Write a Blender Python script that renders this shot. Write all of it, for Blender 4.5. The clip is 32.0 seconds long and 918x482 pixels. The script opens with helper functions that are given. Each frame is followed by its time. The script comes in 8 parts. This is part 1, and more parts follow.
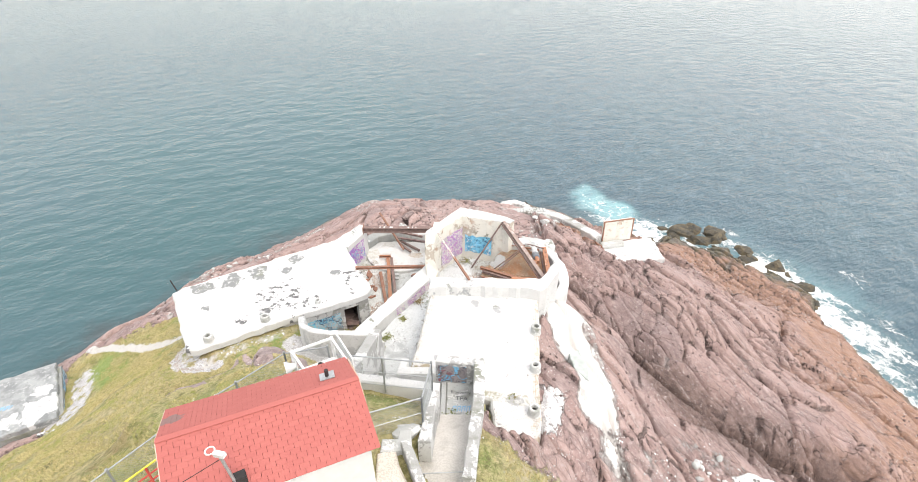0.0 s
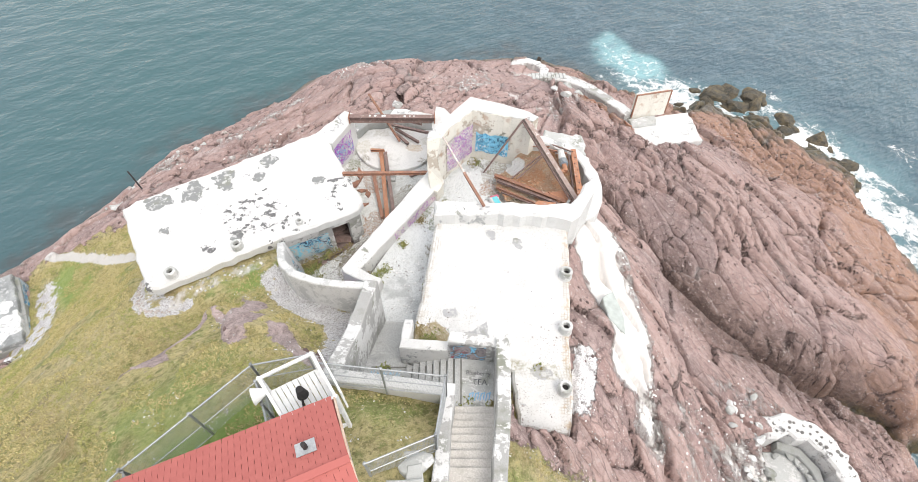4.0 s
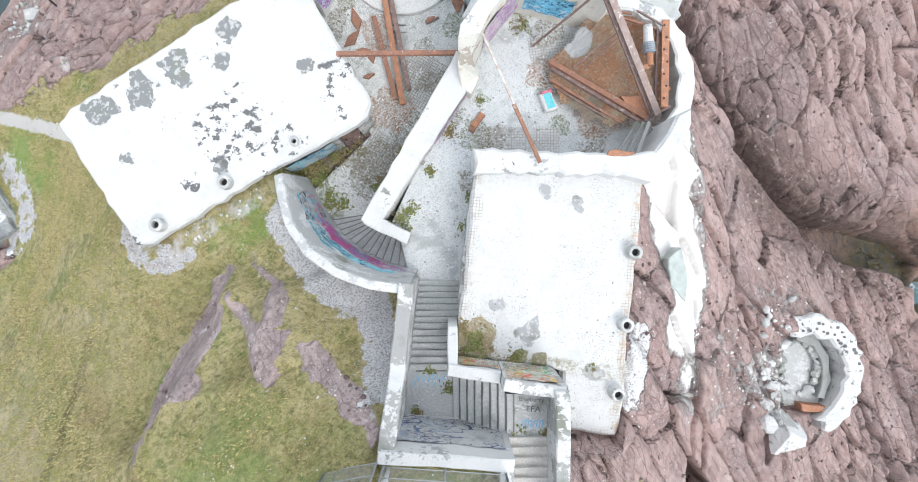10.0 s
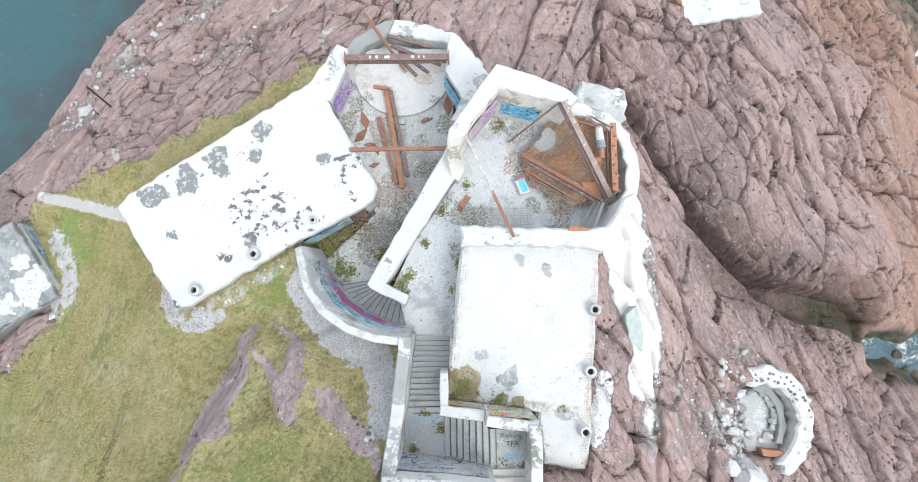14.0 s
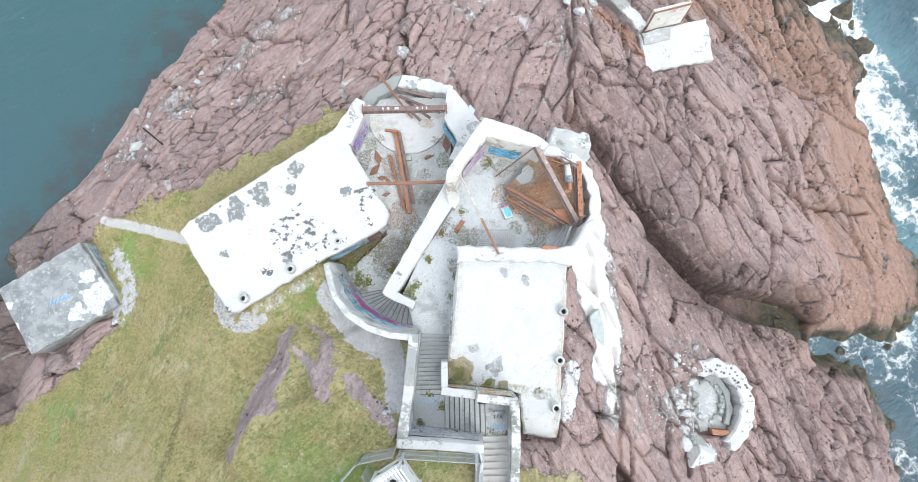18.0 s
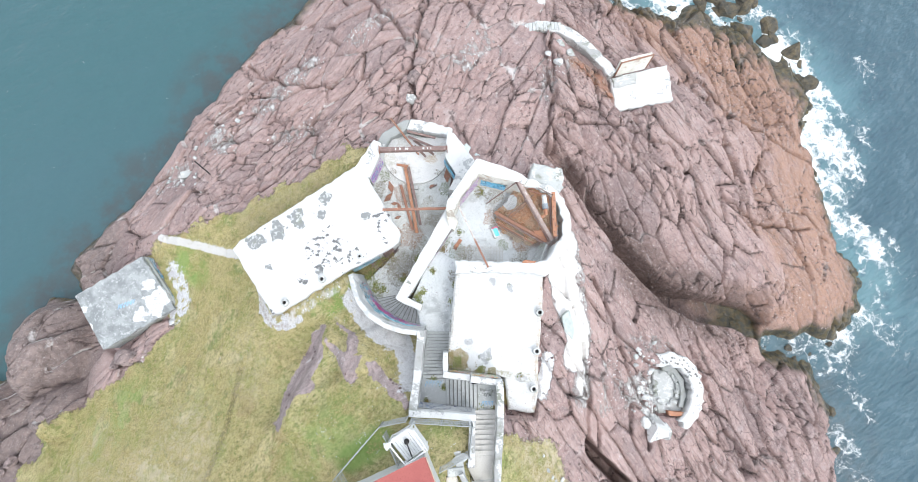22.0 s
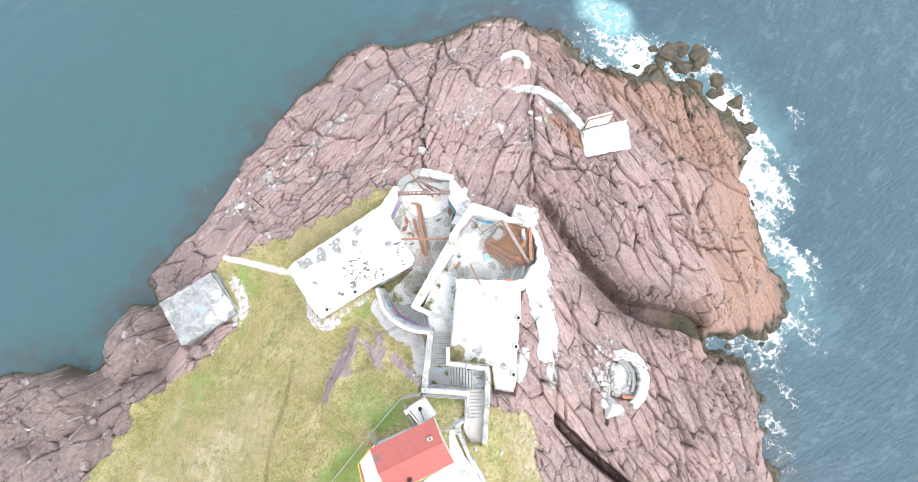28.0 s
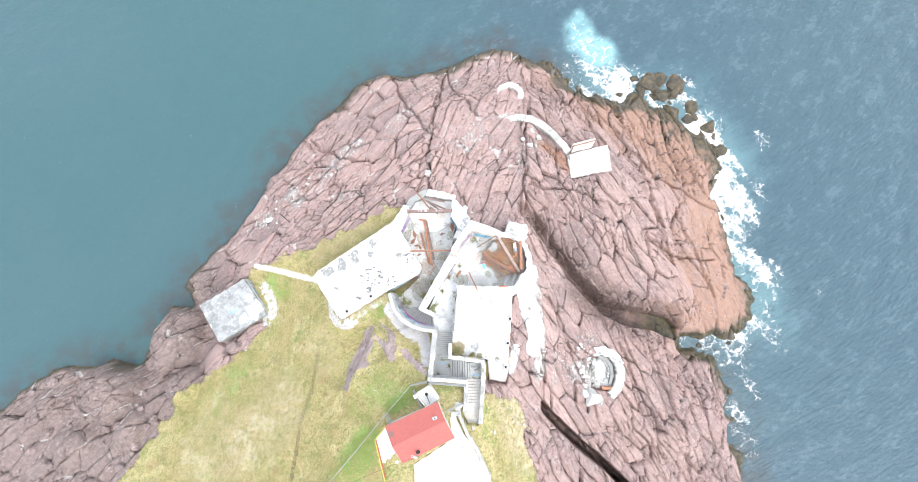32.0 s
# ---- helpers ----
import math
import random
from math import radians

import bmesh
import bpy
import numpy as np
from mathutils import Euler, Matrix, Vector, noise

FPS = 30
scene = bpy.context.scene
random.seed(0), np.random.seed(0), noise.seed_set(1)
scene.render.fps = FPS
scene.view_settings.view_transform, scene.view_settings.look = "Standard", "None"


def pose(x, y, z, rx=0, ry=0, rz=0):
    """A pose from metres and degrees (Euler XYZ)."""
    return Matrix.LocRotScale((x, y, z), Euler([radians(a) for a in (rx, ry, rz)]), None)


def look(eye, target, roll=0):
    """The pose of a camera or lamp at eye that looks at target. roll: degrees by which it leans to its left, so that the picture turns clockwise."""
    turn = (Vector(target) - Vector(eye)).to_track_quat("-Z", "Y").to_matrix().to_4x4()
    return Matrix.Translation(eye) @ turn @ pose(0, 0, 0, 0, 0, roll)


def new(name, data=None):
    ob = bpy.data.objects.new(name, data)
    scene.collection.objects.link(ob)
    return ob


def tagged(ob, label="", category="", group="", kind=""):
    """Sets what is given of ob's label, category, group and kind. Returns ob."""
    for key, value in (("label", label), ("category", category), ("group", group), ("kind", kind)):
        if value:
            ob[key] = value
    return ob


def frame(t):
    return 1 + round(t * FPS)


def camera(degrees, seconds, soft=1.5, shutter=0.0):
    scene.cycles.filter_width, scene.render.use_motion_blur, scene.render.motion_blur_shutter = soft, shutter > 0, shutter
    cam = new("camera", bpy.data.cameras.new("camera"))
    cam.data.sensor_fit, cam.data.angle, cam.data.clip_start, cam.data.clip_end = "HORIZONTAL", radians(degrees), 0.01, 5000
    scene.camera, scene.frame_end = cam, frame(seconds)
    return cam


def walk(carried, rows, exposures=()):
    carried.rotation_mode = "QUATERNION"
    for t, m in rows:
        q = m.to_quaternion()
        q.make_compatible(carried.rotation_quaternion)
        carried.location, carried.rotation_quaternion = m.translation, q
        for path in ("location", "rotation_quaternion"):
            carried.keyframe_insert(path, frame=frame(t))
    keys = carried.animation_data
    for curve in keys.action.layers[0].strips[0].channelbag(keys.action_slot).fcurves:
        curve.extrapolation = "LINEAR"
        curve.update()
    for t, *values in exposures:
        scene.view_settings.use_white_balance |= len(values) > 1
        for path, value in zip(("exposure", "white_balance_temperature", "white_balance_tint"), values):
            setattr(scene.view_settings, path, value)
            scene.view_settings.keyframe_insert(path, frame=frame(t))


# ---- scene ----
cam = camera(83.7, 32.0, 0.85)
# seconds, place in metres, turn in degrees
PATH = [
    (0, 1.82, -18.44, 40.36, 55.68, -0.13, 0.74),
    (0.5, 1.74, -17.96, 40.21, 55.40, -0.15, 0.77),
    (1, 1.64, -17.36, 40.06, 50.10, -0.23, 0.83),
    (1.5, 1.52, -16.56, 39.97, 45.29, -0.14, 0.69),
    (2, 1.41, -15.55, 39.90, 44.89, -0.29, 0.66),
    (2.5, 1.27, -14.33, 39.85, 44.56, -0.28, 0.55),
    (3, 1.12, -12.92, 39.81, 42.35, -0.43, 0.53),
    (3.5, 0.94, -11.30, 39.77, 39.60, -0.52, 0.50),
    (5.5, 0.06, -3.06, 39.31, 27.54, -0.63, -0.07),
    (6, -0.24, -0.66, 39.38, 21.39, -0.73, -0.09),
    (6.5, -0.52, 1.62, 39.41, 15.31, -0.65, -0.24),
    (7, -0.82, 3.56, 39.41, 9.50, -0.66, -0.33),
    (7.5, -1.09, 4.95, 39.38, 1.90, -0.62, -0.33),
    (8, -1.28, 5.81, 39.32, 0.30, -0.57, -0.25),
    (9, -1.50, 6.30, 39.36, -0.15, -0.53, -0.08),
    (10, -1.49, 6.15, 39.80, -0.10, -0.64, -0.42),
    (11, -1.29, 5.94, 40.70, -0.05, -0.65, -0.68),
    (11.5, -1.22, 5.86, 41.30, 0.53, -0.66, -0.63),
    (12, -1.16, 5.80, 41.97, 2.98, -0.72, -0.85),
    (12.5, -1.16, 5.77, 42.66, 5.74, -0.82, -0.71),
    (13, -1.19, 5.77, 43.33, 7.14, -1.07, -0.81),
    (14, -1.22, 5.81, 44.67, 7.34, -1.05, -0.90),
    (14.5, -1.22, 5.85, 45.42, 7.44, -1.04, -0.95),
    (17, -1.10, 5.66, 49.90, 8.03, -0.93, -1.21),
    (18, -1.03, 5.47, 51.92, 8.25, -0.86, -1.28),
    (19, -0.96, 5.31, 54.06, 8.45, -0.79, -1.34),
    (20, -0.89, 5.18, 56.30, 8.62, -0.70, -1.37),
    (21, -0.81, 5.08, 58.63, 8.76, -0.60, -1.38),
    (22, -0.73, 5.01, 61.03, 8.88, -0.50, -1.37),
    (23, -0.64, 4.96, 63.48, 8.98, -0.39, -1.35),
    (24, -0.55, 4.93, 65.97, 9.07, -0.29, -1.32),
    (25, -0.45, 4.91, 68.49, 9.14, -0.19, -1.29),
    (28, -0.16, 4.86, 76.20, 9.33, 0.10, -1.17),
    (29, -0.05, 4.81, 78.79, 9.38, 0.19, -1.13),
    (30, 0.06, 4.73, 81.39, 9.44, 0.30, -1.09),
    (31, 0.18, 4.64, 83.98, 9.50, 0.40, -1.05),
    (32, 0.29, 4.54, 86.58, 9.55, 0.51, -1.01),
]
EXPOSURES = [(0, 0.82, 7150, 12), (3, 0.72, 7150, 12), (6, 0.56, 6600, 10), (9, 0.56, 6450, 9), (13, 0.56, 6400, 8), (17, 0.56, 6300, 7), (20, 0.66, 6350, 8), (24, 0.85, 6400, 9), (28, 0.98, 6600, 11), (32, 1.13, 6600, 11)]
walk(cam, [(t, pose(*place)) for t, *place in PATH], EXPOSURES)

# ---- sky and daylight ----
world = bpy.data.worlds.new("overcast_sky")
scene.world = world
world.use_nodes = True
wn = world.node_tree
wn.nodes.clear()
sky = wn.nodes.new("ShaderNodeTexSky")
sky.sky_type = "NISHITA"
sky.sun_disc = False
sky.sun_elevation, sky.sun_rotation = radians(57), radians(143)
sky_bg = wn.nodes.new("ShaderNodeBackground")
sky_bg.inputs[1].default_value = 0.07
cloud_bg = wn.nodes.new("ShaderNodeBackground")
cloud_way = wn.nodes.new("ShaderNodeTexCoord")
cloud_turn = wn.nodes.new("ShaderNodeVectorMath")
cloud_turn.operation = "DOT_PRODUCT"
cloud_turn.inputs[1].default_value = (0.95, 0.0, 0.25)  # the cloud is thinner to the east
cloud_tone = wn.nodes.new("ShaderNodeMapRange")
cloud_tone.inputs[1].default_value, cloud_tone.inputs[2].default_value = -0.9, 0.9
cloud_tone.inputs[3].default_value, cloud_tone.inputs[4].default_value = 0.58, 1.04
cloud_bg.inputs[0].default_value = (0.97, 0.985, 1.0, 1)
wn.links.new(cloud_way.outputs["Generated"], cloud_turn.inputs[0])
wn.links.new(cloud_turn.outputs["Value"], cloud_tone.inputs[0])
wn.links.new(cloud_tone.outputs[0], cloud_bg.inputs[1])
both = wn.nodes.new("ShaderNodeAddShader")
w_out = wn.nodes.new("ShaderNodeOutputWorld")
wn.links.new(sky.outputs[0], sky_bg.inputs[0])
wn.links.new(sky_bg.outputs[0], both.inputs[0])
wn.links.new(cloud_bg.outputs[0], both.inputs[1])
wn.links.new(both.outputs[0], w_out.inputs[0])

sun = new("sun", bpy.data.lights.new("sun", "SUN"))
sun.data.energy, sun.data.angle, sun.data.color = 1.1, radians(25), (1.0, 0.97, 0.92)
sun.matrix_world = look((26, -34, 80), (0, 5, 10))

SEA = -3.6


# ---- materials ----
class Mat:
    """A small writer of node materials in metres of the world."""

    def __init__(self, name):
        self.m = bpy.data.materials.new(name)
        self.m.use_nodes = True
        self.t = self.m.node_tree
        self.p = self.t.nodes["Principled BSDF"]
        self.geo = self.node("ShaderNodeNewGeometry")
        self.pos = self.geo.outputs["Position"]

    def node(self, kind):
        return self.t.nodes.new(kind)

    def put(self, sock, v):
        if isinstance(v, bpy.types.NodeSocket):
            self.t.links.new(v, sock)
        elif isinstance(v, tuple) and len(v) == 3 and sock.type == "RGBA":
            sock.default_value = (*v, 1)
        else:
            sock.default_value = v

    def scaled(self, s, turn=0.0):
        n = self.node("ShaderNodeMapping")
        self.put(n.inputs[0], self.pos)
        n.vector_type = "TEXTURE"
        n.inputs["Scale"].default_value = tuple(1 / k for k in (s if isinstance(s, tuple) else (s, s, s)))
        n.inputs["Rotation"].default_value = (0, 0, radians(turn))
        return n.outputs[0]

    def noise(self, scale, detail=4.0, rough=0.55, vec=None, warp=0.0):
        n = self.node("ShaderNodeTexNoise")
        self.put(n.inputs["Vector"], vec or self.pos)
        self.put(n.inputs["Scale"], scale)
        self.put(n.inputs["Detail"], detail)
        self.put(n.inputs["Roughness"], rough)
        self.put(n.inputs["Distortion"], warp)
        return n.outputs[0]

    def cells(self, scale, feature="DISTANCE_TO_EDGE", vec=None, out=0):
        n = self.node("ShaderNodeTexVoronoi")
        n.feature = feature
        self.put(n.inputs["Vector"], vec or self.pos)
        self.put(n.inputs["Scale"], scale)
        return n.outputs[out]

    def ramp(self, fac, a, b, lo=0.0, hi=1.0):
        n = self.node("ShaderNodeMapRange")
        n.interpolation_type = "SMOOTHSTEP"
        self.put(n.inputs[0], fac)
        for i, v in enumerate((a, b, lo, hi)):
            self.put(n.inputs[i + 1], v)
        return n.outputs[0]

    def mix(self, fac, a, b, how="MIX"):
        n = self.node("ShaderNodeMix")
        n.data_type, n.blend_type = "RGBA", how
        self.put(n.inputs[0], fac)
        self.put(n.inputs[6], a)
        self.put(n.inputs[7], b)
        return n.outputs[2]

    def math(self, op, a, b=0.0):
        n = self.node("ShaderNodeMath")
        n.operation = op
        self.put(n.inputs[0], a)
        self.put(n.inputs[1], b)
        return n.outputs[0]

    def attr(self, name):
        n = self.node("ShaderNodeAttribute")
        n.attribute_name = name
        return n.outputs["Fac"]

    def chance(self):
        return self.node("ShaderNodeObjectInfo").outputs["Random"]

    def blob(self, x, y, r, ragged=0.9, wobble=None):
        """1 inside a ragged round patch of the plan, 0 outside."""
        flat = self.node("ShaderNodeVectorMath")
        flat.operation = "MULTIPLY"
        self.put(flat.inputs[0], self.pos)
        flat.inputs[1].default_value = (1, 1, 0)
        d = self.node("ShaderNodeVectorMath")
        d.operation = "DISTANCE"
        self.put(d.inputs[0], flat.outputs[0])
        d.inputs[1].default_value = (x, y, 0)
        w = wobble or self.noise(0.9 / r, 5, 0.55)
        far = self.math("ADD", d.outputs["Value"], self.math("MULTIPLY", self.math("SUBTRACT", w, 0.5), 3.6 * ragged * r))
        return self.ramp(far, 0.9 * r, r, 1, 0)

    def any(self, masks):
        out = masks[0]
        for k in masks[1:]:
            out = self.math("MAXIMUM", out, k)
        return out

    def from_line(self, a, b):
        """Distance in the plan from the line through a and b."""
        n = (Vector(b) - Vector(a)).normalized()
        d = self.node("ShaderNodeVectorMath")
        d.operation = "DOT_PRODUCT"
        self.put(d.inputs[0], self.pos)
        d.inputs[1].default_value = (-n.y, n.x, 0)
        return self.math("ABSOLUTE", self.math("SUBTRACT", d.outputs["Value"], -n.y * a[0] + n.x * a[1]))

    def mesh_lines(self, size, turn, thick=0.02):
        """Crossing wires of a square mesh."""
        w = self.node("ShaderNodeTexBrick")
        self.put(w.inputs["Vector"], self.scaled(1.0, turn))
        w.offset = 0.0
        for k, v in (("Scale", 1.0), ("Mortar Size", thick), ("Brick Width", size), ("Row Height", size)):
            w.inputs[k].default_value = v
        return w.outputs["Fac"]

    def bump(self, height, strength=0.5, metres=0.02, below=None):
        n = self.node("ShaderNodeBump")
        self.put(n.inputs["Strength"], strength)
        self.put(n.inputs["Distance"], metres)
        self.put(n.inputs["Height"], height)
        if below:
            self.put(n.inputs["Normal"], below)
        return n.outputs[0]

    def done(self, color, rough=0.8, normal=None, metal=0.0, **more):
        self.put(self.p.inputs["Base Color"], color)
        self.put(self.p.inputs["Roughness"], rough)
        self.put(self.p.inputs["Metallic"], metal)
        if normal:
            self.put(self.p.inputs["Normal"], normal)
        for k, v in more.items():
            self.put(self.p.inputs[k.replace("_", " ")], v)
        return self.m


def whitewash(name, bare=0.35, grey=(0.30, 0.31, 0.31), white=(0.575, 0.578, 0.57), size=0.5, rust=0.0, patches=(), flecks=(), edges=(), grit=0.25, moss=()):
    """Flaking white paint over grey concrete; bare is the share that has flaked, patches and flecks are (x, y, radius)."""
    m = Mat(name)
    n1, n2, n3 = m.noise(size, 8, 0.68), m.noise(size * 9, 5, 0.65), m.noise(34, 1.5, 0.6)
    flake = m.math("ADD", n1, m.math("MULTIPLY", m.math("SUBTRACT", n2, 0.5), 0.45))
    edge = 0.30 + 0.42 * bare
    mask = m.ramp(flake, edge - 0.012, edge + 0.012)
    stain = m.mix(m.ramp(m.noise(size * 2.3, 7, 0.7), 0.46, 0.72), white, tuple(0.88 * c for c in white))
    stain = m.mix(m.ramp(m.noise(7, 6, 0.75), 0.58, 0.70, 0, 0.5), stain, tuple(0.72 * c for c in white))
    # fine dirt and grit in the paint, more of it in some places
    dirt = m.math("MULTIPLY", m.ramp(m.noise(19, 2, 0.6), 0.60, 0.66), m.ramp(m.noise(0.55, 5, 0.65), 0.40, 0.66, 0.5 * grit, grit * 3.0))
    stain = m.mix(dirt, stain, (0.22, 0.215, 0.20))
    concrete = m.mix(n3, tuple(0.72 * c for c in grey), tuple(1.3 * c for c in grey))
    concrete = m.mix(m.ramp(m.noise(0.9, 5), 0.5, 0.72), concrete, (0.20, 0.21, 0.17))
    if patches:
        soft = m.ramp(m.noise(4, 4, 0.6), 0.52, 0.60, 1, 0.35)
        gone = m.math("MULTIPLY", m.any([m.blob(x, y, 0.85 * r, 0.75) for x, y, r in patches]), soft)
        mask = m.math("MULTIPLY", mask, m.math("SUBTRACT", 1.0, gone))
    if flecks:
        zone = m.any([m.blob(x, y, r, 0.3) for x, y, r in flecks])
        chip = m.math("MULTIPLY", m.ramp(m.noise(1.9, 7, 0.68), 0.545, 0.563), zone)
        mask = m.math("MULTIPLY", mask, m.math("SUBTRACT", 1.0, chip))
        concrete = m.mix(chip, concrete, m.mix(n3, (0.085, 0.085, 0.085), (0.17, 0.17, 0.175)))
    col = m.mix(mask, concrete, stain)
    for a, b, wide, tint, turn in edges:
        d = m.math("ADD", m.from_line(a, b), m.math("MULTIPLY", m.math("SUBTRACT", m.noise(1.1, 7, 0.7), 0.5), 2.2 * wide))
        worn = m.ramp(d, wide, 0.45 * wide)
        wire = m.math("MULTIPLY", worn, m.mesh_lines(0.14, turn, 0.018))
        col = m.mix(m.math("MULTIPLY", worn, m.ramp(m.noise(2.5, 6, 0.7), 0.48, 0.62, 0.08, 0.75)), col, tint)
        col = m.mix(m.math("MULTIPLY", wire, m.ramp(m.noise(1.2, 4), 0.42, 0.58, 0.1, 0.6)), col, (0.30, 0.25, 0.19))
    for x, y, r, tint in moss:
        col = m.mix(m.math("MULTIPLY", m.blob(x, y, r, 0.45), m.ramp(m.noise(9, 5, 0.8), 0.34, 0.52, 0.35, 0.95)), col, tint)
    if rust:
        col = m.mix(m.math("MULTIPLY", m.ramp(m.noise(1.3, 6), 0.56, 0.7), rust), col, (0.36, 0.17, 0.08))
    nrm = m.bump(m.math("ADD", m.math("MULTIPLY", mask, 0.4), m.math("ADD", n2, m.math("MULTIPLY", n3, 0.3))), 0.5, 0.02)
    return m.done(col, 0.82, nrm)


def plain(name, a, b, scale=6.0, rough=0.7, metal=0.0, relief=0.01, detail=5):
    m = Mat(name)
    n = m.noise(scale, detail, 0.6)
    col = m.mix(m.ramp(n, 0.3, 0.7), a, b)
    col = m.mix(m.math("MULTIPLY", m.chance(), 0.25), col, tuple(0.7 * c for c in a))
    return m.done(col, rough, m.bump(m.noise(scale * 5, 3), 0.5, relief), metal)


def rusted(name, a, b, flecks=0.25):
    """Scaling rust with a few flecks of old paint and a darker pitting."""
    m = Mat(name)
    n = m.noise(4, 6, 0.65)
    col = m.mix(m.ramp(n, 0.34, 0.66), a, b)
    col = m.mix(m.math("MULTIPLY", m.chance(), 0.3), col, tuple(0.75 * c for c in a))
    col = m.mix(m.ramp(m.noise(22, 3, 0.7), 0.56, 0.66, 0, 0.6), col, tuple(0.5 * c for c in b))
    col = m.mix(m.ramp(m.noise(5.5, 5, 0.7), 0.60, 0.64, 0, flecks * 2), col, (0.60, 0.56, 0.52))
    return m.done(col, 0.9, m.bump(m.noise(18, 4, 0.7), 0.7, 0.015))


def scrawl(name, ground, paints, scale=1.6, thick=0.03):
    """Looping sprayed strokes over a wall, too wild to read."""
    m = Mat(name)
    col = m.mix(m.ramp(m.noise(1.2, 6, 0.65), 0.42, 0.6), ground, tuple(0.72 * c for c in ground))
    for i, c in enumerate(paints):
        n = m.noise(scale * (1 + 0.3 * i), 1.2, 0.4, m.scaled((1, 1, 1), 40 * i), 1.2 + 0.5 * i)
        stroke = m.ramp(m.math("ABSOLUTE", m.math("SUBTRACT", n, 0.5)), thick * 0.6, thick, 1, 0)
        where = m.ramp(m.noise(0.45, 2, 0.5, m.scaled((1, 1, 1), 70 * i + 20)), 0.44, 0.5)
        col = m.mix(m.math("MULTIPLY", stroke, where), col, c)
    col = m.mix(m.ramp(m.noise(9, 4), 0.6, 0.66), col, ground)
    return m.done(col, 0.75, m.bump(m.noise(30, 3), 0.3, 0.01))


PAINT = whitewash("white_paint", 0.20, grey=(0.33, 0.34, 0.34), grit=0.2)
PAINT_ROOF = whitewash(
    "white_roof_paint", 0.04, grey=(0.205, 0.213, 0.212), size=0.42, grit=0.22,
    patches=((-18.8, 12.6, 1.0), (-16.9, 13.4, 0.8), (-17.0, 14.1, 0.7), (-15.2, 14.9, 0.8), (-14.7, 14.2, 0.5), (-12.9, 15.05, 0.55), (-12.5, 16.6, 0.68), (-8.7, 14.8, 0.5), (-17.5, 10.3, 0.35), (-12.9, 9.9, 0.5)),
    flecks=((-12.3, 11.7, 1.9), (-12.1, 13.2, 0.9), (-9.6, 11.2, 0.9), (-7.3, 14.1, 1.1), (-7.1, 12.5, 0.5), (-10.7, 9.9, 0.7), (-14.4, 9.1, 0.5), (-17.0, 6.2, 0.45), (-6.8, 15.0, 0.35)),
)
PAINT_WORN = whitewash("worn_white_paint", 0.48, grey=(0.33, 0.33, 0.32))
PAINT_RUST = whitewash("rust_run_paint", 0.3, grey=(0.42, 0.37, 0.31), white=(0.66, 0.64, 0.58), rust=0.45)
CONCRETE = whitewash("bare_concrete", 0.86, grey=(0.30, 0.31, 0.30))
CONCRETE_PALE = whitewash("pale_concrete", 0.6, grey=(0.42, 0.43, 0.42), size=1.1)
hr = Mat("weathered_hut_roof")
hc = hr.mix(hr.ramp(hr.noise(0.55, 7, 0.68), 0.40, 0.62), (0.20, 0.212, 0.215), (0.33, 0.345, 0.345))
hc = hr.mix(hr.ramp(hr.noise(1.7, 7, 0.72), 0.56, 0.62, 0, 0.7), hc, (0.46, 0.47, 0.47))
hc = hr.mix(hr.ramp(hr.noise(6, 4, 0.7), 0.60, 0.64, 0, 0.8), hc, (0.54, 0.55, 0.55))
hc = hr.mix(hr.ramp(hr.noise(3, 6, 0.7), 0.60, 0.66, 0, 0.7), hc, (0.15, 0.155, 0.15))
hw = hr.any([hr.blob(x, y, r, 0.9) for x, y, r in ((-32.4, 7.9, 1.35), (-33.6, 9.6, 0.7), (-34.2, 6.6, 0.7), (-40.2, 7.2, 0.4), (-39.6, 5.2, 0.45))])
hc = hr.mix(hr.math("MULTIPLY", hw, hr.ramp(hr.noise(5, 5, 0.7), 0.38, 0.5, 0.3, 1)), hc, (0.60, 0.61, 0.61))
HUT_ROOF = hr.done(hc, 0.85, hr.bump(hr.noise(8, 6, 0.7), 0.6, 0.02))
RUST = rusted("rust", (0.34, 0.165, 0.105), (0.22, 0.125, 0.095))
RUST_BRIGHT = rusted("orange_rust", (0.44, 0.205, 0.115), (0.29, 0.15, 0.10))
RUST_DARK = rusted("dark_rust", (0.26, 0.175, 0.155), (0.155, 0.11, 0.10))
RUST_PALE = rusted("weathered_rust", (0.36, 0.285, 0.26), (0.25, 0.175, 0.155), 0.5)
GALV = plain("galvanised_steel", (0.45, 0.47, 0.48), (0.34, 0.36, 0.37), 9, 0.45, 0.6)
HOUSE_WHITE = plain("white_siding", (0.62, 0.62, 0.61), (0.56, 0.57, 0.56), 2, 0.6)
DARK = plain("dark_void", (0.02, 0.02, 0.02), (0.035, 0.03, 0.03), 4, 0.9)


# ---- builders ----
def part(name, bm, material, parent=None, label="", smooth=False):
    me = bpy.data.meshes.new(name)
    bm.to_mesh(me)
    bm.free()
    if smooth:
        me.shade_smooth()
    me.materials.append(material)
    ob = new(name, me)
    if parent:
        ob.parent = parent
    if label:
        tagged(ob, label)
    return ob


def thing(name, label, category, group="", kind="", at=(0, 0, 0)):
    ob = new(name)
    ob.empty_display_size = 0.2
    ob.location = at
    return tagged(ob, label, category, group, kind)


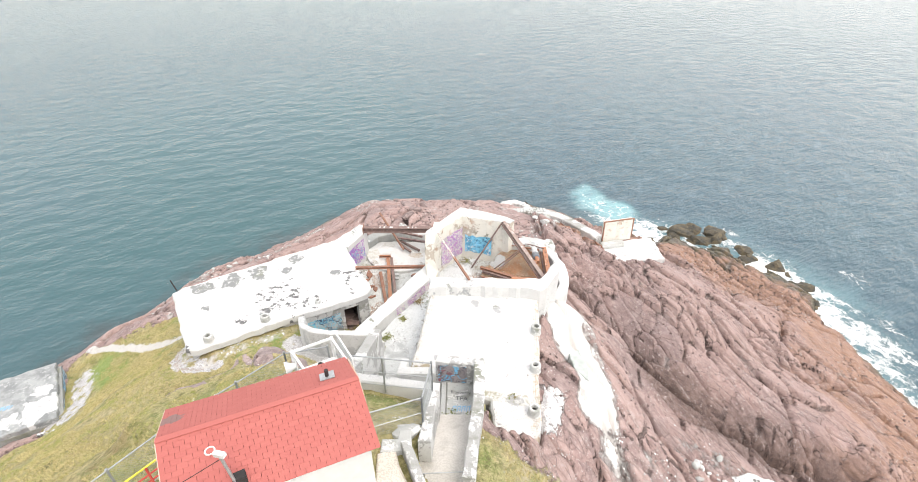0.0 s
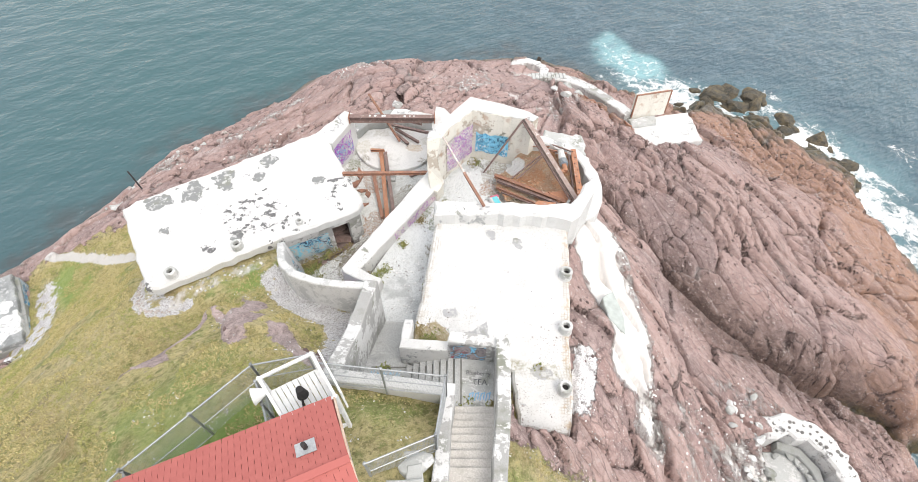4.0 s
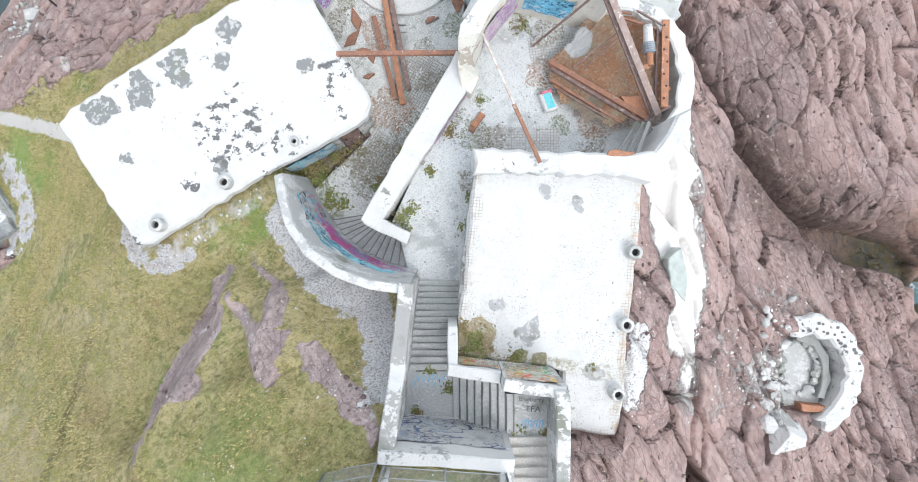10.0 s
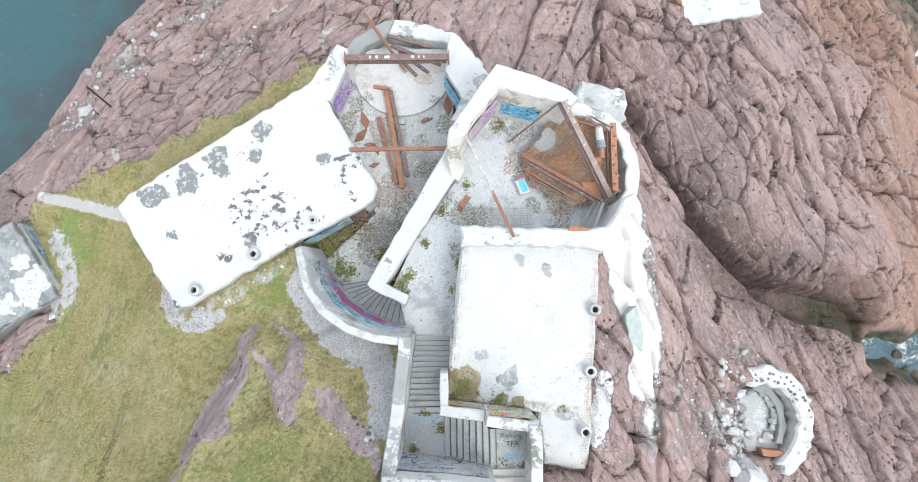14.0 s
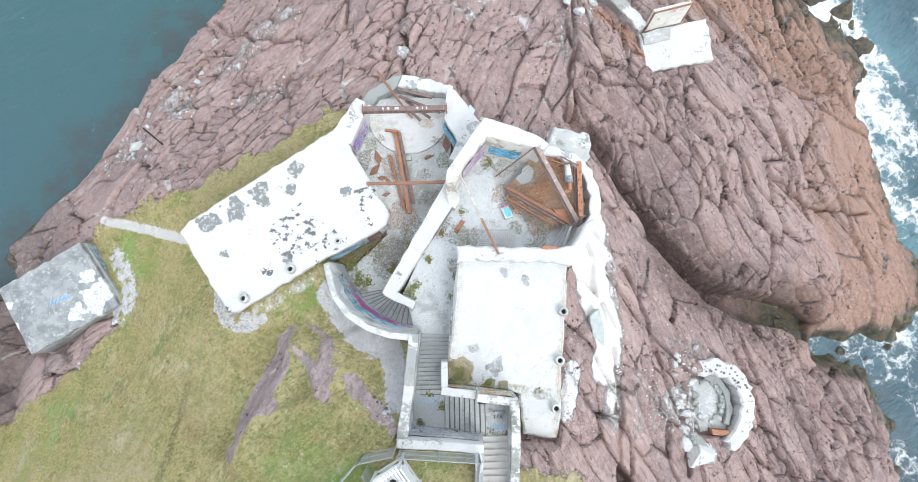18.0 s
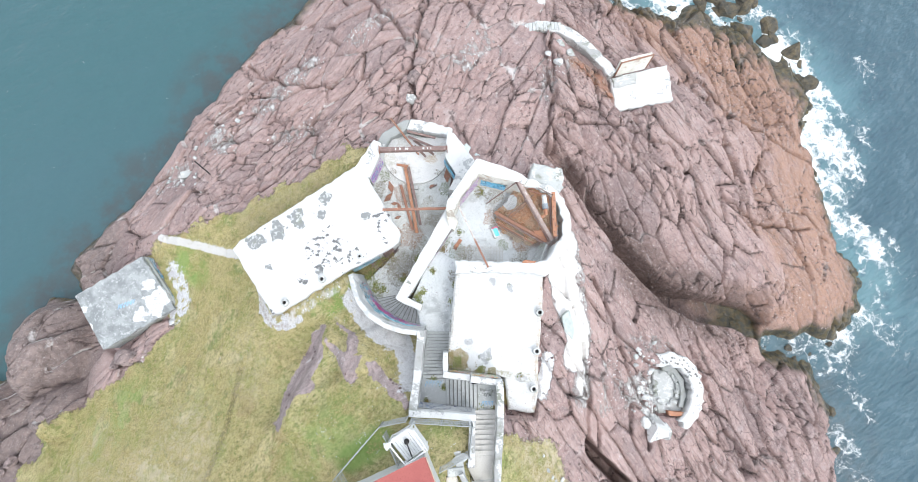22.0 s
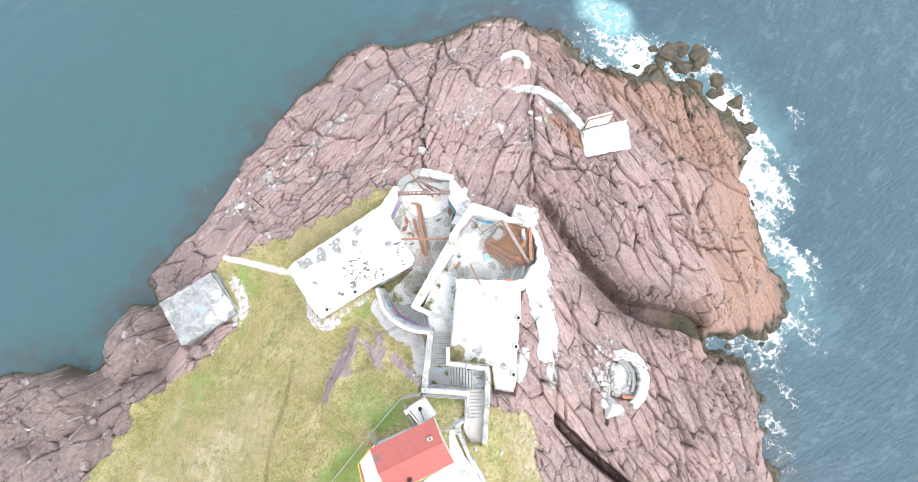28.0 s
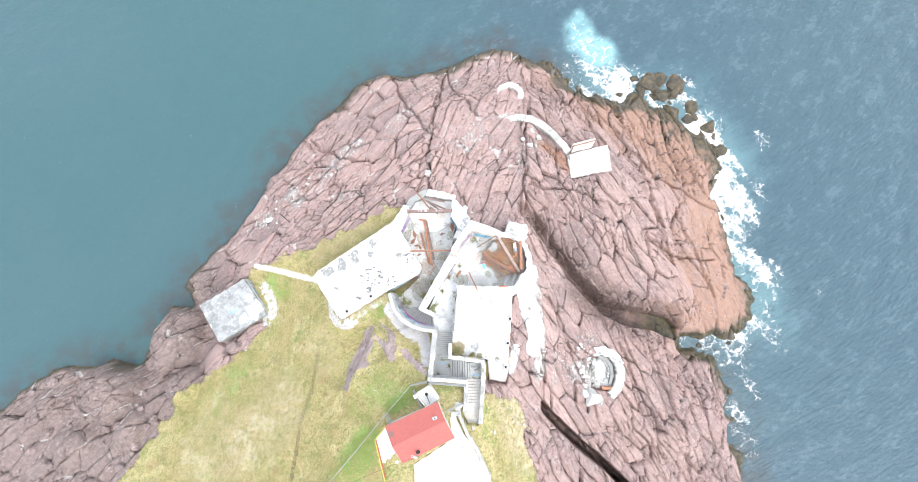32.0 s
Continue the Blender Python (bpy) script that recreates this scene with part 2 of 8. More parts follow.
def outline(poly, step=0.6, rough=0.0, rng=None, closed=True):
    """Points along a polygon at even steps, worn by up to rough metres."""
    out = []
    n = len(poly)
    for i in range(n if closed else n - 1):
        a, b = Vector(poly[i]), Vector(poly[(i + 1) % n])
        k = max(1, int((b - a).length / step))
        for j in range(k):
            p = a.lerp(b, j / k)
            w = rough if j else rough * 0.5
            out.append((p.x + rng.uniform(-w, w), p.y + rng.uniform(-w, w)) if rough else (p.x, p.y))
    if not closed:
        out.append(tuple(poly[-1]))
    return out


def level(z, x, y):
    return z(x, y) if callable(z) else z


def slab(poly, z0, z1, rough=0.03, edge=0.05, step=0.6, seed=1, bm=None, wave=0.4):
    """A block over a polygon, from z0 to z1 (numbers or functions of x, y), with worn, eased upper edges."""
    rng = random.Random(seed)
    area = sum(poly[i][0] * poly[(i + 1) % len(poly)][1] - poly[(i + 1) % len(poly)][0] * poly[i][1] for i in range(len(poly)))
    poly = list(poly) if area > 0 else list(reversed(poly))
    ring = outline(poly, step, rough, rng)
    bm = bm or bmesh.new()
    n = len(ring)
    inner = []
    for i in range(n):
        a, b, c = Vector(ring[i - 1]), Vector(ring[i]), Vector(ring[(i + 1) % n])
        d = ((b - a).normalized() + (c - b).normalized())
        d = d.normalized() if d.length > 1e-6 else Vector((1, 0))
        inner.append((b.x - d.y * edge, b.y + d.x * edge))
    low = [bm.verts.new((x, y, level(z0, x, y))) for x, y in ring]
    mid = [bm.verts.new((x, y, level(z1, x, y) - edge + rng.uniform(-rough, rough) * wave)) for x, y in ring]
    top = [bm.verts.new((x, y, level(z1, x, y) + rng.uniform(-rough, rough) * wave)) for x, y in inner]
    for i in range(n):
        j = (i + 1) % n
        bm.faces.new((low[i], low[j], mid[j], mid[i]))
        bm.faces.new((mid[i], mid[j], top[j], top[i]))
    caps = [bm.faces.new(top), bm.faces.new(low[::-1])]
    for f in caps:
        f.normal_update()
    bmesh.ops.triangulate(bm, faces=caps)
    return bm


def band(path, width, side=0.0):
    """The polygon of a wall along a path; side shifts its middle to the left."""
    left, right = [], []
    for i, p in enumerate(path):
        p = Vector(p[:2])
        a = Vector(path[i - 1][:2]) if i else None
        b = Vector(path[i + 1][:2]) if i + 1 < len(path) else None
        d1 = (p - a).normalized() if a else (b - p).normalized()
        d2 = (b - p).normalized() if b else d1
        d = (d1 + d2).normalized()
        w = 1 / max(0.5, d.dot(d1))
        nrm = Vector((-d.y, d.x)) * w
        left.append(tuple(p + nrm * (side + width / 2)))
        right.append(tuple(p + nrm * (side - width / 2)))
    return right + left[::-1]


def along(path):
    """A height that runs along a path of (x, y, z), for tops that slope."""
    pts = [Vector(p) for p in path]

    def z(x, y):
        best, zz = 1e9, 0
        for a, b in zip(pts, pts[1:]):
            d = (b - a).xy
            s = max(0, min(1, (Vector((x, y)) - a.xy).dot(d) / max(1e-9, d.dot(d))))
            far = (a.xy + d * s - Vector((x, y))).length
            if far < best - 1e-6:
                best, zz = far, a.z + (b.z - a.z) * s
        return zz

    return z


def bar(a, b, w, h, bm=None, roll=0.0):
    """A straight bar from a to b of that width and height."""
    a, b = Vector(a), Vector(b)
    m = Matrix.Translation((a + b) / 2) @ (b - a).to_track_quat("Y", "Z").to_matrix().to_4x4() @ pose(0, 0, 0, 0, roll, 0)
    bm = bm or bmesh.new()
    r = bmesh.ops.create_cube(bm, size=1, matrix=m @ Matrix.Diagonal((w, (b - a).length, h, 1)))
    return bm


def girder(a, b, w=0.3, h=0.35, t=0.04):
    """A rolled steel girder with two flanges and a web."""
    a, b = Vector(a), Vector(b)
    up = (b - a).to_track_quat("Y", "Z").to_matrix() @ Vector((0, 0, 1))
    bm = bar(a + up * (h / 2 - t / 2), b + up * (h / 2 - t / 2), w, t)
    bar(a - up * (h / 2 - t / 2), b - up * (h / 2 - t / 2), w, t, bm)
    bar(a, b, t, h - 2 * t, bm)
    return bm


def tube(a, b, r, n=10, r2=None, bm=None):
    a, b = Vector(a), Vector(b)
    bm = bm or bmesh.new()
    m = Matrix.Translation((a + b) / 2) @ (b - a).to_track_quat("Z", "Y").to_matrix().to_4x4()
    bmesh.ops.create_cone(bm, cap_ends=True, segments=n, radius1=r, radius2=r if r2 is None else r2, depth=(b - a).length, matrix=m)
    return bm


def lathe(profile, n=24, at=(0, 0, 0)):
    """A turned shape from (radius, height) pairs."""
    bm = bmesh.new()
    rings = [[bm.verts.new((at[0] + r * math.cos(6.28318 * i / n), at[1] + r * math.sin(6.28318 * i / n), at[2] + z)) for i in range(n)] for r, z in profile]
    for a, b in zip(rings, rings[1:]):
        for i in range(n):
            bm.faces.new((a[i], a[(i + 1) % n], b[(i + 1) % n], b[i]))
    return bm


def stone(size, seed, at=(0, 0, 0), flat=0.7, cuts=2, chip=0.04):
    """An angular broken stone."""
    rng = random.Random(seed)
    bm = bmesh.new()
    bmesh.ops.create_icosphere(bm, subdivisions=cuts, radius=1)
    planes = [(Vector((rng.gauss(0, 1), rng.gauss(0, 1), rng.gauss(0, 1))).normalized(), rng.uniform(0.5, 0.85)) for _ in range(9)]
    for v in bm.verts:
        for nrm, d in planes:
            k = v.co.dot(nrm)
            if k > d:
                v.co -= nrm * (k - d)
        v.co *= 1 + chip * rng.uniform(-1, 1)
    sx, sy, sz = size if isinstance(size, tuple) else (size, size * rng.uniform(0.6, 0.9), size * flat)
    bmesh.ops.transform(bm, verts=bm.verts, matrix=Matrix.Translation(at) @ pose(0, 0, 0, rng.uniform(-15, 15), rng.uniform(-15, 15), rng.uniform(0, 360)) @ Matrix.Diagonal((sx, sy, sz, 1)))
    return bm


# ---- land: one sheet from the headland to under the sea ----
def lattice(ix, iy, seed):
    h = (ix.astype(np.int64) * 374761393 + iy.astype(np.int64) * 668265263 + seed * 974711) & 0xFFFFFFFF
    h = ((h ^ (h >> 13)) * 1274126177) & 0xFFFFFFFF
    h = ((h ^ (h >> 16)) * 2246822519) & 0xFFFFFFFF
    return ((h ^ (h >> 15)) & 0xFFFFFF) / float(0xFFFFFF)


def vnoise(x, y, seed=0):
    ix, iy = np.floor(x), np.floor(y)
    fx, fy = x - ix, y - iy
    fx, fy = fx * fx * (3 - 2 * fx), fy * fy * (3 - 2 * fy)
    a, b = lattice(ix, iy, seed), lattice(ix + 1, iy, seed)
    c, d = lattice(ix, iy + 1, seed), lattice(ix + 1, iy + 1, seed)
    return (a * (1 - fx) + b * fx) * (1 - fy) + (c * (1 - fx) + d * fx) * fy


def fbm(x, y, octaves=4, seed=0):
    out, amp, tot = 0.0, 1.0, 0.0
    for o in range(octaves):
        out = out + amp * vnoise(x * 2**o + 17.3 * o, y * 2**o - 9.1 * o, seed + o)
        tot, amp = tot + amp, amp * 0.5
    return out / tot


def blocks(u, v, seed):
    """Irregular blocks: how far the nearest joint is, the block's two numbers, and the way from its middle."""
    iu, iv = np.floor(u), np.floor(v)
    near = np.full(u.shape, 1e9)
    bi, bj, bx, by = iu, iv, u, v

    def middle(i, j):
        return i + 0.5 + 0.9 * (lattice(i, j, seed) - 0.5), j + 0.5 + 0.9 * (lattice(i, j, seed + 1) - 0.5)

    for di in (-1, 0, 1):
        for dj in (-1, 0, 1):
            px, py = middle(iu + di, iv + dj)
            d = (u - px) ** 2 + (v - py) ** 2
            closer = d < near
            near = np.where(closer, d, near)
            bi, bj = np.where(closer, iu + di, bi), np.where(closer, iv + dj, bj)
            bx, by = np.where(closer, px, bx), np.where(closer, py, by)
    edge = np.full(u.shape, 1e9)
    for di in (-1, 0, 1):
        for dj in (-1, 0, 1):
            if di or dj:
                px, py = middle(bi + di, bj + dj)
                mx, my = px - bx, py - by
                reach = np.hypot(mx, my) + 1e-9
                edge = np.minimum(edge, (((px + bx) / 2 - u) * mx + ((py + by) / 2 - v) * my) / reach)
    return np.maximum(edge, 0), bi, bj, u - bx, v - by


def sstep(a, b, v):
    t = np.clip((v - a) / (b - a), 0, 1)
    return t * t * (3 - 2 * t)


def edge_far(x, y, poly, closed=True):
    """Distance to a polygon's outline, and whether inside (signed: inside is positive)."""
    far = np.full(x.shape, 1e9)
    inside = np.zeros(x.shape, bool)
    n = len(poly)
    for i in range(n if closed else n - 1):
        (ax, ay), (bx, by) = poly[i][:2], poly[(i + 1) % n][:2]
        ex, ey = bx - ax, by - ay
        s = np.clip(((x - ax) * ex + (y - ay) * ey) / (ex * ex + ey * ey + 1e-12), 0, 1)
        far = np.minimum(far, (x - ax - s * ex) ** 2 + (y - ay - s * ey) ** 2)
        if closed and ay != by:
            inside ^= ((ay > y) != (by > y)) & (x < (bx - ax) * (y - ay) / (by - ay) + ax)
    far = np.sqrt(far)
    return np.where(inside, far, -far) if closed else far


def trend(x, y, path):
    """Distance to an open path, and on which side of it (left is positive)."""
    far, side = np.full(x.shape, 1e9), np.zeros(x.shape)
    for (ax, ay), (bx, by) in zip(path, path[1:]):
        ex, ey = bx - ax, by - ay
        s = np.clip(((x - ax) * ex + (y - ay) * ey) / (ex * ex + ey * ey), 0, 1)
        d = (x - ax - s * ex) ** 2 + (y - ay - s * ey) ** 2
        side = np.where(d < far, ex * (y - ay) - ey * (x - ax), side)
        far = np.minimum(far, d)
    return np.sqrt(far), side


COAST_WEST = [
    (-130, -300), (-120, -60), (-95, -14), (-79, -7.3), (-73.7, -2.2), (-68.8, -0.4), (-60.8, 0.3), (-55.2, -1.1), (-53.8, 5.4),
    (-51.3, 9.8), (-47.1, 9), (-49.2, 11.8), (-48.4, 15), (-42.2, 21.2), (-37.7, 26.5), (-33.7, 33.6), (-28.6, 40.3), (-24.3, 44.8),
    (-18.4, 50.5), (-14, 52.2), (-10.1, 51.5), (-4.6, 52.8), (1, 54.8), (7.2, 57.7),
]
COAST_EAST = [
    (11.1, 55.8), (16.6, 54), (21, 50), (25, 47.8), (29.5, 47), (33, 47), (38, 45.5), (42, 42), (45.5, 38), (47.2, 33), (47.0, 27.6),
    (47.6, 21.1), (49.5, 14.7), (51, 8.5), (49.5, 4), (46.3, 1.5), (41, 1.4), (37.2, 1.6), (40.5, 0.0), (43.5, -1.0), (44.6, -6.2), (44.8, -13.8),
    (46.1, -19.3), (50, -40), (62, -90), (70, -300),
]
COAST = COAST_WEST + COAST_EAST
# heights of the hillside, west and east of the fort: x, y, z
HILL_WEST = [
    (-23, 12.5, 8.7), (-26.3, 13.1, 7.0), (-10.5, 21, 11.5), (-17, 17.5, 10.2), (-17.5, 24.4, 7.2), (-8, 25, 10.4), (-34, 21, 1.2), (-29, 27, 3), (-25, 18, 7.3), (-32.2, 17, 5.2),
    (-30, 14, 6.0), (-36, 12.5, 2.8), (-30, 6.5, 5.6), (-40, 4, 1.8), (-17.3, 5.2, 14.0), (-20, 0.4, 14), (-13, 2.8, 15.3), (-9, 1.8, 18), (-7.2, 3.9, 15.5), (-9.6, 6.3, 14.3), (-5.2, 3.3, 15.9), (-4.7, 1.6, 17.0),
    (-28.6, -6.4, 11.6), (-44, -6, 1.6), (-5, -2, 20.8), (-12, -4, 19.2), (-14, -12, 21), (-25, -18, 16), (-56, -6, -0.8), (-22, 36, 1.8), (-12, 33, 7.4), (-6.5, 36, 8.9), (-9, 41, 6.0),
    (-40, -30, 12), (-20, -60, 26), (-70, -40, 6),
]
HILL_EAST = [
    (-5, -8, 21.6), (0, -9, 21.4), (3.5, -5.6, 20.1), (6.5, -6, 17), (5.8, -2.6, 17), (8.5, -1, 15.4), (9, 3.3, 15.2), (9.2, 7, 13.8), (12, 1, 12.2),
    (10.9, 13, 11.8), (9.5, 10.2, 14.9), (9.7, 8.6, 14.6), (9.5, 20, 10.2), (4, 23, 11.2), (-3, 27, 10.6), (7, 29.7, 10), (16.8, 10.5, 7.4), (20.5, -1, 7.6), (22, -7, 5.6), (13.4, -6.5, 10),
    (30, 16, 2.4), (23.6, 18.3, 6), (32, 33.8, -0.4), (25.7, 26.7, 5.2), (21, 31, 5.3), (15, 36, 5.3), (9, 40, 5.5), (9, 45, 2.9), (-3, 46, 2.0), (3, 42, 5.6),
    (-1, 37, 7.0), (40, -8, 0.6), (30, -8, 3.4), (42, 12, -0.8),
]
HILL_FAR = [(42, 26, -1.2), (25, -25, 8), (10, -30, 20), (20, -70, 24), (-20, -200, 45), (30, -200, 30), (-80, -200, 25), (34, 41, -1.6), (30, -2.5, 2.6), (36, 5, 0.0), (26, 9, 3.6)]
GULLY = [(9.6, 22.4), (12.2, 18.9), (14.6, 15.2), (17, 11.8), (20, 8.8), (22.3, 6.6), (26.6, 4.7), (31, 3.9), (36, 2.2)]
SEAMS = [  # open joints that cross the slabs
    [(11.3, 26.1), (16.6, 26.2), (20, 25.4), (23.3, 24), (26, 21)], [(29.4, 41), (30.6, 36), (31.9, 31), (32.6, 26), (34, 20), (35.6, 14)],
    [(31.8, 32.8), (34.1, 29.7), (38.8, 26.9), (45, 23.8)], [(36.7, 42.6), (37.3, 34.8), (39.5, 28.6)], [(31.3, 19.2), (35.8, 15.6), (43, 15)],
    [(37, 24), (40, 16), (42.5, 9)], [(10.6, 3), (11.2, -2), (11.6, -6)], [(13, 9), (15, 3), (17.5, -3), (18.5, -8)], [(24.5, 2), (27, -5), (30, -12)],
    [(30, 1), (32.5, -6), (35, -14)], [(36.5, -1), (38.5, -8), (40, -16)], [(-27, 38), (-20, 33), (-14, 31)], [(-33, 28), (-26, 31), (-20, 38)],
    [(-12, 50), (-9, 42), (-4, 34)], [(-2, 52), (-1, 45), (3, 39)],
]
SEAMS += [[(-4.3, 24), (-4.6, 31), (-3.6, 40), (-2.5, 50)], [(10.2, 23), (10.4, 30), (11.3, 36), (12.5, 44)]]
# great rounded rocks at the foot of the west slope: middle, half length, half width, turn, top
DOMES = [(-47.2, 2.4, 4.9, 6.8, -12, 4.0), (-44.6, -4.4, 4.6, 4.4, 10, 4.2), (-58.2, -5.6, 6.0, 6.2, 8, 3.8), (-68.5, -8.0, 6.4, 5.4, 20, -0.1), (-62.0, -14.5, 7.0, 5.6, -10, 2.0), (-52.8, -11.5, 4.0, 5.4, 0, 3.2)]
# steep little faces on the grass slope: path, and the drop to the right of it
SCARPS = [
    ([(-12.2, 4.9), (-12.9, 2.5), (-13.6, 0.5), (-14.8, -1.5), (-15.5, -3.4)], 3.0), ([(-10.6, 3.8), (-10.2, 2.2), (-9.6, 0.6)], 1.5), ([(-4.4, -1.6), (-5.6, -0.4), (-7.5, 1.4)], 0.6),
]
CREVICE = [(11, -6.4), (12.5, -8), (15.1, -10.9), (19.4, -14.8), (25, -20)]
GRASS_EDGE = [
    (-8.6, 23.2), (-12, 22.2), (-17, 20), (-22.4, 17.4), (-26.5, 16.8), (-30.6, 14.9), (-35, 13.2), (-30.5, 4.8), (-35.5, 1), (-40.5, -2.4), (-45.5, -5.5), (-49.5, -12),
    (-54, -20), (-60, -45), (-70, -120), (30, -120), (18, -45), (12, -22), (9.3, -14), (8.3, -8), (6, -4.6), (3, -3.4), (3, 0), (-1, 4), (-3, 8), (-9, 10), (-9, 20),
]
OUTCROPS = [
    [(-12.8, 4.8), (-13.5, 4.1), (-13.8, 2.8), (-14.3, 2.0), (-14.7, 1.1), (-15.1, 0.0), (-15.5, -1.4), (-15.8, -3.0), (-14.9, -3.4), (-14.5, -2.2), (-13.9, -0.8), (-12.3, -0.3), (-12.7, 0.7), (-12.1, 1.6), (-11.9, 2.9), (-12.3, 4.8)],
    [(-11.6, 3.8), (-11.3, 2.8), (-10.6, 2.4), (-10.2, 1.5), (-9.1, 0.4), (-8.8, 0.7), (-8.5, 2.2), (-9.4, 2.6), (-10.4, 2.9)],
    [(-11.0, 5.2), (-10.0, 4.3), (-9.4, 2.6), (-8.8, 2.6), (-8.9, 3.6), (-9.5, 4.2)],
    [(-7.9, 1.7), (-7.3, 1.8), (-6.6, 1.0), (-5.0, -0.4), (-4.3, -1.4), (-4.6, -1.6), (-5.4, -0.7), (-6.6, 0.3), (-7.6, 1.0)],
]
FLOORS = [  # footprints dug into the hill, and how deep
    ([(-20.3, 12), (-10, 19.2), (-7.6, 21.4), (-8, 23.4), (-5, 24.4), (-0.6, 23.6), (0.8, 18.5), (-1.2, 15), (-3.4, 8), (-3.3, 4.5), (-5, 4.75), (-6.4, 5.3), (-7.7, 6.2), (-8.7, 7.4), (-9.3, 8.6), (-10.3, 10.2), (-16.7, 6.7)], 10.9),
    ([(-1, 15), (1.6, 18.6), (6.5, 17.6), (9.3, 15.6), (9.4, 12), (7.4, 9), (6.7, 6), (5.7, -0.5), (3, 0), (-2.2, 0.2), (-4.6, 6.6)], 13.4),
    ([(-3.9, 5), (-1.2, 5), (-1.2, 1), (3, 0.2), (2.8, -2.4), (-4, -1.9)], 13.6),
    ([(2.6, 0.5), (3.3, -2.9), (5.8, -3.0), (6.3, -1), (6.5, 0.5), (6.9, 5)], 16.4),
    ([(17.4, 32.6), (25.0, 34.3), (25.5, 29.3), (17.8, 27.8)], 5.1),
    ([(19.2, 0.2), (21.8, 0.2), (23.0, -1.6), (22.9, -4.4), (21.6, -5.2), (19.6, -5.2), (18.9, -3), (18.7, -1)], 6.4),
    ([(0.7, -1.6), (2.7, -1.6), (2.3, -7), (0.2, -7)], 17.2), ([(0.5, -4.8), (2.3, -5), (1.9, -7.3), (0.5, -7.2), (-0.2, -5.6)], 19.6),
    ([(-6.1, -11.6), (-2.2, -9.2), (-1.5, -8.0), (-1.6, -6.2), (-0.9, -6.0), (-0.3, -7.4), (0.6, -8.8), (1.5, -10.2), (3.2, -13), (2.6, -17), (-6, -17)], 21.2),
]


def spline(spots):
    """A smooth hillside through the given heights."""
    s = np.array(spots, float)
    d2 = ((s[:, None, :2] - s[None, :, :2]) ** 2).sum(-1)
    k = 0.5 * d2 * np.log(d2 + 1e-9)
    n = len(s)
    p = np.c_[np.ones(n), s[:, :2]]
    a = np.block([[k + 2.0 * np.eye(n), p], [p.T, np.zeros((3, 3))]])
    w = np.linalg.solve(a, np.r_[s[:, 2], np.zeros(3)])

    def z(x, y):
        out = w[n] + w[n + 1] * x + w[n + 2] * y
        for (sx, sy, _), c in zip(s, w[:n]):
            r2 = (x - sx) ** 2 + (y - sy) ** 2
            out = out + c * 0.5 * r2 * np.log(r2 + 1e-9)
        return out

    return z


hillside = spline(HILL_WEST + HILL_EAST + HILL_FAR + [(x, y, SEA + 0.8) for x, y in COAST[2:-2]])


def shore_far(x, y):
    """Distance inland from a ragged shoreline, rougher to seaward."""
    k = 2.2 + 3.6 * sstep(5, 30, x) * sstep(4, 12, np.hypot(x - 40, y - 0.8))
    return edge_far(x + k * (fbm(x * 0.3, y * 0.3, 4, 5) - 0.5), y + k * (fbm(x * 0.3, y * 0.3, 4, 9) - 0.5), COAST)


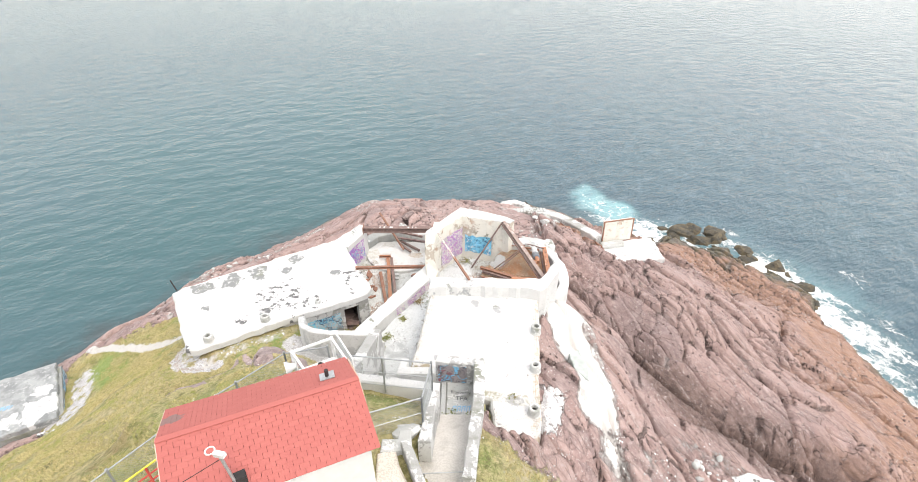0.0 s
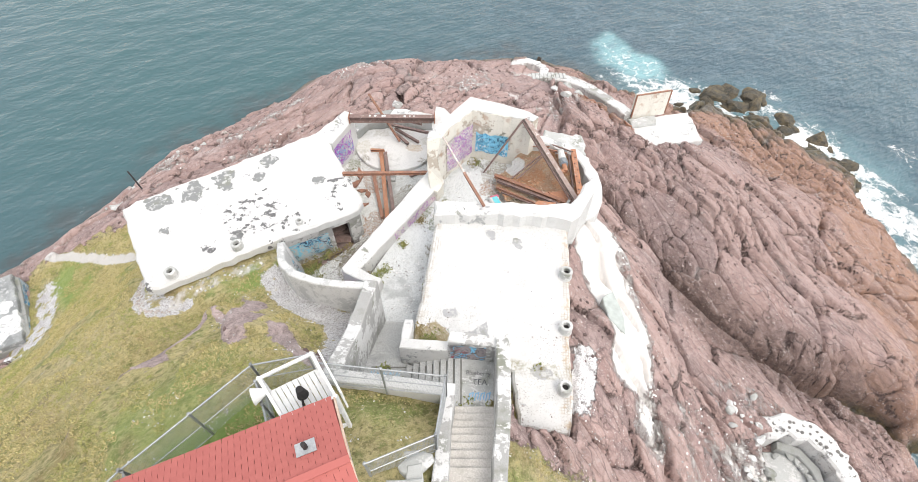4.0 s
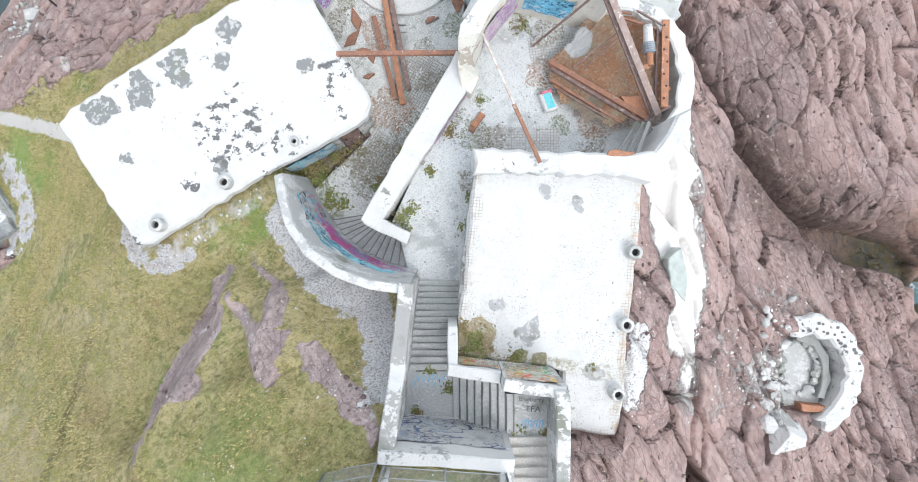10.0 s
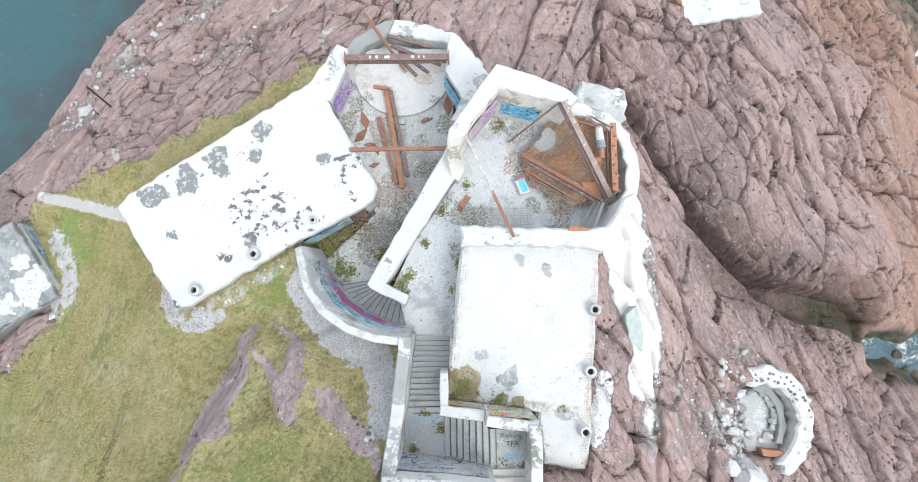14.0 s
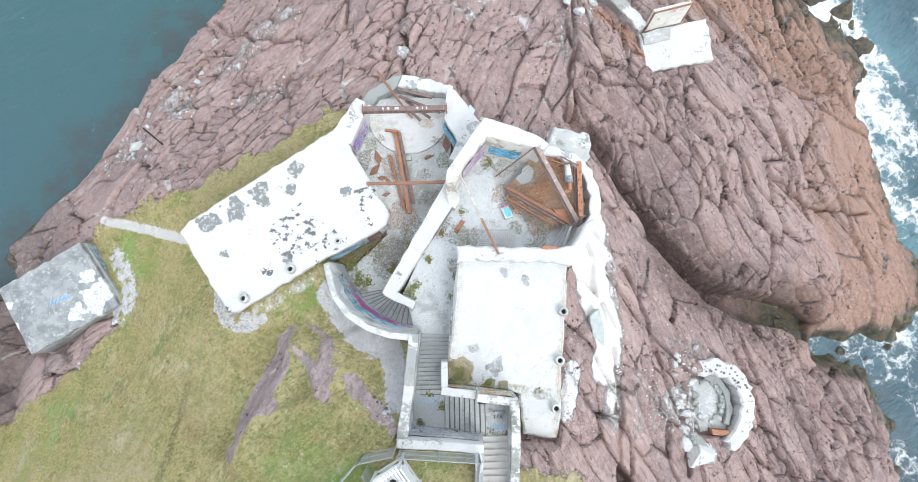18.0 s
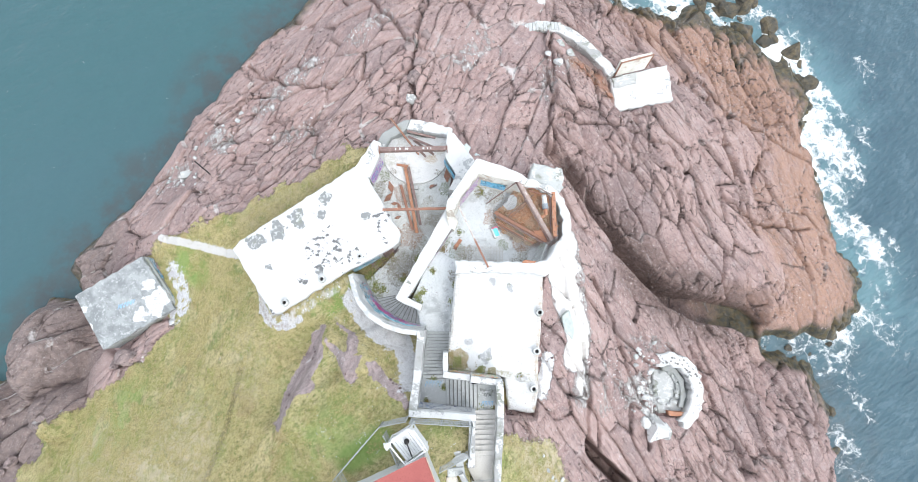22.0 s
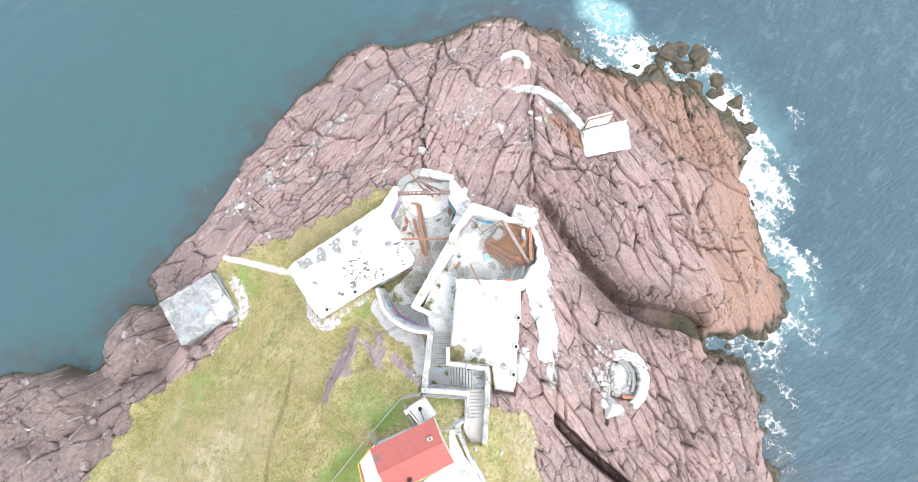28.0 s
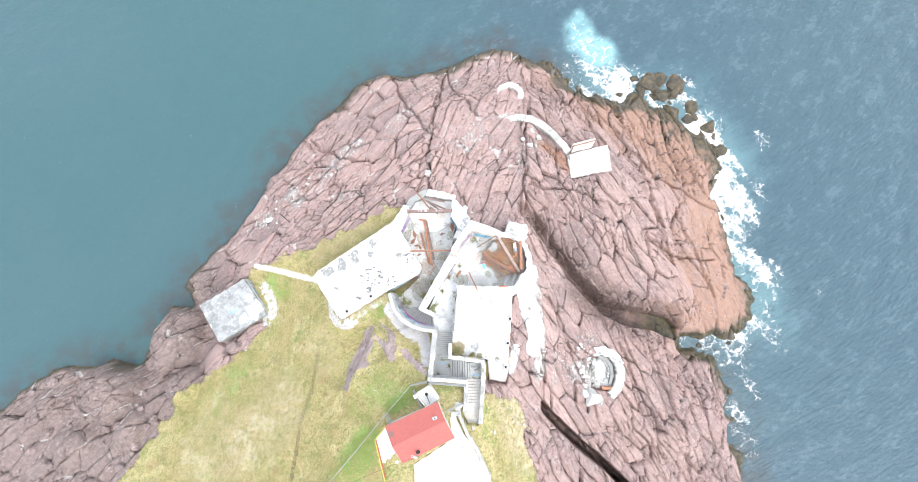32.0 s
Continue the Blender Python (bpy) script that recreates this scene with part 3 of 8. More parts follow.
def land(x, y):
    """Height, share of grass, of white spatter, of weed and orange stain for the whole headland."""
    wx = x + 0.5 * (fbm(x * 0.3, y * 0.3, 3, 5) - 0.5)
    wy = y + 0.5 * (fbm(x * 0.3, y * 0.3, 3, 9) - 0.5)
    shore = shore_far(x, y)
    grass = edge_far(x + 2.8 * (fbm(x * 0.6, y * 0.6, 4, 21) - 0.5), y + 2.8 * (fbm(x * 0.6, y * 0.6, 4, 25) - 0.5), GRASS_EDGE)
    grass = sstep(-0.7, 0.8, grass)
    crop = np.zeros(x.shape)
    for poly in OUTCROPS:
        crop = np.maximum(crop, sstep(-0.28, 0.12, edge_far(x + 0.7 * (fbm(x * 1.2, y * 1.2, 4, 31) - 0.5), y + 0.7 * (fbm(x * 1.2, y * 1.2, 4, 35) - 0.5), poly)))
    grass = grass * (1 - crop)
    base = hillside(x, y)
    for mx, my, a, b, turn, top in DOMES:
        ct, st_ = math.cos(radians(turn)), math.sin(radians(turn))
        rx_, ry_ = x - mx + 1.6 * (fbm(x * 0.25, y * 0.25, 3, 57) - 0.5), y - my + 1.6 * (fbm(x * 0.25, y * 0.25, 3, 59) - 0.5)
        r2 = ((rx_ * ct + ry_ * st_) / a) ** 2 + ((ry_ * ct - rx_ * st_) / b) ** 2
        base = np.maximum(base, SEA - 1.5 + (top - SEA + 1.5) * np.clip(1 - r2, 0, 1) ** 0.5)
    for path, drop in SCARPS:
        (ax, ay), (bx, by) = path[0], path[-1]
        s = ((x - ax) * (bx - ax) + (y - ay) * (by - ay)) / ((bx - ax) ** 2 + (by - ay) ** 2)
        d, sd = trend(x, y, path)
        d = np.where(sd > 0, d, -d)
        base = base + 0.5 * drop * np.tanh(d / 0.45) * np.exp(-np.abs(d) / 3.2) * sstep(-0.06, 0.12, s) * sstep(1.06, 0.88, s)
    # jointed rock in three beds: along the shore to the west, a flat slab north of the fort, bent like the gully to seaward
    xz = x + 1.6 * (fbm(x * 0.4, y * 0.4, 3, 55) - 0.5) - 0.06 * (y - 30)
    west = sstep(5, -1, x - 0.3 * (y - 20))
    outer = x + 0.23 * (y - 41) + 0.9 * (fbm(x * 0.3, y * 0.3, 2, 53) - 0.5) > 29.6
    north = (xz > -4.2) & (xz < 10.4) & (y > 19)
    left = ~north & np.where(y > 19, xz <= -4.2, west > 0.5)
    g, side = trend(wx, wy, GULLY)
    bend = 2.4 * (fbm(x * 0.1, y * 0.1, 3, 63) - 0.5) + 0.3 * (fbm(x * 0.5, y * 0.5, 3, 67) - 0.5)
    buckle = 5.0 * (fbm(x * 0.05, y * 0.05, 2, 73) - 0.5) + 0.8 * (fbm(x * 0.18, y * 0.18, 3, 79) - 0.5)
    turn = np.where(north, radians(66), np.where(left, radians(44), np.where(outer, radians(-75), radians(-58))))
    length = wx * np.cos(turn) + wy * np.sin(turn) + bend
    across = -wx * np.sin(turn) + wy * np.cos(turn) + bend + np.where(north | left, 0.0, np.where(outer, 0.3, 0.8) * buckle)
    sw = sstep(-38, -44, x)
    ledge = np.exp(-((edge_far(x, y, [(11, 12), (12, 2), (13, -8), (15, -16)], False) / 5.0) ** 2)) * (x > 6)
    still = np.maximum.reduce([0.85 * ledge, 0.75 * sw, np.where(left, 0.55, 0.0), np.where(north, 0.5, 0.0), np.where(outer, 0.45, 0.0)])
    long_ = np.where(north, 7.5, np.where(left, 5.4, np.where(outer, 9.0, 6.8)))
    wide = np.where(north, 1.9, np.where(left, 2.5, np.where(outer, 2.2, 2.0)))
    d1, i1, j1, u1, v1 = blocks(length / long_, across / wide, 101)
    d2, i2, j2, u2, v2 = blocks(length / 2.0 + 0.35 * v1, across / 1.0 + 0.3 * u1, 131)
    d3, i3, j3, u3, v3 = blocks(wx / 0.62, wy / 0.5, 171)
    d1, d2, d3 = d1 * wide, d2 * 1.0, d3 * 0.5
    c1, c2, c3 = lattice(i1, j1, 151), lattice(i2, j2, 157), lattice(i3, j3, 163)
    t1, t2 = lattice(i1, j1, 181) - 0.5, lattice(i2, j2, 183) - 0.5
    rock = (1 - grass) * sstep(-4, 0.5, shore)
    patch = sstep(0.36, 0.56, fbm(x * 0.16, y * 0.16, 3, 93)) * (1 - 0.75 * still)
    rubble = sstep(0.57, 0.70, fbm(x * 0.22, y * 0.22, 3, 97)) * (1 - still) * np.where(outer, 0.4, 1.0)
    calm = np.where(north, 0.45, np.where(left, 0.8, 1.0)) * np.where(outer, 0.5, 1.0)
    rough = calm * (1.0 * (c1 - 0.5) + 0.9 * u1 * t1 + 1.15 * v1 * (0.8 - c1) + 0.35 * np.sqrt(np.clip(d1, 0, 0.4)))
    rough = rough - 0.55 * np.exp(-((d1 / 0.09) ** 2)) * sstep(0.28, 0.6, fbm(x * 0.3, y * 0.3, 2, 99)) * np.where(north, 0.5, 1.0)
    rough = rough + patch * (0.34 * (c2 - 0.5) + 0.55 * v2 * t2 + 0.4 * u2 * (c2 - 0.5) + 0.2 * np.sqrt(np.clip(d2, 0, 0.2)) - 0.26 * np.exp(-((d2 / 0.1) ** 2)))
    rough = rough + rubble * (0.16 * (c3 - 0.5) + 0.14 * np.sqrt(np.clip(d3, 0, 0.15)) - 0.10 * np.exp(-((d3 / 0.09) ** 2)))
    rough = rough + 1.4 * (fbm(x * 0.16, y * 0.16, 2, 3) - 0.5) + 0.2 * (fbm(length * 0.35, across * 1.3, 4, 6) - 0.5)
    bed = across / 0.62 + 2.2 * fbm(length * 0.12, across * 0.3, 3, 8)
    rough = rough + 0.17 * (bed - np.floor(bed) - 0.5) * sstep(0.42, 0.6, fbm(x * 0.13, y * 0.13, 3, 12)) * np.where(north, 0.5, 1.0)
    sx_, sy_ = x + 1.5 * (fbm(x * 0.45, y * 0.45, 3, 15) - 0.5), y + 1.5 * (fbm(x * 0.45, y * 0.45, 3, 17) - 0.5)
    for path in SEAMS:
        rough = rough - (0.35 + 0.9 * fbm(x * 0.25, y * 0.25, 2, 19)) * np.exp(-((edge_far(sx_, sy_, path, False) / 0.18) ** 2))
    near_fort = sstep(5.0, 1.0, np.maximum(0, -edge_far(x, y, [(-22, 12), (-8, 23.5), (-1, 24), (9.5, 18), (9, 6), (6, -2), (0, -3), (-17, 5)])))
    z = base + rock * rough * (1.05 - 0.35 * near_fort)
    z = z + crop * (0.08 + 1.3 * (fbm(0.8 * x - 0.3 * y, 0.25 * y + 0.2 * x, 4, 41) - 0.45) + 0.12 * (fbm(x * 2.5, y * 2.5, 3, 43) - 0.5) - rough * 0.6)
    z = z + grass * (0.6 * (fbm(x * 0.35, y * 0.35, 3, 45) - 0.5) + 0.3 * (fbm(x * 1.6, y * 1.6, 4, 47) - 0.5))
    # the long gully: a slab that dips into it from the north-east, and a steep wall on the other side
    run = np.clip((x - 9) / 20, 0, 1)
    dip = np.where(side > 0, 1 - 0.66 * sstep(0.7 + 0.9 * run, 1.5 + 1.6 * run, g) - 0.34 * sstep(1.2, 6.0, g), np.exp(-((g / 0.45) ** 4)))
    z = np.maximum(z - (3.2 + 5.6 * run) * dip * sstep(37, 34, x), np.minimum(z, SEA + 0.7 + 0.9 * sstep(33, 28, x)))
    c = edge_far(wx, wy, CREVICE, False)
    z = z - 8.5 * np.exp(-((c / 0.62) ** 8)) * sstep(10.6, 12, x)
    # to the sea: a ragged edge that drops under the water
    lift = sstep(-0.4, 2.2, shore)
    z = np.where(shore > -0.4, SEA - 0.5 + (np.maximum(z, SEA + 0.25) - SEA + 0.5) * lift, SEA - 0.5 - np.minimum(7, 0.9 * (-0.4 - shore)) + 0.6 * (c1 - 0.5))
    for poly, deep in FLOORS:
        d = edge_far(x, y, poly)
        z = np.where(d > 0, np.minimum(z, deep), z)
    return z, grass * sstep(0, 1, shore), shore, 0.45 * c1 + 0.35 * c2 + 0.2 * c3, np.where(north | left, 1.0, west * 0.0), d1, np.where(patch > 0.3, d2, 9.0), np.where(rubble > 0.3, d3, 9.0), crop, still, sw


def stops(a, b, fine, mid, lo, hi, far):
    """Even lines through the middle, wider ones out to the horizon."""
    s = np.r_[np.arange(lo, a, mid), np.arange(a, b, fine), np.arange(b, hi, mid)]
    out = hi + np.cumsum(mid * 1.35 ** np.arange(1, 40))
    out = out[out < far]
    low = lo - np.cumsum(mid * 1.35 ** np.arange(1, 40))
    low = low[low > -far][::-1]
    return np.r_[-far, low, s, out, far]


def sheet(name, xs, ys, height, material, attrs=()):
    x, y = np.meshgrid(xs, ys)
    co = np.stack([x, y, height], -1).reshape(-1, 3)
    ny, nx = x.shape
    i = np.arange((ny - 1) * nx).reshape(ny - 1, nx)[:, :-1]
    quads = np.stack([i, i + 1, i + nx + 1, i + nx], -1).reshape(-1, 4)
    me = bpy.data.meshes.new(name)
    me.vertices.add(len(co))
    me.vertices.foreach_set("co", co.astype(np.float32).ravel())
    me.loops.add(quads.size)
    me.loops.foreach_set("vertex_index", quads.astype(np.int32).ravel())
    me.polygons.add(len(quads))
    me.polygons.foreach_set("loop_start", np.arange(0, quads.size, 4, dtype=np.int32))
    me.update(calc_edges=True)
    me.validate()
    me.shade_smooth()
    for key, v in attrs:
        me.attributes.new(key, "FLOAT", "POINT").data.foreach_set("value", v.astype(np.float32).ravel())
    me.materials.append(material)
    return new(name, me)


def ground_material():
    m = Mat("headland")
    grass, white, wet, orange, gravel, tone = (m.attr(k) for k in ("grass", "white", "wet", "orange", "gravel", "tone"))
    # red sandstone
    west = m.attr("westrock")
    n1, n2, n3 = m.noise(0.22, 6, 0.6), m.noise(1.7, 7, 0.62), m.noise(14, 4, 0.6)
    rock = m.mix(m.ramp(n1, 0.3, 0.7), (0.305, 0.201, 0.184), (0.245, 0.179, 0.173))
    rock = m.mix(m.ramp(tone, 0.35, 0.75, 0, 0.75), rock, (0.385, 0.272, 0.248))
    rock = m.mix(m.ramp(tone, 0.45, 0.2, 0, 0.7), rock, (0.24, 0.18, 0.175))
    rock = m.mix(m.ramp(n2, 0.46, 0.72, 0, 0.5), rock, (0.46, 0.355, 0.328))
    rock = m.mix(m.ramp(m.noise(0.5, 5), 0.58, 0.72, 0, 0.6), rock, (0.42, 0.352, 0.338))
    rock = m.mix(m.math("MULTIPLY", orange, m.ramp(n2, 0.3, 0.6, 0.5, 0.9)), rock, (0.315, 0.18, 0.118))
    rock = m.mix(m.math("MULTIPLY", m.attr("greyrock"), 0.9), rock, m.mix(m.ramp(n2, 0.38, 0.62), (0.215, 0.168, 0.152), (0.125, 0.098, 0.092)))
    streak = m.noise(1.0, 5, 0.65, m.scaled((0.22, 3.2, 1.0), -57), 0.6)
    rock = m.mix(m.math("MULTIPLY", m.ramp(streak, 0.52, 0.66, 0, 0.6), m.math("SUBTRACT", 1.0, west)), rock, (0.14, 0.09, 0.082))
    ln = m.node("ShaderNodeTexNoise")
    m.put(ln.inputs["Vector"], m.pos)
    ln.inputs["Scale"].default_value = 0.8
    ln.inputs["Detail"].default_value = 5.0

    def bent(scale, turn, much):
        w = m.node("ShaderNodeVectorMath")
        w.operation = "MULTIPLY_ADD"
        m.put(w.inputs[0], ln.outputs[1])
        w.inputs[1].default_value = (much, much, much)
        m.put(w.inputs[2], m.scaled(scale, turn))
        return w.outputs[0]

    vary = m.ramp(m.noise(0.7, 4, 0.7), 0.3, 0.7, -0.02, 0.10)
    shake = m.math("MULTIPLY", m.math("SUBTRACT", m.noise(3.0, 4, 0.65), 0.5), 0.16)
    some = m.ramp(m.noise(0.4, 4), 0.40, 0.58)
    ja = m.ramp(m.math("ADD", m.math("ADD", m.attr("joint"), vary), shake), 0.025, 0.085)
    jc = m.ramp(m.math("ADD", m.math("ADD", m.attr("crack"), vary), shake), 0.03, 0.10)
    jd = m.ramp(m.math("ADD", m.math("ADD", m.attr("chink"), vary), shake), 0.02, 0.07)
    way3 = m.mix(west, bent((0.5, 1.5, 1.0), -58, 0.16), bent((0.5, 1.3, 1.0), 46, 0.16))
    crack3 = m.cells(1.0, vec=way3)
    line3 = m.ramp(crack3, 0.006, 0.03)
    busy = m.ramp(m.attr("still"), 0, 1, 1.0, 0.15)
    fine = m.math("MULTIPLY", jc, m.ramp(jd, 0, 1, 0.75, 1))
    dark = (0.062, 0.041, 0.038)
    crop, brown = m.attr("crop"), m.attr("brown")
    # dark brown gully rock, with the gully's shade mixed into the colour
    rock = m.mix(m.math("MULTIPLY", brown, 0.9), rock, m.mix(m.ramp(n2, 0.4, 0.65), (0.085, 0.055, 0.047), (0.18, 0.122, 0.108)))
    vein = m.math("ABSOLUTE", m.math("SUBTRACT", m.noise(1.5, 7, 0.62, bent((0.9, 1.5, 1.2), -57, 0.4)), 0.5))
    rock = m.mix(m.ramp(vein, 0.0, 0.012, 0.22, 0), rock, dark)
    bare = m.mix(m.ramp(m.noise(1.0, 7, 0.7, m.scaled((0.5, 2.2, 1), 62)), 0.4, 0.62), (0.255, 0.20, 0.195), (0.385, 0.31, 0.30))
    bare = m.mix(m.ramp(m.noise(11, 2, 0.6), 0.57, 0.64, 0, 0.6), bare, (0.11, 0.09, 0.085))
    rock = m.mix(m.math("MULTIPLY", m.ramp(ja, 0, 1, 1, 0), m.math("MULTIPLY", m.ramp(west, 0, 1, 0.8, 0.45), m.ramp(m.noise(0.5, 4, 0.6), 0.36, 0.6, 0.5, 1.1))), rock, dark)
    rock = m.mix(m.ramp(fine, 0, 1, 0.8, 0), rock, dark)
    rock = m.mix(m.math("MULTIPLY", m.math("MULTIPLY", m.ramp(line3, 0, 1, 0.75, 0), busy), m.ramp(some, 0, 1, 1, 0.45)), rock, dark)
    line4 = m.ramp(m.cells(2.3, vec=way3), 0.01, 0.07)
    rock = m.mix(m.math("MULTIPLY", m.math("MULTIPLY", m.ramp(line4, 0, 1, 0.2, 0), busy), m.ramp(m.noise(0.55, 4, 0.6), 0.44, 0.56)), rock, dark)
    bare = m.mix(m.ramp(vein, 0.0, 0.012, 0.3, 0), bare, dark)
    rock = m.mix(m.ramp(crop, 0.2, 0.5), rock, bare)
    rock = m.mix(m.ramp(m.noise(2.5, 8, 0.75), 0.56, 0.68, 0, 0.5), rock, (0.43, 0.372, 0.355))
    speck = m.ramp(m.noise(9, 2.5, 0.65), 0.63, 0.67)
    rock = m.mix(m.math("MULTIPLY", speck, m.ramp(m.noise(0.35, 3), 0.40, 0.60, 0.15, 0.9)), rock, (0.58, 0.56, 0.54))
    fleck = m.noise(26, 1.5, 0.6)
    rock = m.mix(m.ramp(fleck, 0.56, 0.68, 0, 0.22), rock, (0.17, 0.12, 0.11))
    rock = m.mix(m.ramp(fleck, 0.43, 0.32, 0, 0.5), rock, (0.53, 0.42, 0.39))
    rock = m.mix(wet, rock, m.mix(m.ramp(n2, 0.4, 0.65), (0.035, 0.035, 0.026), (0.10, 0.075, 0.03)))
    lime = m.math("MULTIPLY", m.ramp(m.math("ADD", m.attr("joint"), shake), 0.04, 0.16, 1, 0), m.ramp(m.noise(0.33, 4, 0.65), 0.53, 0.62, 0, 0.8))
    rock = m.mix(m.math("MULTIPLY", lime, m.ramp(west, 0, 1, 0.25, 1)), rock, (0.62, 0.59, 0.57))
    spat = m.ramp(m.math("ADD", m.math("MULTIPLY", white, 0.44), m.math("MULTIPLY", m.noise(1.3, 6, 0.68, m.scaled((1.0, 0.55, 1.0), 8)), 1.1)), 0.76, 1.02)
    rock = m.mix(spat, rock, m.mix(n3, (0.70, 0.68, 0.66), (0.58, 0.56, 0.54)))
    gcol = m.mix(m.ramp(m.noise(14, 2, 0.65), 0.40, 0.51), (0.37, 0.36, 0.355), (0.70, 0.70, 0.71))
    gcol = m.mix(m.ramp(m.noise(0.9, 7, 0.7), 0.5, 0.62, 0, 0.5), gcol, (0.38, 0.345, 0.35))
    stony = m.ramp(m.math("ADD", gravel, m.math("MULTIPLY", m.math("SUBTRACT", m.noise(1.6, 5, 0.62), 0.5), 2.6)), 0.50, 0.72)
    rock = m.mix(stony, rock, gcol)
    # turf: dry ochre, olive and fresh green
    g1, g2, g3 = m.noise(0.16, 5, 0.6), m.noise(1.1, 7, 0.65), m.noise(26, 4, 0.7)
    turf = m.mix(m.ramp(g1, 0.38, 0.62), (0.55, 0.455, 0.235), (0.40, 0.385, 0.16))
    turf = m.mix(m.ramp(g2, 0.46, 0.60, 0, 0.75), turf, (0.56, 0.47, 0.26))
    turf = m.mix(m.ramp(m.noise(0.45, 7, 0.68), 0.52, 0.64, 0, 0.85), turf, (0.20, 0.27, 0.07))
    turf = m.mix(m.ramp(m.noise(0.7, 6, 0.65, m.scaled(1, 20)), 0.53, 0.64, 0, 0.55), turf, (0.22, 0.175, 0.085))
    turf = m.mix(m.ramp(g3, 0.48, 0.70, 0, 0.6), turf, (0.19, 0.185, 0.06))
    turf = m.mix(m.ramp(m.noise(8, 2.5, 0.65), 0.55, 0.68, 0, 0.5), turf, (0.52, 0.45, 0.25))
    turf = m.mix(m.ramp(m.noise(2.6, 4, 0.65), 0.50, 0.62, 0, 0.55), turf, (0.18, 0.185, 0.06))
    turf = m.mix(m.ramp(m.noise(12, 2, 0.6), 0.57, 0.67, 0, 0.5), turf, (0.10, 0.115, 0.03))
    clump = m.noise(1.3, 3, 0.6)
    turf = m.mix(m.ramp(clump, 0.55, 0.68, 0, 0.6), turf, (0.17, 0.23, 0.06))
    turf = m.mix(m.ramp(m.noise(1.9, 3, 0.6), 0.56, 0.68, 0, 0.7), turf, (0.56, 0.46, 0.22))
    turf = m.mix(m.ramp(m.noise(3.6, 3, 0.6), 0.57, 0.66, 0, 0.65), turf, (0.13, 0.125, 0.045))
    turf = m.mix(m.ramp(m.noise(0.35, 3, 0.55), 0.56, 0.68, 0, 0.5), turf, (0.36, 0.24, 0.12))
    turf = m.mix(m.ramp(m.noise(30, 1.5, 0.6), 0.57, 0.68, 0, 0.4), turf, (0.12, 0.12, 0.04))
    turf = m.mix(m.ramp(m.noise(24, 1.5, 0.6), 0.60, 0.68, 0, 0.6), turf, (0.62, 0.55, 0.33))
    turf = m.mix(m.ramp(m.math("ADD", m.attr("track"), m.math("MULTIPLY", m.math("SUBTRACT", m.noise(1.8, 5, 0.65), 0.5), 1.2)), 0.45, 0.62, 0, 0.7), turf, (0.12, 0.10, 0.045))
    turf = m.mix(m.ramp(m.noise(4.5, 5, 0.7), 0.50, 0.60, 0, 0.45), turf, (0.15, 0.15, 0.05))
    turf = m.mix(m.ramp(m.noise(5.5, 5, 0.72, m.scaled((0.5, 1.6, 1), 35)), 0.54, 0.64, 0, 0.6), turf, (0.62, 0.53, 0.31))
    straw = m.math("MULTIPLY", m.attr("straw"), m.ramp(m.noise(1.4, 6, 0.7), 0.38, 0.6, 0.1, 0.85))
    turf = m.mix(straw, turf, m.mix(m.ramp(g3, 0.35, 0.65), (0.40, 0.33, 0.22), (0.66, 0.58, 0.42)))
    fresh = m.attr("fresh")
    turf = m.mix(fresh, turf, m.mix(g3, (0.15, 0.28, 0.05), (0.24, 0.36, 0.09)))
    turf = m.mix(stony, turf, gcol)
    turf = m.mix(spat, turf, (0.62, 0.60, 0.57))
    edge = m.ramp(m.math("ADD", grass, m.math("MULTIPLY", m.math("SUBTRACT", m.noise(3.0, 5, 0.68), 0.5), 1.7)), 0.42, 0.58)
    col = m.mix(edge, rock, turf)
    h = m.math("ADD", m.math("MULTIPLY", ja, 0.6), m.math("MULTIPLY", fine, 0.25))
    h = m.math("ADD", h, m.math("ADD", m.math("MULTIPLY", m.math("MULTIPLY", m.math("ADD", line3, line4), 0.07), busy), m.math("MULTIPLY", streak, 0.15)))
    h = m.math("MULTIPLY", h, m.ramp(crop, 0, 0.6, 1, 0.35))
    h = m.math("ADD", h, m.math("ADD", m.math("MULTIPLY", n2, 0.12), m.math("MULTIPLY", n3, 0.06)))
    h = m.math("ADD", h, m.ramp(vein, 0, 0.03, 0, 0.08))
    plainly = m.math("MULTIPLY", m.math("SUBTRACT", 1.0, edge), m.math("SUBTRACT", 1.0, m.math("MAXIMUM", stony, spat)))
    h = m.math("ADD", m.math("MULTIPLY", h, plainly), m.math("MULTIPLY", m.math("ADD", m.math("MULTIPLY", g3, 0.5), m.math("MULTIPLY", g2, 0.4)), edge))
    return m.done(col, m.ramp(wet, 0, 1, 0.85, 0.35), m.bump(h, 1.0, 0.22))


gx = stops(-24, 30, 0.12, 0.19, -82, 56, 4500)
gy = stops(-11, 32, 0.12, 0.19, -34, 61, 4500)
GX, GY = np.meshgrid(gx, gy)
LZ, GRASS, SHORE, TONE, WESTROCK, JOINT, CRACK, CHINK, CROP, STILL, SWROCK = land(GX, GY)


def blotch(pts, r):
    """1 near a path, falling to 0 at r metres."""
    return sstep(r, r * 0.35, edge_far(GX, GY, pts, False))


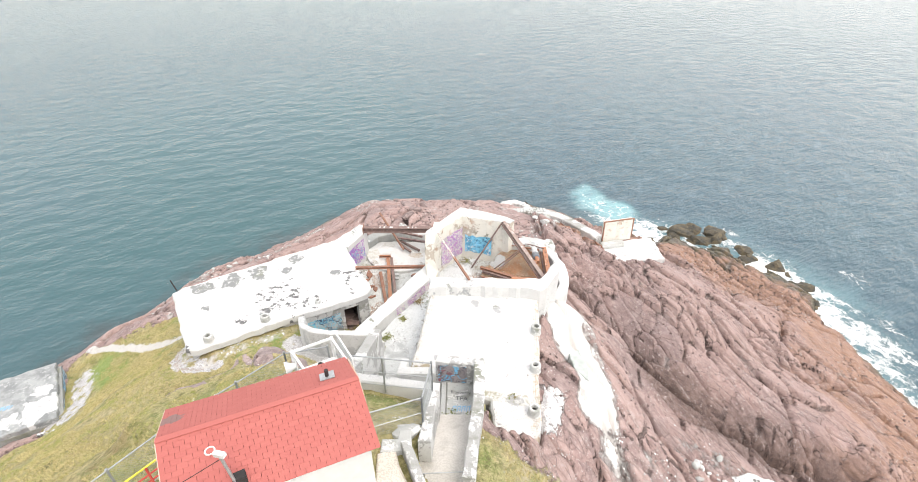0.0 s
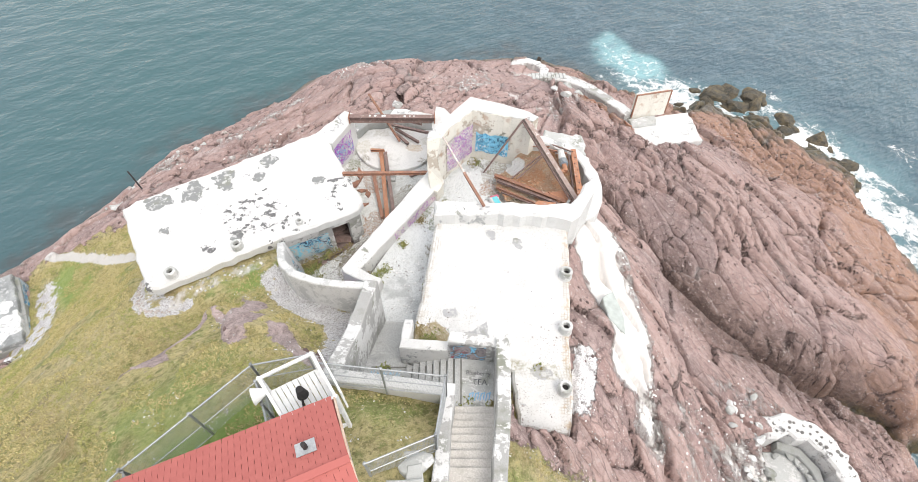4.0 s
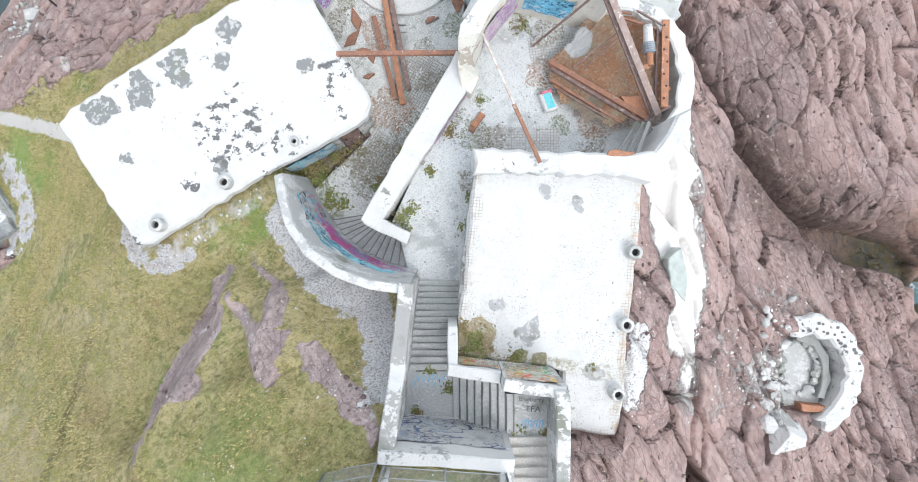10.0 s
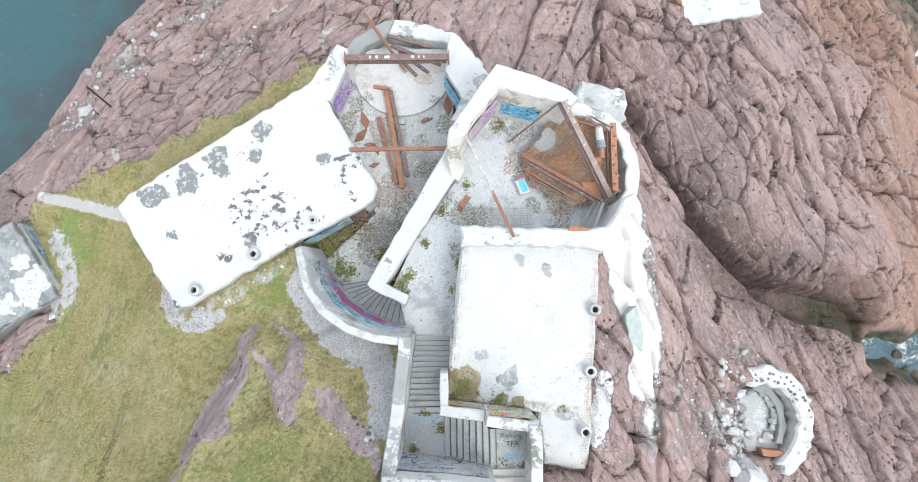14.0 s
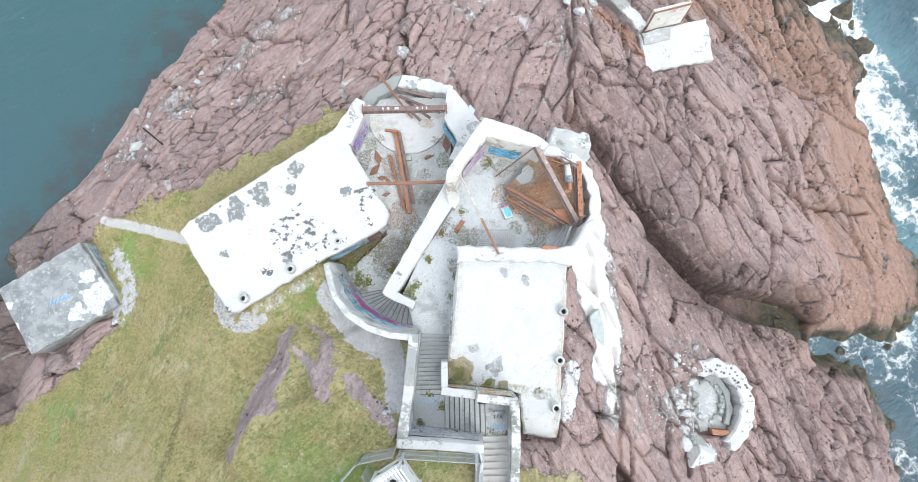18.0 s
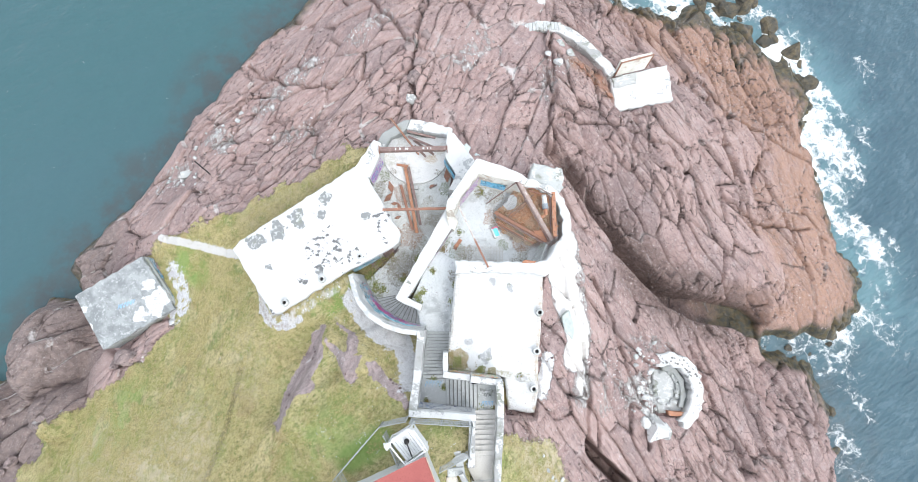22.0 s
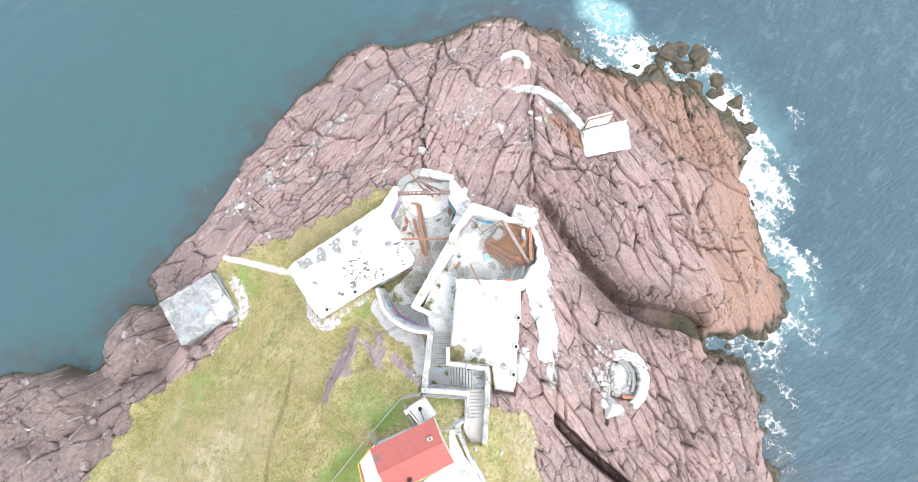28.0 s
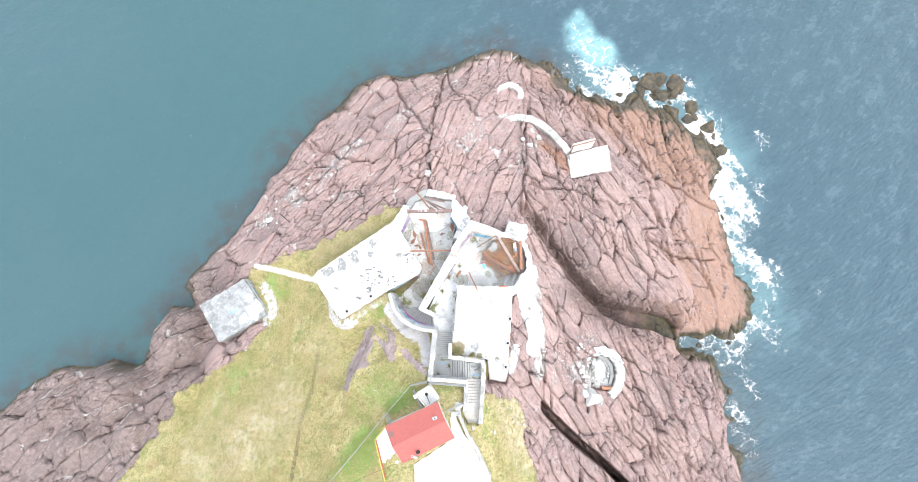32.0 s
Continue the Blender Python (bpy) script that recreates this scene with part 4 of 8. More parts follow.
over = LZ - SEA
ragged = fbm(GX * 0.6, GY * 0.6, 4, 71)
EAST = sstep(18, 30, GX + 0.3 * (GY - 20))
WET = np.maximum(sstep(1.3, 0.2, over + 1.2 * (ragged - 0.5) - 0.7 * EAST), 0.9 * sstep(1.5, 0.3, SHORE - 1.9 * sstep(38, 46, GY) - 1.2 * EAST * sstep(8, 14, GY) + 1.6 * (ragged - 0.5)))
ORANGE = EAST * sstep(5.6, 2.6, over + 2.5 * (ragged - 0.5)) * sstep(-3, 6, GY)
ORANGE = np.maximum(ORANGE, 1.15 * blotch([(13.8, 33.4), (15.8, 32.2), (17.2, 30.0)], 1.7))
WHITE = np.maximum.reduce([
    1.7 * blotch([(9.9, 12.2), (9.3, 10.5), (9.2, 8.6), (9.7, 6.6), (10.3, 4.4), (10.4, 2.6), (10.1, 1.6)], 2.0), 0.9 * blotch([(10.3, 12.5), (10.4, 9), (10.8, 5), (10.9, 0.5), (10.6, -2)], 1.6),
    0.8 * blotch([(16.5, -2.2), (18.6, -1.8), (19.4, -3.4)], 2.6),
    0.75 * blotch([(-28.5, 27), (-26.5, 25.5)], 2.4), 0.66 * blotch([(-22, 30), (-19, 33.5), (-17, 35)], 2.8), 0.6 * blotch([(-20, 25.5), (-16, 26.5)], 1.8), 0.6 * blotch([(-11, 37), (-8, 40)], 2.4), 0.62 * blotch([(1, 33), (3, 36)], 2.4),
    1.2 * blotch([(-32.9, 14.85), (-30.2, 14.2), (-27.5, 13.5), (-24, 12.5), (-20.8, 11.7)], 0.68), 0.5 * blotch([(9, 29), (12, 33)], 2.5),
    0.62 * blotch([(-36, 22), (-33, 23.5)], 2.5), 0.62 * blotch([(-18.5, 7.4), (-17.5, 5.6), (-16, 5.5), (-13.2, 7.3), (-10.8, 8.8)], 0.95),
    0.5 * blotch([(14, 0), (13.4, -3)], 2.2), 0.55 * blotch([(17.2, 2), (19, 2.4), (20.5, 1.5)], 2),
])
GRAVEL = np.maximum.reduce([
    blotch([(-10, 7.3), (-8.9, 5.6), (-7.3, 4.2), (-5.2, 3.2), (-4.7, 1.8), (-4.55, 0.4)], 1.25),
    0.9 * blotch([(-19.0, 9.2), (-18.9, 7.8), (-18.4, 6.4), (-17.6, 5.3), (-16.7, 4.9), (-15.7, 4.9), (-14.9, 5.5)], 0.62), 0.7 * blotch([(-17.3, 6.0), (-16.2, 5.6)], 0.9),
    0.78 * blotch([(-31.2, 11.4), (-30.0, 9.4), (-29.7, 7.6), (-30.6, 6.0)], 1.5),
    blotch([(7.3, 1.6), (6.9, 0.3), (6.5, -1.2)], 0.9),
])
FRESH = 0.85 * np.maximum.reduce([blotch([(-10.5, 7.6), (-12.5, 6.6)], 1.6), 0.8 * blotch([(-29.4, 12.2), (-27.6, 11.0)], 2.6), blotch([(-12, -9.5), (-14, -13)], 3.2), 0.5 * blotch([(-34, -3), (-38, -6)], 4), 0.5 * blotch([(-9, -1.5), (-13, -6)], 2.5)])
FRESH = FRESH * sstep(0.35, 0.6, fbm(GX * 0.7, GY * 0.7, 4, 83))
FRESH = np.maximum(FRESH, 0.8 * np.maximum(blotch([(-8.8, -4.9), (-6.4, -3.5)], 1.5), blotch([(-11.6, -8.6), (-13.5, -12)], 2.4)))
# brown rock along the gully, darkened further to paint in its shade
BROWN_SHADE = np.maximum(blotch([(16, 12.6), (20, 9.6), (22.5, 7.6), (27, 5.8), (32, 4.6)], 5.0) * sstep(14, 18, GX), 0.8 * blotch([(12, 20.5), (16.5, 14.5)], 2.2))
BROWN_SHADE = BROWN_SHADE * sstep(0.16, 0.44, fbm(GX * 0.35, GY * 0.35, 4, 95))
STRAW = np.maximum.reduce([0.9 * blotch([(-25, -6), (-28, -9), (-33, -12)], 6.0), 1.1 * blotch([(6.2, -5.2), (7.0, -8), (8.0, -12)], 3.2), 0.6 * blotch([(-37, -8), (-40, -14)], 5.0), 0.5 * blotch([(-20, 3.5), (-19, 0)], 3.0), 0.5 * blotch([(-14, 19.5), (-22, 16)], 1.8)])
TRACK = 0.75 * blotch([(-20.2, 1.2), (-20.4, -3.4), (-21.5, -7.2), (-21.6, -10.3), (-22.4, -17)], 0.5)
ground = sheet("ground", gx, gy, LZ, ground_material(), (("grass", GRASS), ("westrock", WESTROCK), ("joint", JOINT), ("crack", CRACK), ("chink", CHINK), ("still", STILL), ("greyrock", SWROCK), ("white", WHITE), ("wet", WET), ("orange", ORANGE), ("gravel", GRAVEL), ("tone", TONE), ("fresh", FRESH), ("crop", CROP), ("brown", BROWN_SHADE), ("track", TRACK), ("straw", STRAW)))
tagged(ground, "red sandstone headland with ochre grass on its hillside", "ground", kind="structure")


def ground_z(x, y):
    """Height of the land sheet at a place."""
    i = min(max(int(np.searchsorted(gx, x)) - 1, 0), len(gx) - 2)
    j = min(max(int(np.searchsorted(gy, y)) - 1, 0), len(gy) - 2)
    s, t = (x - gx[i]) / (gx[i + 1] - gx[i]), (y - gy[j]) / (gy[j + 1] - gy[j])
    return float((LZ[j, i] * (1 - s) + LZ[j, i + 1] * s) * (1 - t) + (LZ[j + 1, i] * (1 - s) + LZ[j + 1, i + 1] * s) * t)


# ---- sea ----
def sea_material():
    m = Mat("sea_water")
    foam, milk, west = m.attr("foam"), m.attr("milk"), m.attr("west")
    deep = m.mix(west, (0.048, 0.092, 0.118), (0.044, 0.104, 0.114))
    deep = m.mix(m.ramp(m.noise(0.03, 5), 0.35, 0.7, 0, 0.5), deep, (0.055, 0.105, 0.125))
    deep = m.mix(m.math("MULTIPLY", m.attr("shoal"), m.ramp(m.noise(0.35, 5, 0.6), 0.36, 0.62, 0.2, 1.0)), deep, (0.062, 0.064, 0.066))
    deep = m.mix(m.ramp(milk, 0, 1, 0, 0.75), deep, (0.24, 0.46, 0.49))
    n = m.noise(0.9, 12, 0.8, warp=0.6)
    wl = m.node("ShaderNodeVectorMath")
    wl.operation = "MULTIPLY_ADD"
    wn_ = m.node("ShaderNodeTexNoise")
    m.put(wn_.inputs["Vector"], m.pos)
    wn_.inputs["Scale"].default_value = 0.5
    wn_.inputs["Detail"].default_value = 5.0
    m.put(wl.inputs[0], wn_.outputs[1])
    wl.inputs[1].default_value = (3.0, 3.0, 3.0)
    m.put(wl.inputs[2], m.pos)
    lace = m.math("MULTIPLY", m.ramp(m.cells(0.55, vec=wl.outputs[0]), 0.0, 0.18, 0.36, 0.0), m.ramp(foam, 0.03, 0.3))
    f = m.ramp(m.math("ADD", m.math("ADD", foam, lace), m.math("MULTIPLY", m.math("SUBTRACT", n, 0.5), 3.2)), 0.38, 1.25)
    col = m.mix(f, deep, (0.82, 0.84, 0.84))
    swell = m.noise(0.22, 3, 0.5, m.scaled((1.0, 1.6, 1), 25))
    chop = m.noise(1.1, 4, 0.6, m.scaled((0.7, 1.5, 1), 35))
    # sky sheen on the ripples painted into the colour: dark troughs, pale crests
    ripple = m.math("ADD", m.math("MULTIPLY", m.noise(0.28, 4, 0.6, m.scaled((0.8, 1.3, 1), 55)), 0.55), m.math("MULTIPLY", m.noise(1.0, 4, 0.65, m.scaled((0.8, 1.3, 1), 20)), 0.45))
    crest_sheen = m.math("MULTIPLY", m.ramp(ripple, 0.51, 0.62, 0, 0.32), m.ramp(west, 0, 1, 1, 0.08))
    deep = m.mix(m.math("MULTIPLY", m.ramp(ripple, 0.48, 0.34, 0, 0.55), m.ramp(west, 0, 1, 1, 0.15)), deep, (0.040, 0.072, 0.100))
    deep = m.mix(crest_sheen, deep, (0.115, 0.175, 0.215))
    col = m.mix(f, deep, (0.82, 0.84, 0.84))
    h = m.math("ADD", m.math("MULTIPLY", swell, 1.0), m.math("MULTIPLY", chop, m.ramp(west, 0, 1, 0.62, 0.2)))
    h = m.math("ADD", h, m.math("MULTIPLY", f, 0.2))
    return m.done(col, m.ramp(f, 0, 1, 0.12, 0.8), m.bump(h, 0.55, 1.0), IOR=1.33)


sx = stops(-90, 70, 0.5, 0.5, -91, 71, 4800)
sy = stops(-40, 80, 0.5, 0.5, -41, 81, 4800)
SX, SY = np.meshgrid(sx, sy)
sea_shore = shore_far(SX, SY)
off = np.maximum(0, -sea_shore)
surf = sstep(14, 28, SX) * sstep(-30, -5, SY) * (0.35 + 0.65 * sstep(-4, 8, SY))
fo = fbm(SX * 0.16, SY * 0.16, 4, 201)
drift = fbm(SX * 0.35 + 0.2 * SY, SY * 0.11, 4, 209)
clump = fbm(SX * 0.3, SY * 0.3, 4, 213)
FOAM = surf * (0.5 * sstep(7.5, 0.0, off + 10 * (fo - 0.45)) * (0.25 + 0.75 * sstep(0.36, 0.58, clump)) + 0.6 * sstep(13, 2.0, off + 13 * (fo - 0.45)) * sstep(0.46, 0.62, drift))
MILK = surf * sstep(13, 0, off + 12 * (fbm(SX * 0.12, SY * 0.12, 3, 221) - 0.42)) * 0.42
plume = sstep(5.5, 1.0, np.hypot((SX - 27) / 1.0 + 0.5 * (SY - 54), (SY - 56) / 1.9) + 5 * (fbm(SX * 0.25, SY * 0.25, 4, 231) - 0.5))
MILK = np.maximum(MILK, plume)
FOAM = np.maximum(FOAM * (1 - 0.15 * sstep(20, 30, SX) * sstep(38, 46, SY)), 0.3 * plume)
WESTERLY = sstep(30, -25, SX + 0.1 * SY) * (1 - 0.75 * sstep(70, 170, np.hypot(SX, SY)))
wave = 0.25 * (fbm(SX * 0.12, SY * 0.12, 3, 241) - 0.5) * sstep(300, 60, np.hypot(SX, SY))
SHOAL = 0.75 * sstep(6.5, 0.0, off + 5 * (fbm(SX * 0.15, SY * 0.15, 3, 251) - 0.5)) * (1 - 0.55 * surf)
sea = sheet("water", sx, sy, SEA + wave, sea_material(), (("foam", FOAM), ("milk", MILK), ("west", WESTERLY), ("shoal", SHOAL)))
tagged(sea, "grey-green sea with white surf along the rocks", "water", kind="structure")


# ---- the two gun platforms and their walls ----
FLOOR_UP, FLOOR_LOW, ROOF_L, ROOF_R = 14.15, 11.4, 14.4, 16.95


def floor_material(name, pale, grit, moss=0.5, mesh=0.0, share=0.0, spots=()):
    m = Mat(name)
    n = m.noise(0.6, 7, 0.65)
    grain = m.math("ADD", m.noise(16, 2, 0.65), m.math("MULTIPLY", m.math("SUBTRACT", m.noise(0.8, 6, 0.7), 0.5), 0.35))
    col = m.mix(m.ramp(grain, 0.45 - share, 0.53 - share), grit, pale)
    col = m.mix(m.ramp(n, 0.52, 0.68, 0, 0.6), col, tuple(0.62 * c for c in grit))
    earth = m.math("MULTIPLY", m.ramp(m.noise(0.9, 8, 0.72, m.scaled(1, 30)), 0.57, 0.67, 0, moss), m.ramp(m.noise(8, 5, 0.8), 0.40, 0.58, 0.25, 1))
    col = m.mix(earth, col, m.mix(m.noise(14, 3), (0.07, 0.075, 0.03), (0.15, 0.13, 0.06)))
    for x, y, r, tint in spots:
        col = m.mix(m.math("MULTIPLY", m.blob(x, y, r, 0.9), m.ramp(m.noise(9, 5, 0.8), 0.43, 0.60, 0.08, 0.85)), col, tint)
    if mesh:
        grid = m.math("MULTIPLY", m.ramp(m.noise(0.45, 4), 0.47, 0.6), mesh)
        col = m.mix(m.math("MULTIPLY", m.mesh_lines(0.16, 27), grid), col, (0.13, 0.10, 0.06))
    return m.done(col, 0.9, m.bump(m.noise(30, 3, 0.8), 0.8, 0.02))


MOSS, EARTH, RUSTY = (0.10, 0.12, 0.035), (0.13, 0.105, 0.055), (0.27, 0.13, 0.06)
GRIT = floor_material("gravelly_concrete", (0.58, 0.60, 0.60), (0.43, 0.45, 0.455), 0.3, share=0.05, spots=(
    (1.9, 17.2, 0.8, EARTH), (-0.1, 13.2, 0.4, MOSS), (4.0, 11.9, 0.5, MOSS), (-0.3, 11.3, 0.9, MOSS), (5.6, 10.5, 0.9, EARTH), (0.6, 11.2, 0.8, EARTH), (3.0, 14.6, 0.8, RUSTY),
    (-0.75, 9.0, 0.5, EARTH), (-4.1, 7.3, 0.6, MOSS), (-0.7, 6.0, 0.45, EARTH), (3.5, 13.8, 0.7, EARTH), (3.2, 16.6, 0.8, EARTH), (-1.4, 12.4, 0.5, MOSS), (6.4, 13.6, 2.2, RUSTY)))
GRIT_LOW = floor_material("dirty_concrete", (0.60, 0.615, 0.60), (0.42, 0.43, 0.415), 0.7, 0.18, 0.02, (
    (-7.8, 18.2, 0.9, EARTH), (-7.4, 19.4, 0.6, MOSS), (-1.3, 18.2, 0.7, MOSS), (-1.0, 19.6, 0.5, EARTH), (-3.0, 16.9, 0.5, EARTH),
    (-8.9, 9.6, 0.9, MOSS), (-8.4, 8.3, 0.8, MOSS), (-5.9, 10.2, 1.4, EARTH), (-3.5, 12.0, 1.2, EARTH), (-5.0, 13.2, 1.1, RUSTY), (-7.2, 10.8, 0.9, EARTH), (-2.2, 14.6, 1.0, EARTH), (-5.6, 17.5, 1.2, RUSTY)))
PALE = floor_material("pale_turntable", (0.66, 0.655, 0.64), (0.54, 0.54, 0.53), 0.25, share=0.03, spots=((-2.8, 21.0, 0.55, (0.40, 0.29, 0.17)), (-5.2, 20.3, 0.4, (0.42, 0.26, 0.15)), (-6.9, 21.2, 0.6, (0.42, 0.40, 0.33)), (-1.6, 22.0, 0.6, (0.44, 0.42, 0.36)), (-5.6, 23.0, 0.7, (0.40, 0.38, 0.33)), (-6.6, 19.8, 0.4, EARTH), (-2.0, 19.6, 0.35, EARTH)))
STEP = floor_material("step_concrete", (0.47, 0.48, 0.475), (0.38, 0.39, 0.385), 0.35)

WORN_STEP = floor_material("worn_pale_concrete", (0.60, 0.58, 0.55), (0.51, 0.49, 0.46), 0.25)

# lower platform
low = thing("gun_platform", "lower gun platform with a pale round turntable base", "gun platform")
part("floor", slab([(-9.1, 18.8), (-7.7, 22.4), (-5.2, 23.9), (-0.9, 22.9), (-0.7, 19.6), (-1.4, 15), (-5.6, 7.4), (-6.6, 6.2), (-9.6, 8.6), (-6, 12)], 10.7, FLOOR_LOW, 0), GRIT_LOW, low)
disc = [(-4.2 + 3.35 * math.cos(a), min(23.3, 21.9 + 3.35 * math.sin(a))) for a in [i * 0.1745 for i in range(36)]]
part("turntable_base", slab(disc, FLOOR_LOW - 0.2, FLOOR_LOW + 0.3, 0.01, 0.04, 2), PALE, low, "pale concrete disc with a raised edge")
for i, (x, y) in enumerate(((-4.45, 18.15), (-4.45, 17.8))):
    part("step", slab([(x - 0.45, y - 0.16), (x + 0.45, y - 0.16), (x + 0.45, y + 0.16), (x - 0.45, y + 0.16)], FLOOR_LOW, FLOOR_LOW + 0.32 - 0.16 * i, 0.01, 0.03), CONCRETE_PALE, low)
part("front_wall", slab([(-8.2, 22.4), (-7.5, 23.6), (-5.4, 24.9), (-4.6, 25.0), (-5.0, 24.0), (-6.6, 23.1), (-7.4, 21.9)], 9.5, 12.4, 0.08, 0.08, 0.4), CONCRETE, low, "low grey broken front wall")
part("front_wall", slab([(-5.0, 24.0), (-4.6, 25.0), (-2.6, 24.6), (-0.5, 23.9), (-0.8, 23.1)], 9.5, lambda x, y: 12.55 + 0.05 * math.sin(3 * x), 0.10, 0.08, 0.35), PAINT, low, "white-topped wedge of front wall")
part("side_wall", slab([(-9.9, 19.4), (-8.0, 22.2), (-7.35, 21.9), (-7.45, 20.6), (-8.4, 18.5), (-9.0, 18.6)], 9.8, ROOF_L, 0.05), PAINT, low)
part("side_wall", slab([(-1.3, 20.4), (-1.0, 22.9), (-0.35, 22.7), (1.5, 20.0), (1.3, 18.9), (-0.1, 16.9), (-1.0, 17.2), (-0.3, 18.6)], 9.8, ROOF_L, 0.05), PAINT, low)
bm = slab([(-0.1, 21.6), (0.9, 22.6), (2.3, 21.4), (1.4, 20.4)], 9.0, lambda x, y: 12.0 - 0.3 * (x - 0.4), 0.06, 0.06, 0.4)
part("outer_face", bm, whitewash("teal_stained_concrete", 0.5, grey=(0.38, 0.45, 0.45), white=(0.55, 0.62, 0.61), size=1.2), low, "pale teal-stained outer face")
PURPLE = scrawl("purple_spray", (0.58, 0.57, 0.58), [(0.30, 0.06, 0.38), (0.20, 0.35, 0.52), (0.34, 0.08, 0.42)], 1.1, 0.07)
BLUE = scrawl("blue_spray", (0.46, 0.50, 0.51), [(0.06, 0.26, 0.46), (0.20, 0.52, 0.66), (0.02, 0.05, 0.10)], 1.5, 0.06)
CYAN = scrawl("cyan_spray", (0.20, 0.56, 0.76), [(0.58, 0.64, 0.66), (0.02, 0.08, 0.16), (0.05, 0.24, 0.46)], 1.7, 0.035)
PINK = scrawl("pink_spray", (0.62, 0.59, 0.56), [(0.40, 0.14, 0.42), (0.46, 0.22, 0.40), (0.30, 0.20, 0.42)], 1.5, 0.045)


def mural(a, b, z0, z1, material, parent, label, off=0.004, lean=0.0):
    """Paint on a wall's face from a to b (the face looks to the right of that way)."""
    a, b = Vector((*a, 0)), Vector((*b, 0))
    d = (b - a).normalized()
    n = Vector((d.y, -d.x, 0))
    rng = random.Random(int(a.x * 10 + b.y * 7))
    bm = bmesh.new()
    k = 7
    rows = []
    for t, zz in ((0, z0), (1, z1)):
        for f in (0.0, 1.0):
            rows.append([bm.verts.new(a.lerp(b, i / k) + n * (off + 0.004 * f + lean * (zz - z0)) + Vector((0, 0, zz + rng.uniform(-0.12, 0.12)))) for i in range(k + 1)])
    lo_in, lo_out, hi_in, hi_out = rows
    for p, q in ((lo_out, hi_out), (hi_out, hi_in), (lo_in, lo_out)):
        for i in range(k):
            bm.faces.new((p[i], p[i + 1], q[i + 1], q[i]))
    return part("mural", bm, material, parent, label)


mural((-8.42, 18.5), (-7.47, 20.6), 11.9, 13.9, PURPLE, low, "purple and blue sprayed lettering", 0.06)
mural((-1.32, 20.3), (-0.32, 18.6), 12.4, 13.9, CYAN, low, "blue sprayed lettering", 0.06)

# upper platform
up = thing("gun_platform", "upper gun platform with a high painted back wall", "gun platform")
part("floor", slab([(-3.5, 3.6), (0.5, 3.6), (0.5, 9.2), (7, 9.2), (9, 11.6), (9.3, 15.2), (6, 17.2), (1.7, 18), (-0.6, 15.4), (-4.6, 7), (-4.2, 6.4), (-3.75, 4.5)], 13.2, FLOOR_UP, 0), GRIT, up)
back = [(-1.25, 14.2), (-1.15, 15.2), (1.5, 18.9), (3.2, 18.35), (5.3, 17.4), (5.9, 16.9), (5.5, 16.5), (4.95, 16.7), (1.65, 17.55), (-0.05, 15.5), (-0.35, 14.85), (-0.6, 14.4), (-0.2, 13.9), (-0.6, 13.2), (-1.0, 13.5)]
part("back_wall", slab(back, 10.2, lambda x, y: 18.3 - 3.2 * max(0, min(1, (14.75 - y) / 0.9)), 0.05, 0.06, 0.4), PAINT_RUST, up, "tall white wall with rust-run inner faces")
part("wall_cap", slab([(-1.2, 14.75)] + back[1:10], 18.24, 18.34, 0.04, 0.05, 0.5, 3), PAINT, up)
mural((-0.05, 15.5), (1.65, 17.55), 14.6, 17.2, PINK, up, "pink and violet sprayed lettering", 0.06)
mural((1.95, 17.47), (4.15, 16.9), 14.9, 16.5, CYAN, up, "bright blue sprayed lettering", 0.06)
ring_path = [(5.6, 17.25, 16.3), (6.8, 17.1, 16.2), (8.1, 16.6, 16.1), (9.1, 15.5, 16.0), (9.6, 13.9, 15.8), (9.6, 12.4, 15.4), (9.1, 11.6, 15.2), (8.3, 11.2, 15.2)]
part("round_wall", slab(band(ring_path, 0.72), 10.5, along(ring_path), 0.09, 0.09, 0.4), PAINT, up)
part("outer_block", slab([(6.3, 17.3), (7.0, 19.4), (9.6, 18.7), (9.6, 16.9), (8.6, 16.2)], 9.0, 15.2, 0.16, 0.12, 0.4), CONCRETE_PALE, up, "broken concrete block on the outer side")
wg = thing("wing_wall", "low white-topped concrete wall between the two platforms", "wall")
part("wall", slab([(-1.25, 15.3), (-5.95, 7.2), (-5.75, 6.95), (-3.75, 5.95), (-3.55, 6.5), (-4.85, 7.2), (-0.1, 14.4)], 10.6, 15.05, 0.04, 0.06), PAINT, wg)
mural((-4.35, 8.15), (-0.35, 14.0), 14.25, 14.85, PINK, wg, "faded sprayed marks", 0.06)

# magazine on the west side
mag = thing("magazine_bunker", "long flat-roofed concrete magazine with flaking white paint", "bunker")
roof_l = [(-20.9, 12.0), (-20.3, 12.8), (-9.9, 19.6), (-9.0, 18.9), (-8.5, 18.4), (-5.5, 13.0), (-5.75, 12.3), (-6.75, 11.6), (-10.3, 9.8), (-16.4, 6.1), (-17.1, 6.0)]
part("roof", slab(roof_l, 13.8, lambda x, y: ROOF_L + 0.05 * math.sin(x * 0.9) * math.cos(y * 0.8), 0.07, 0.12, 0.5), PAINT_ROOF, mag, "white roof, paint flaked to dark grey in patches")
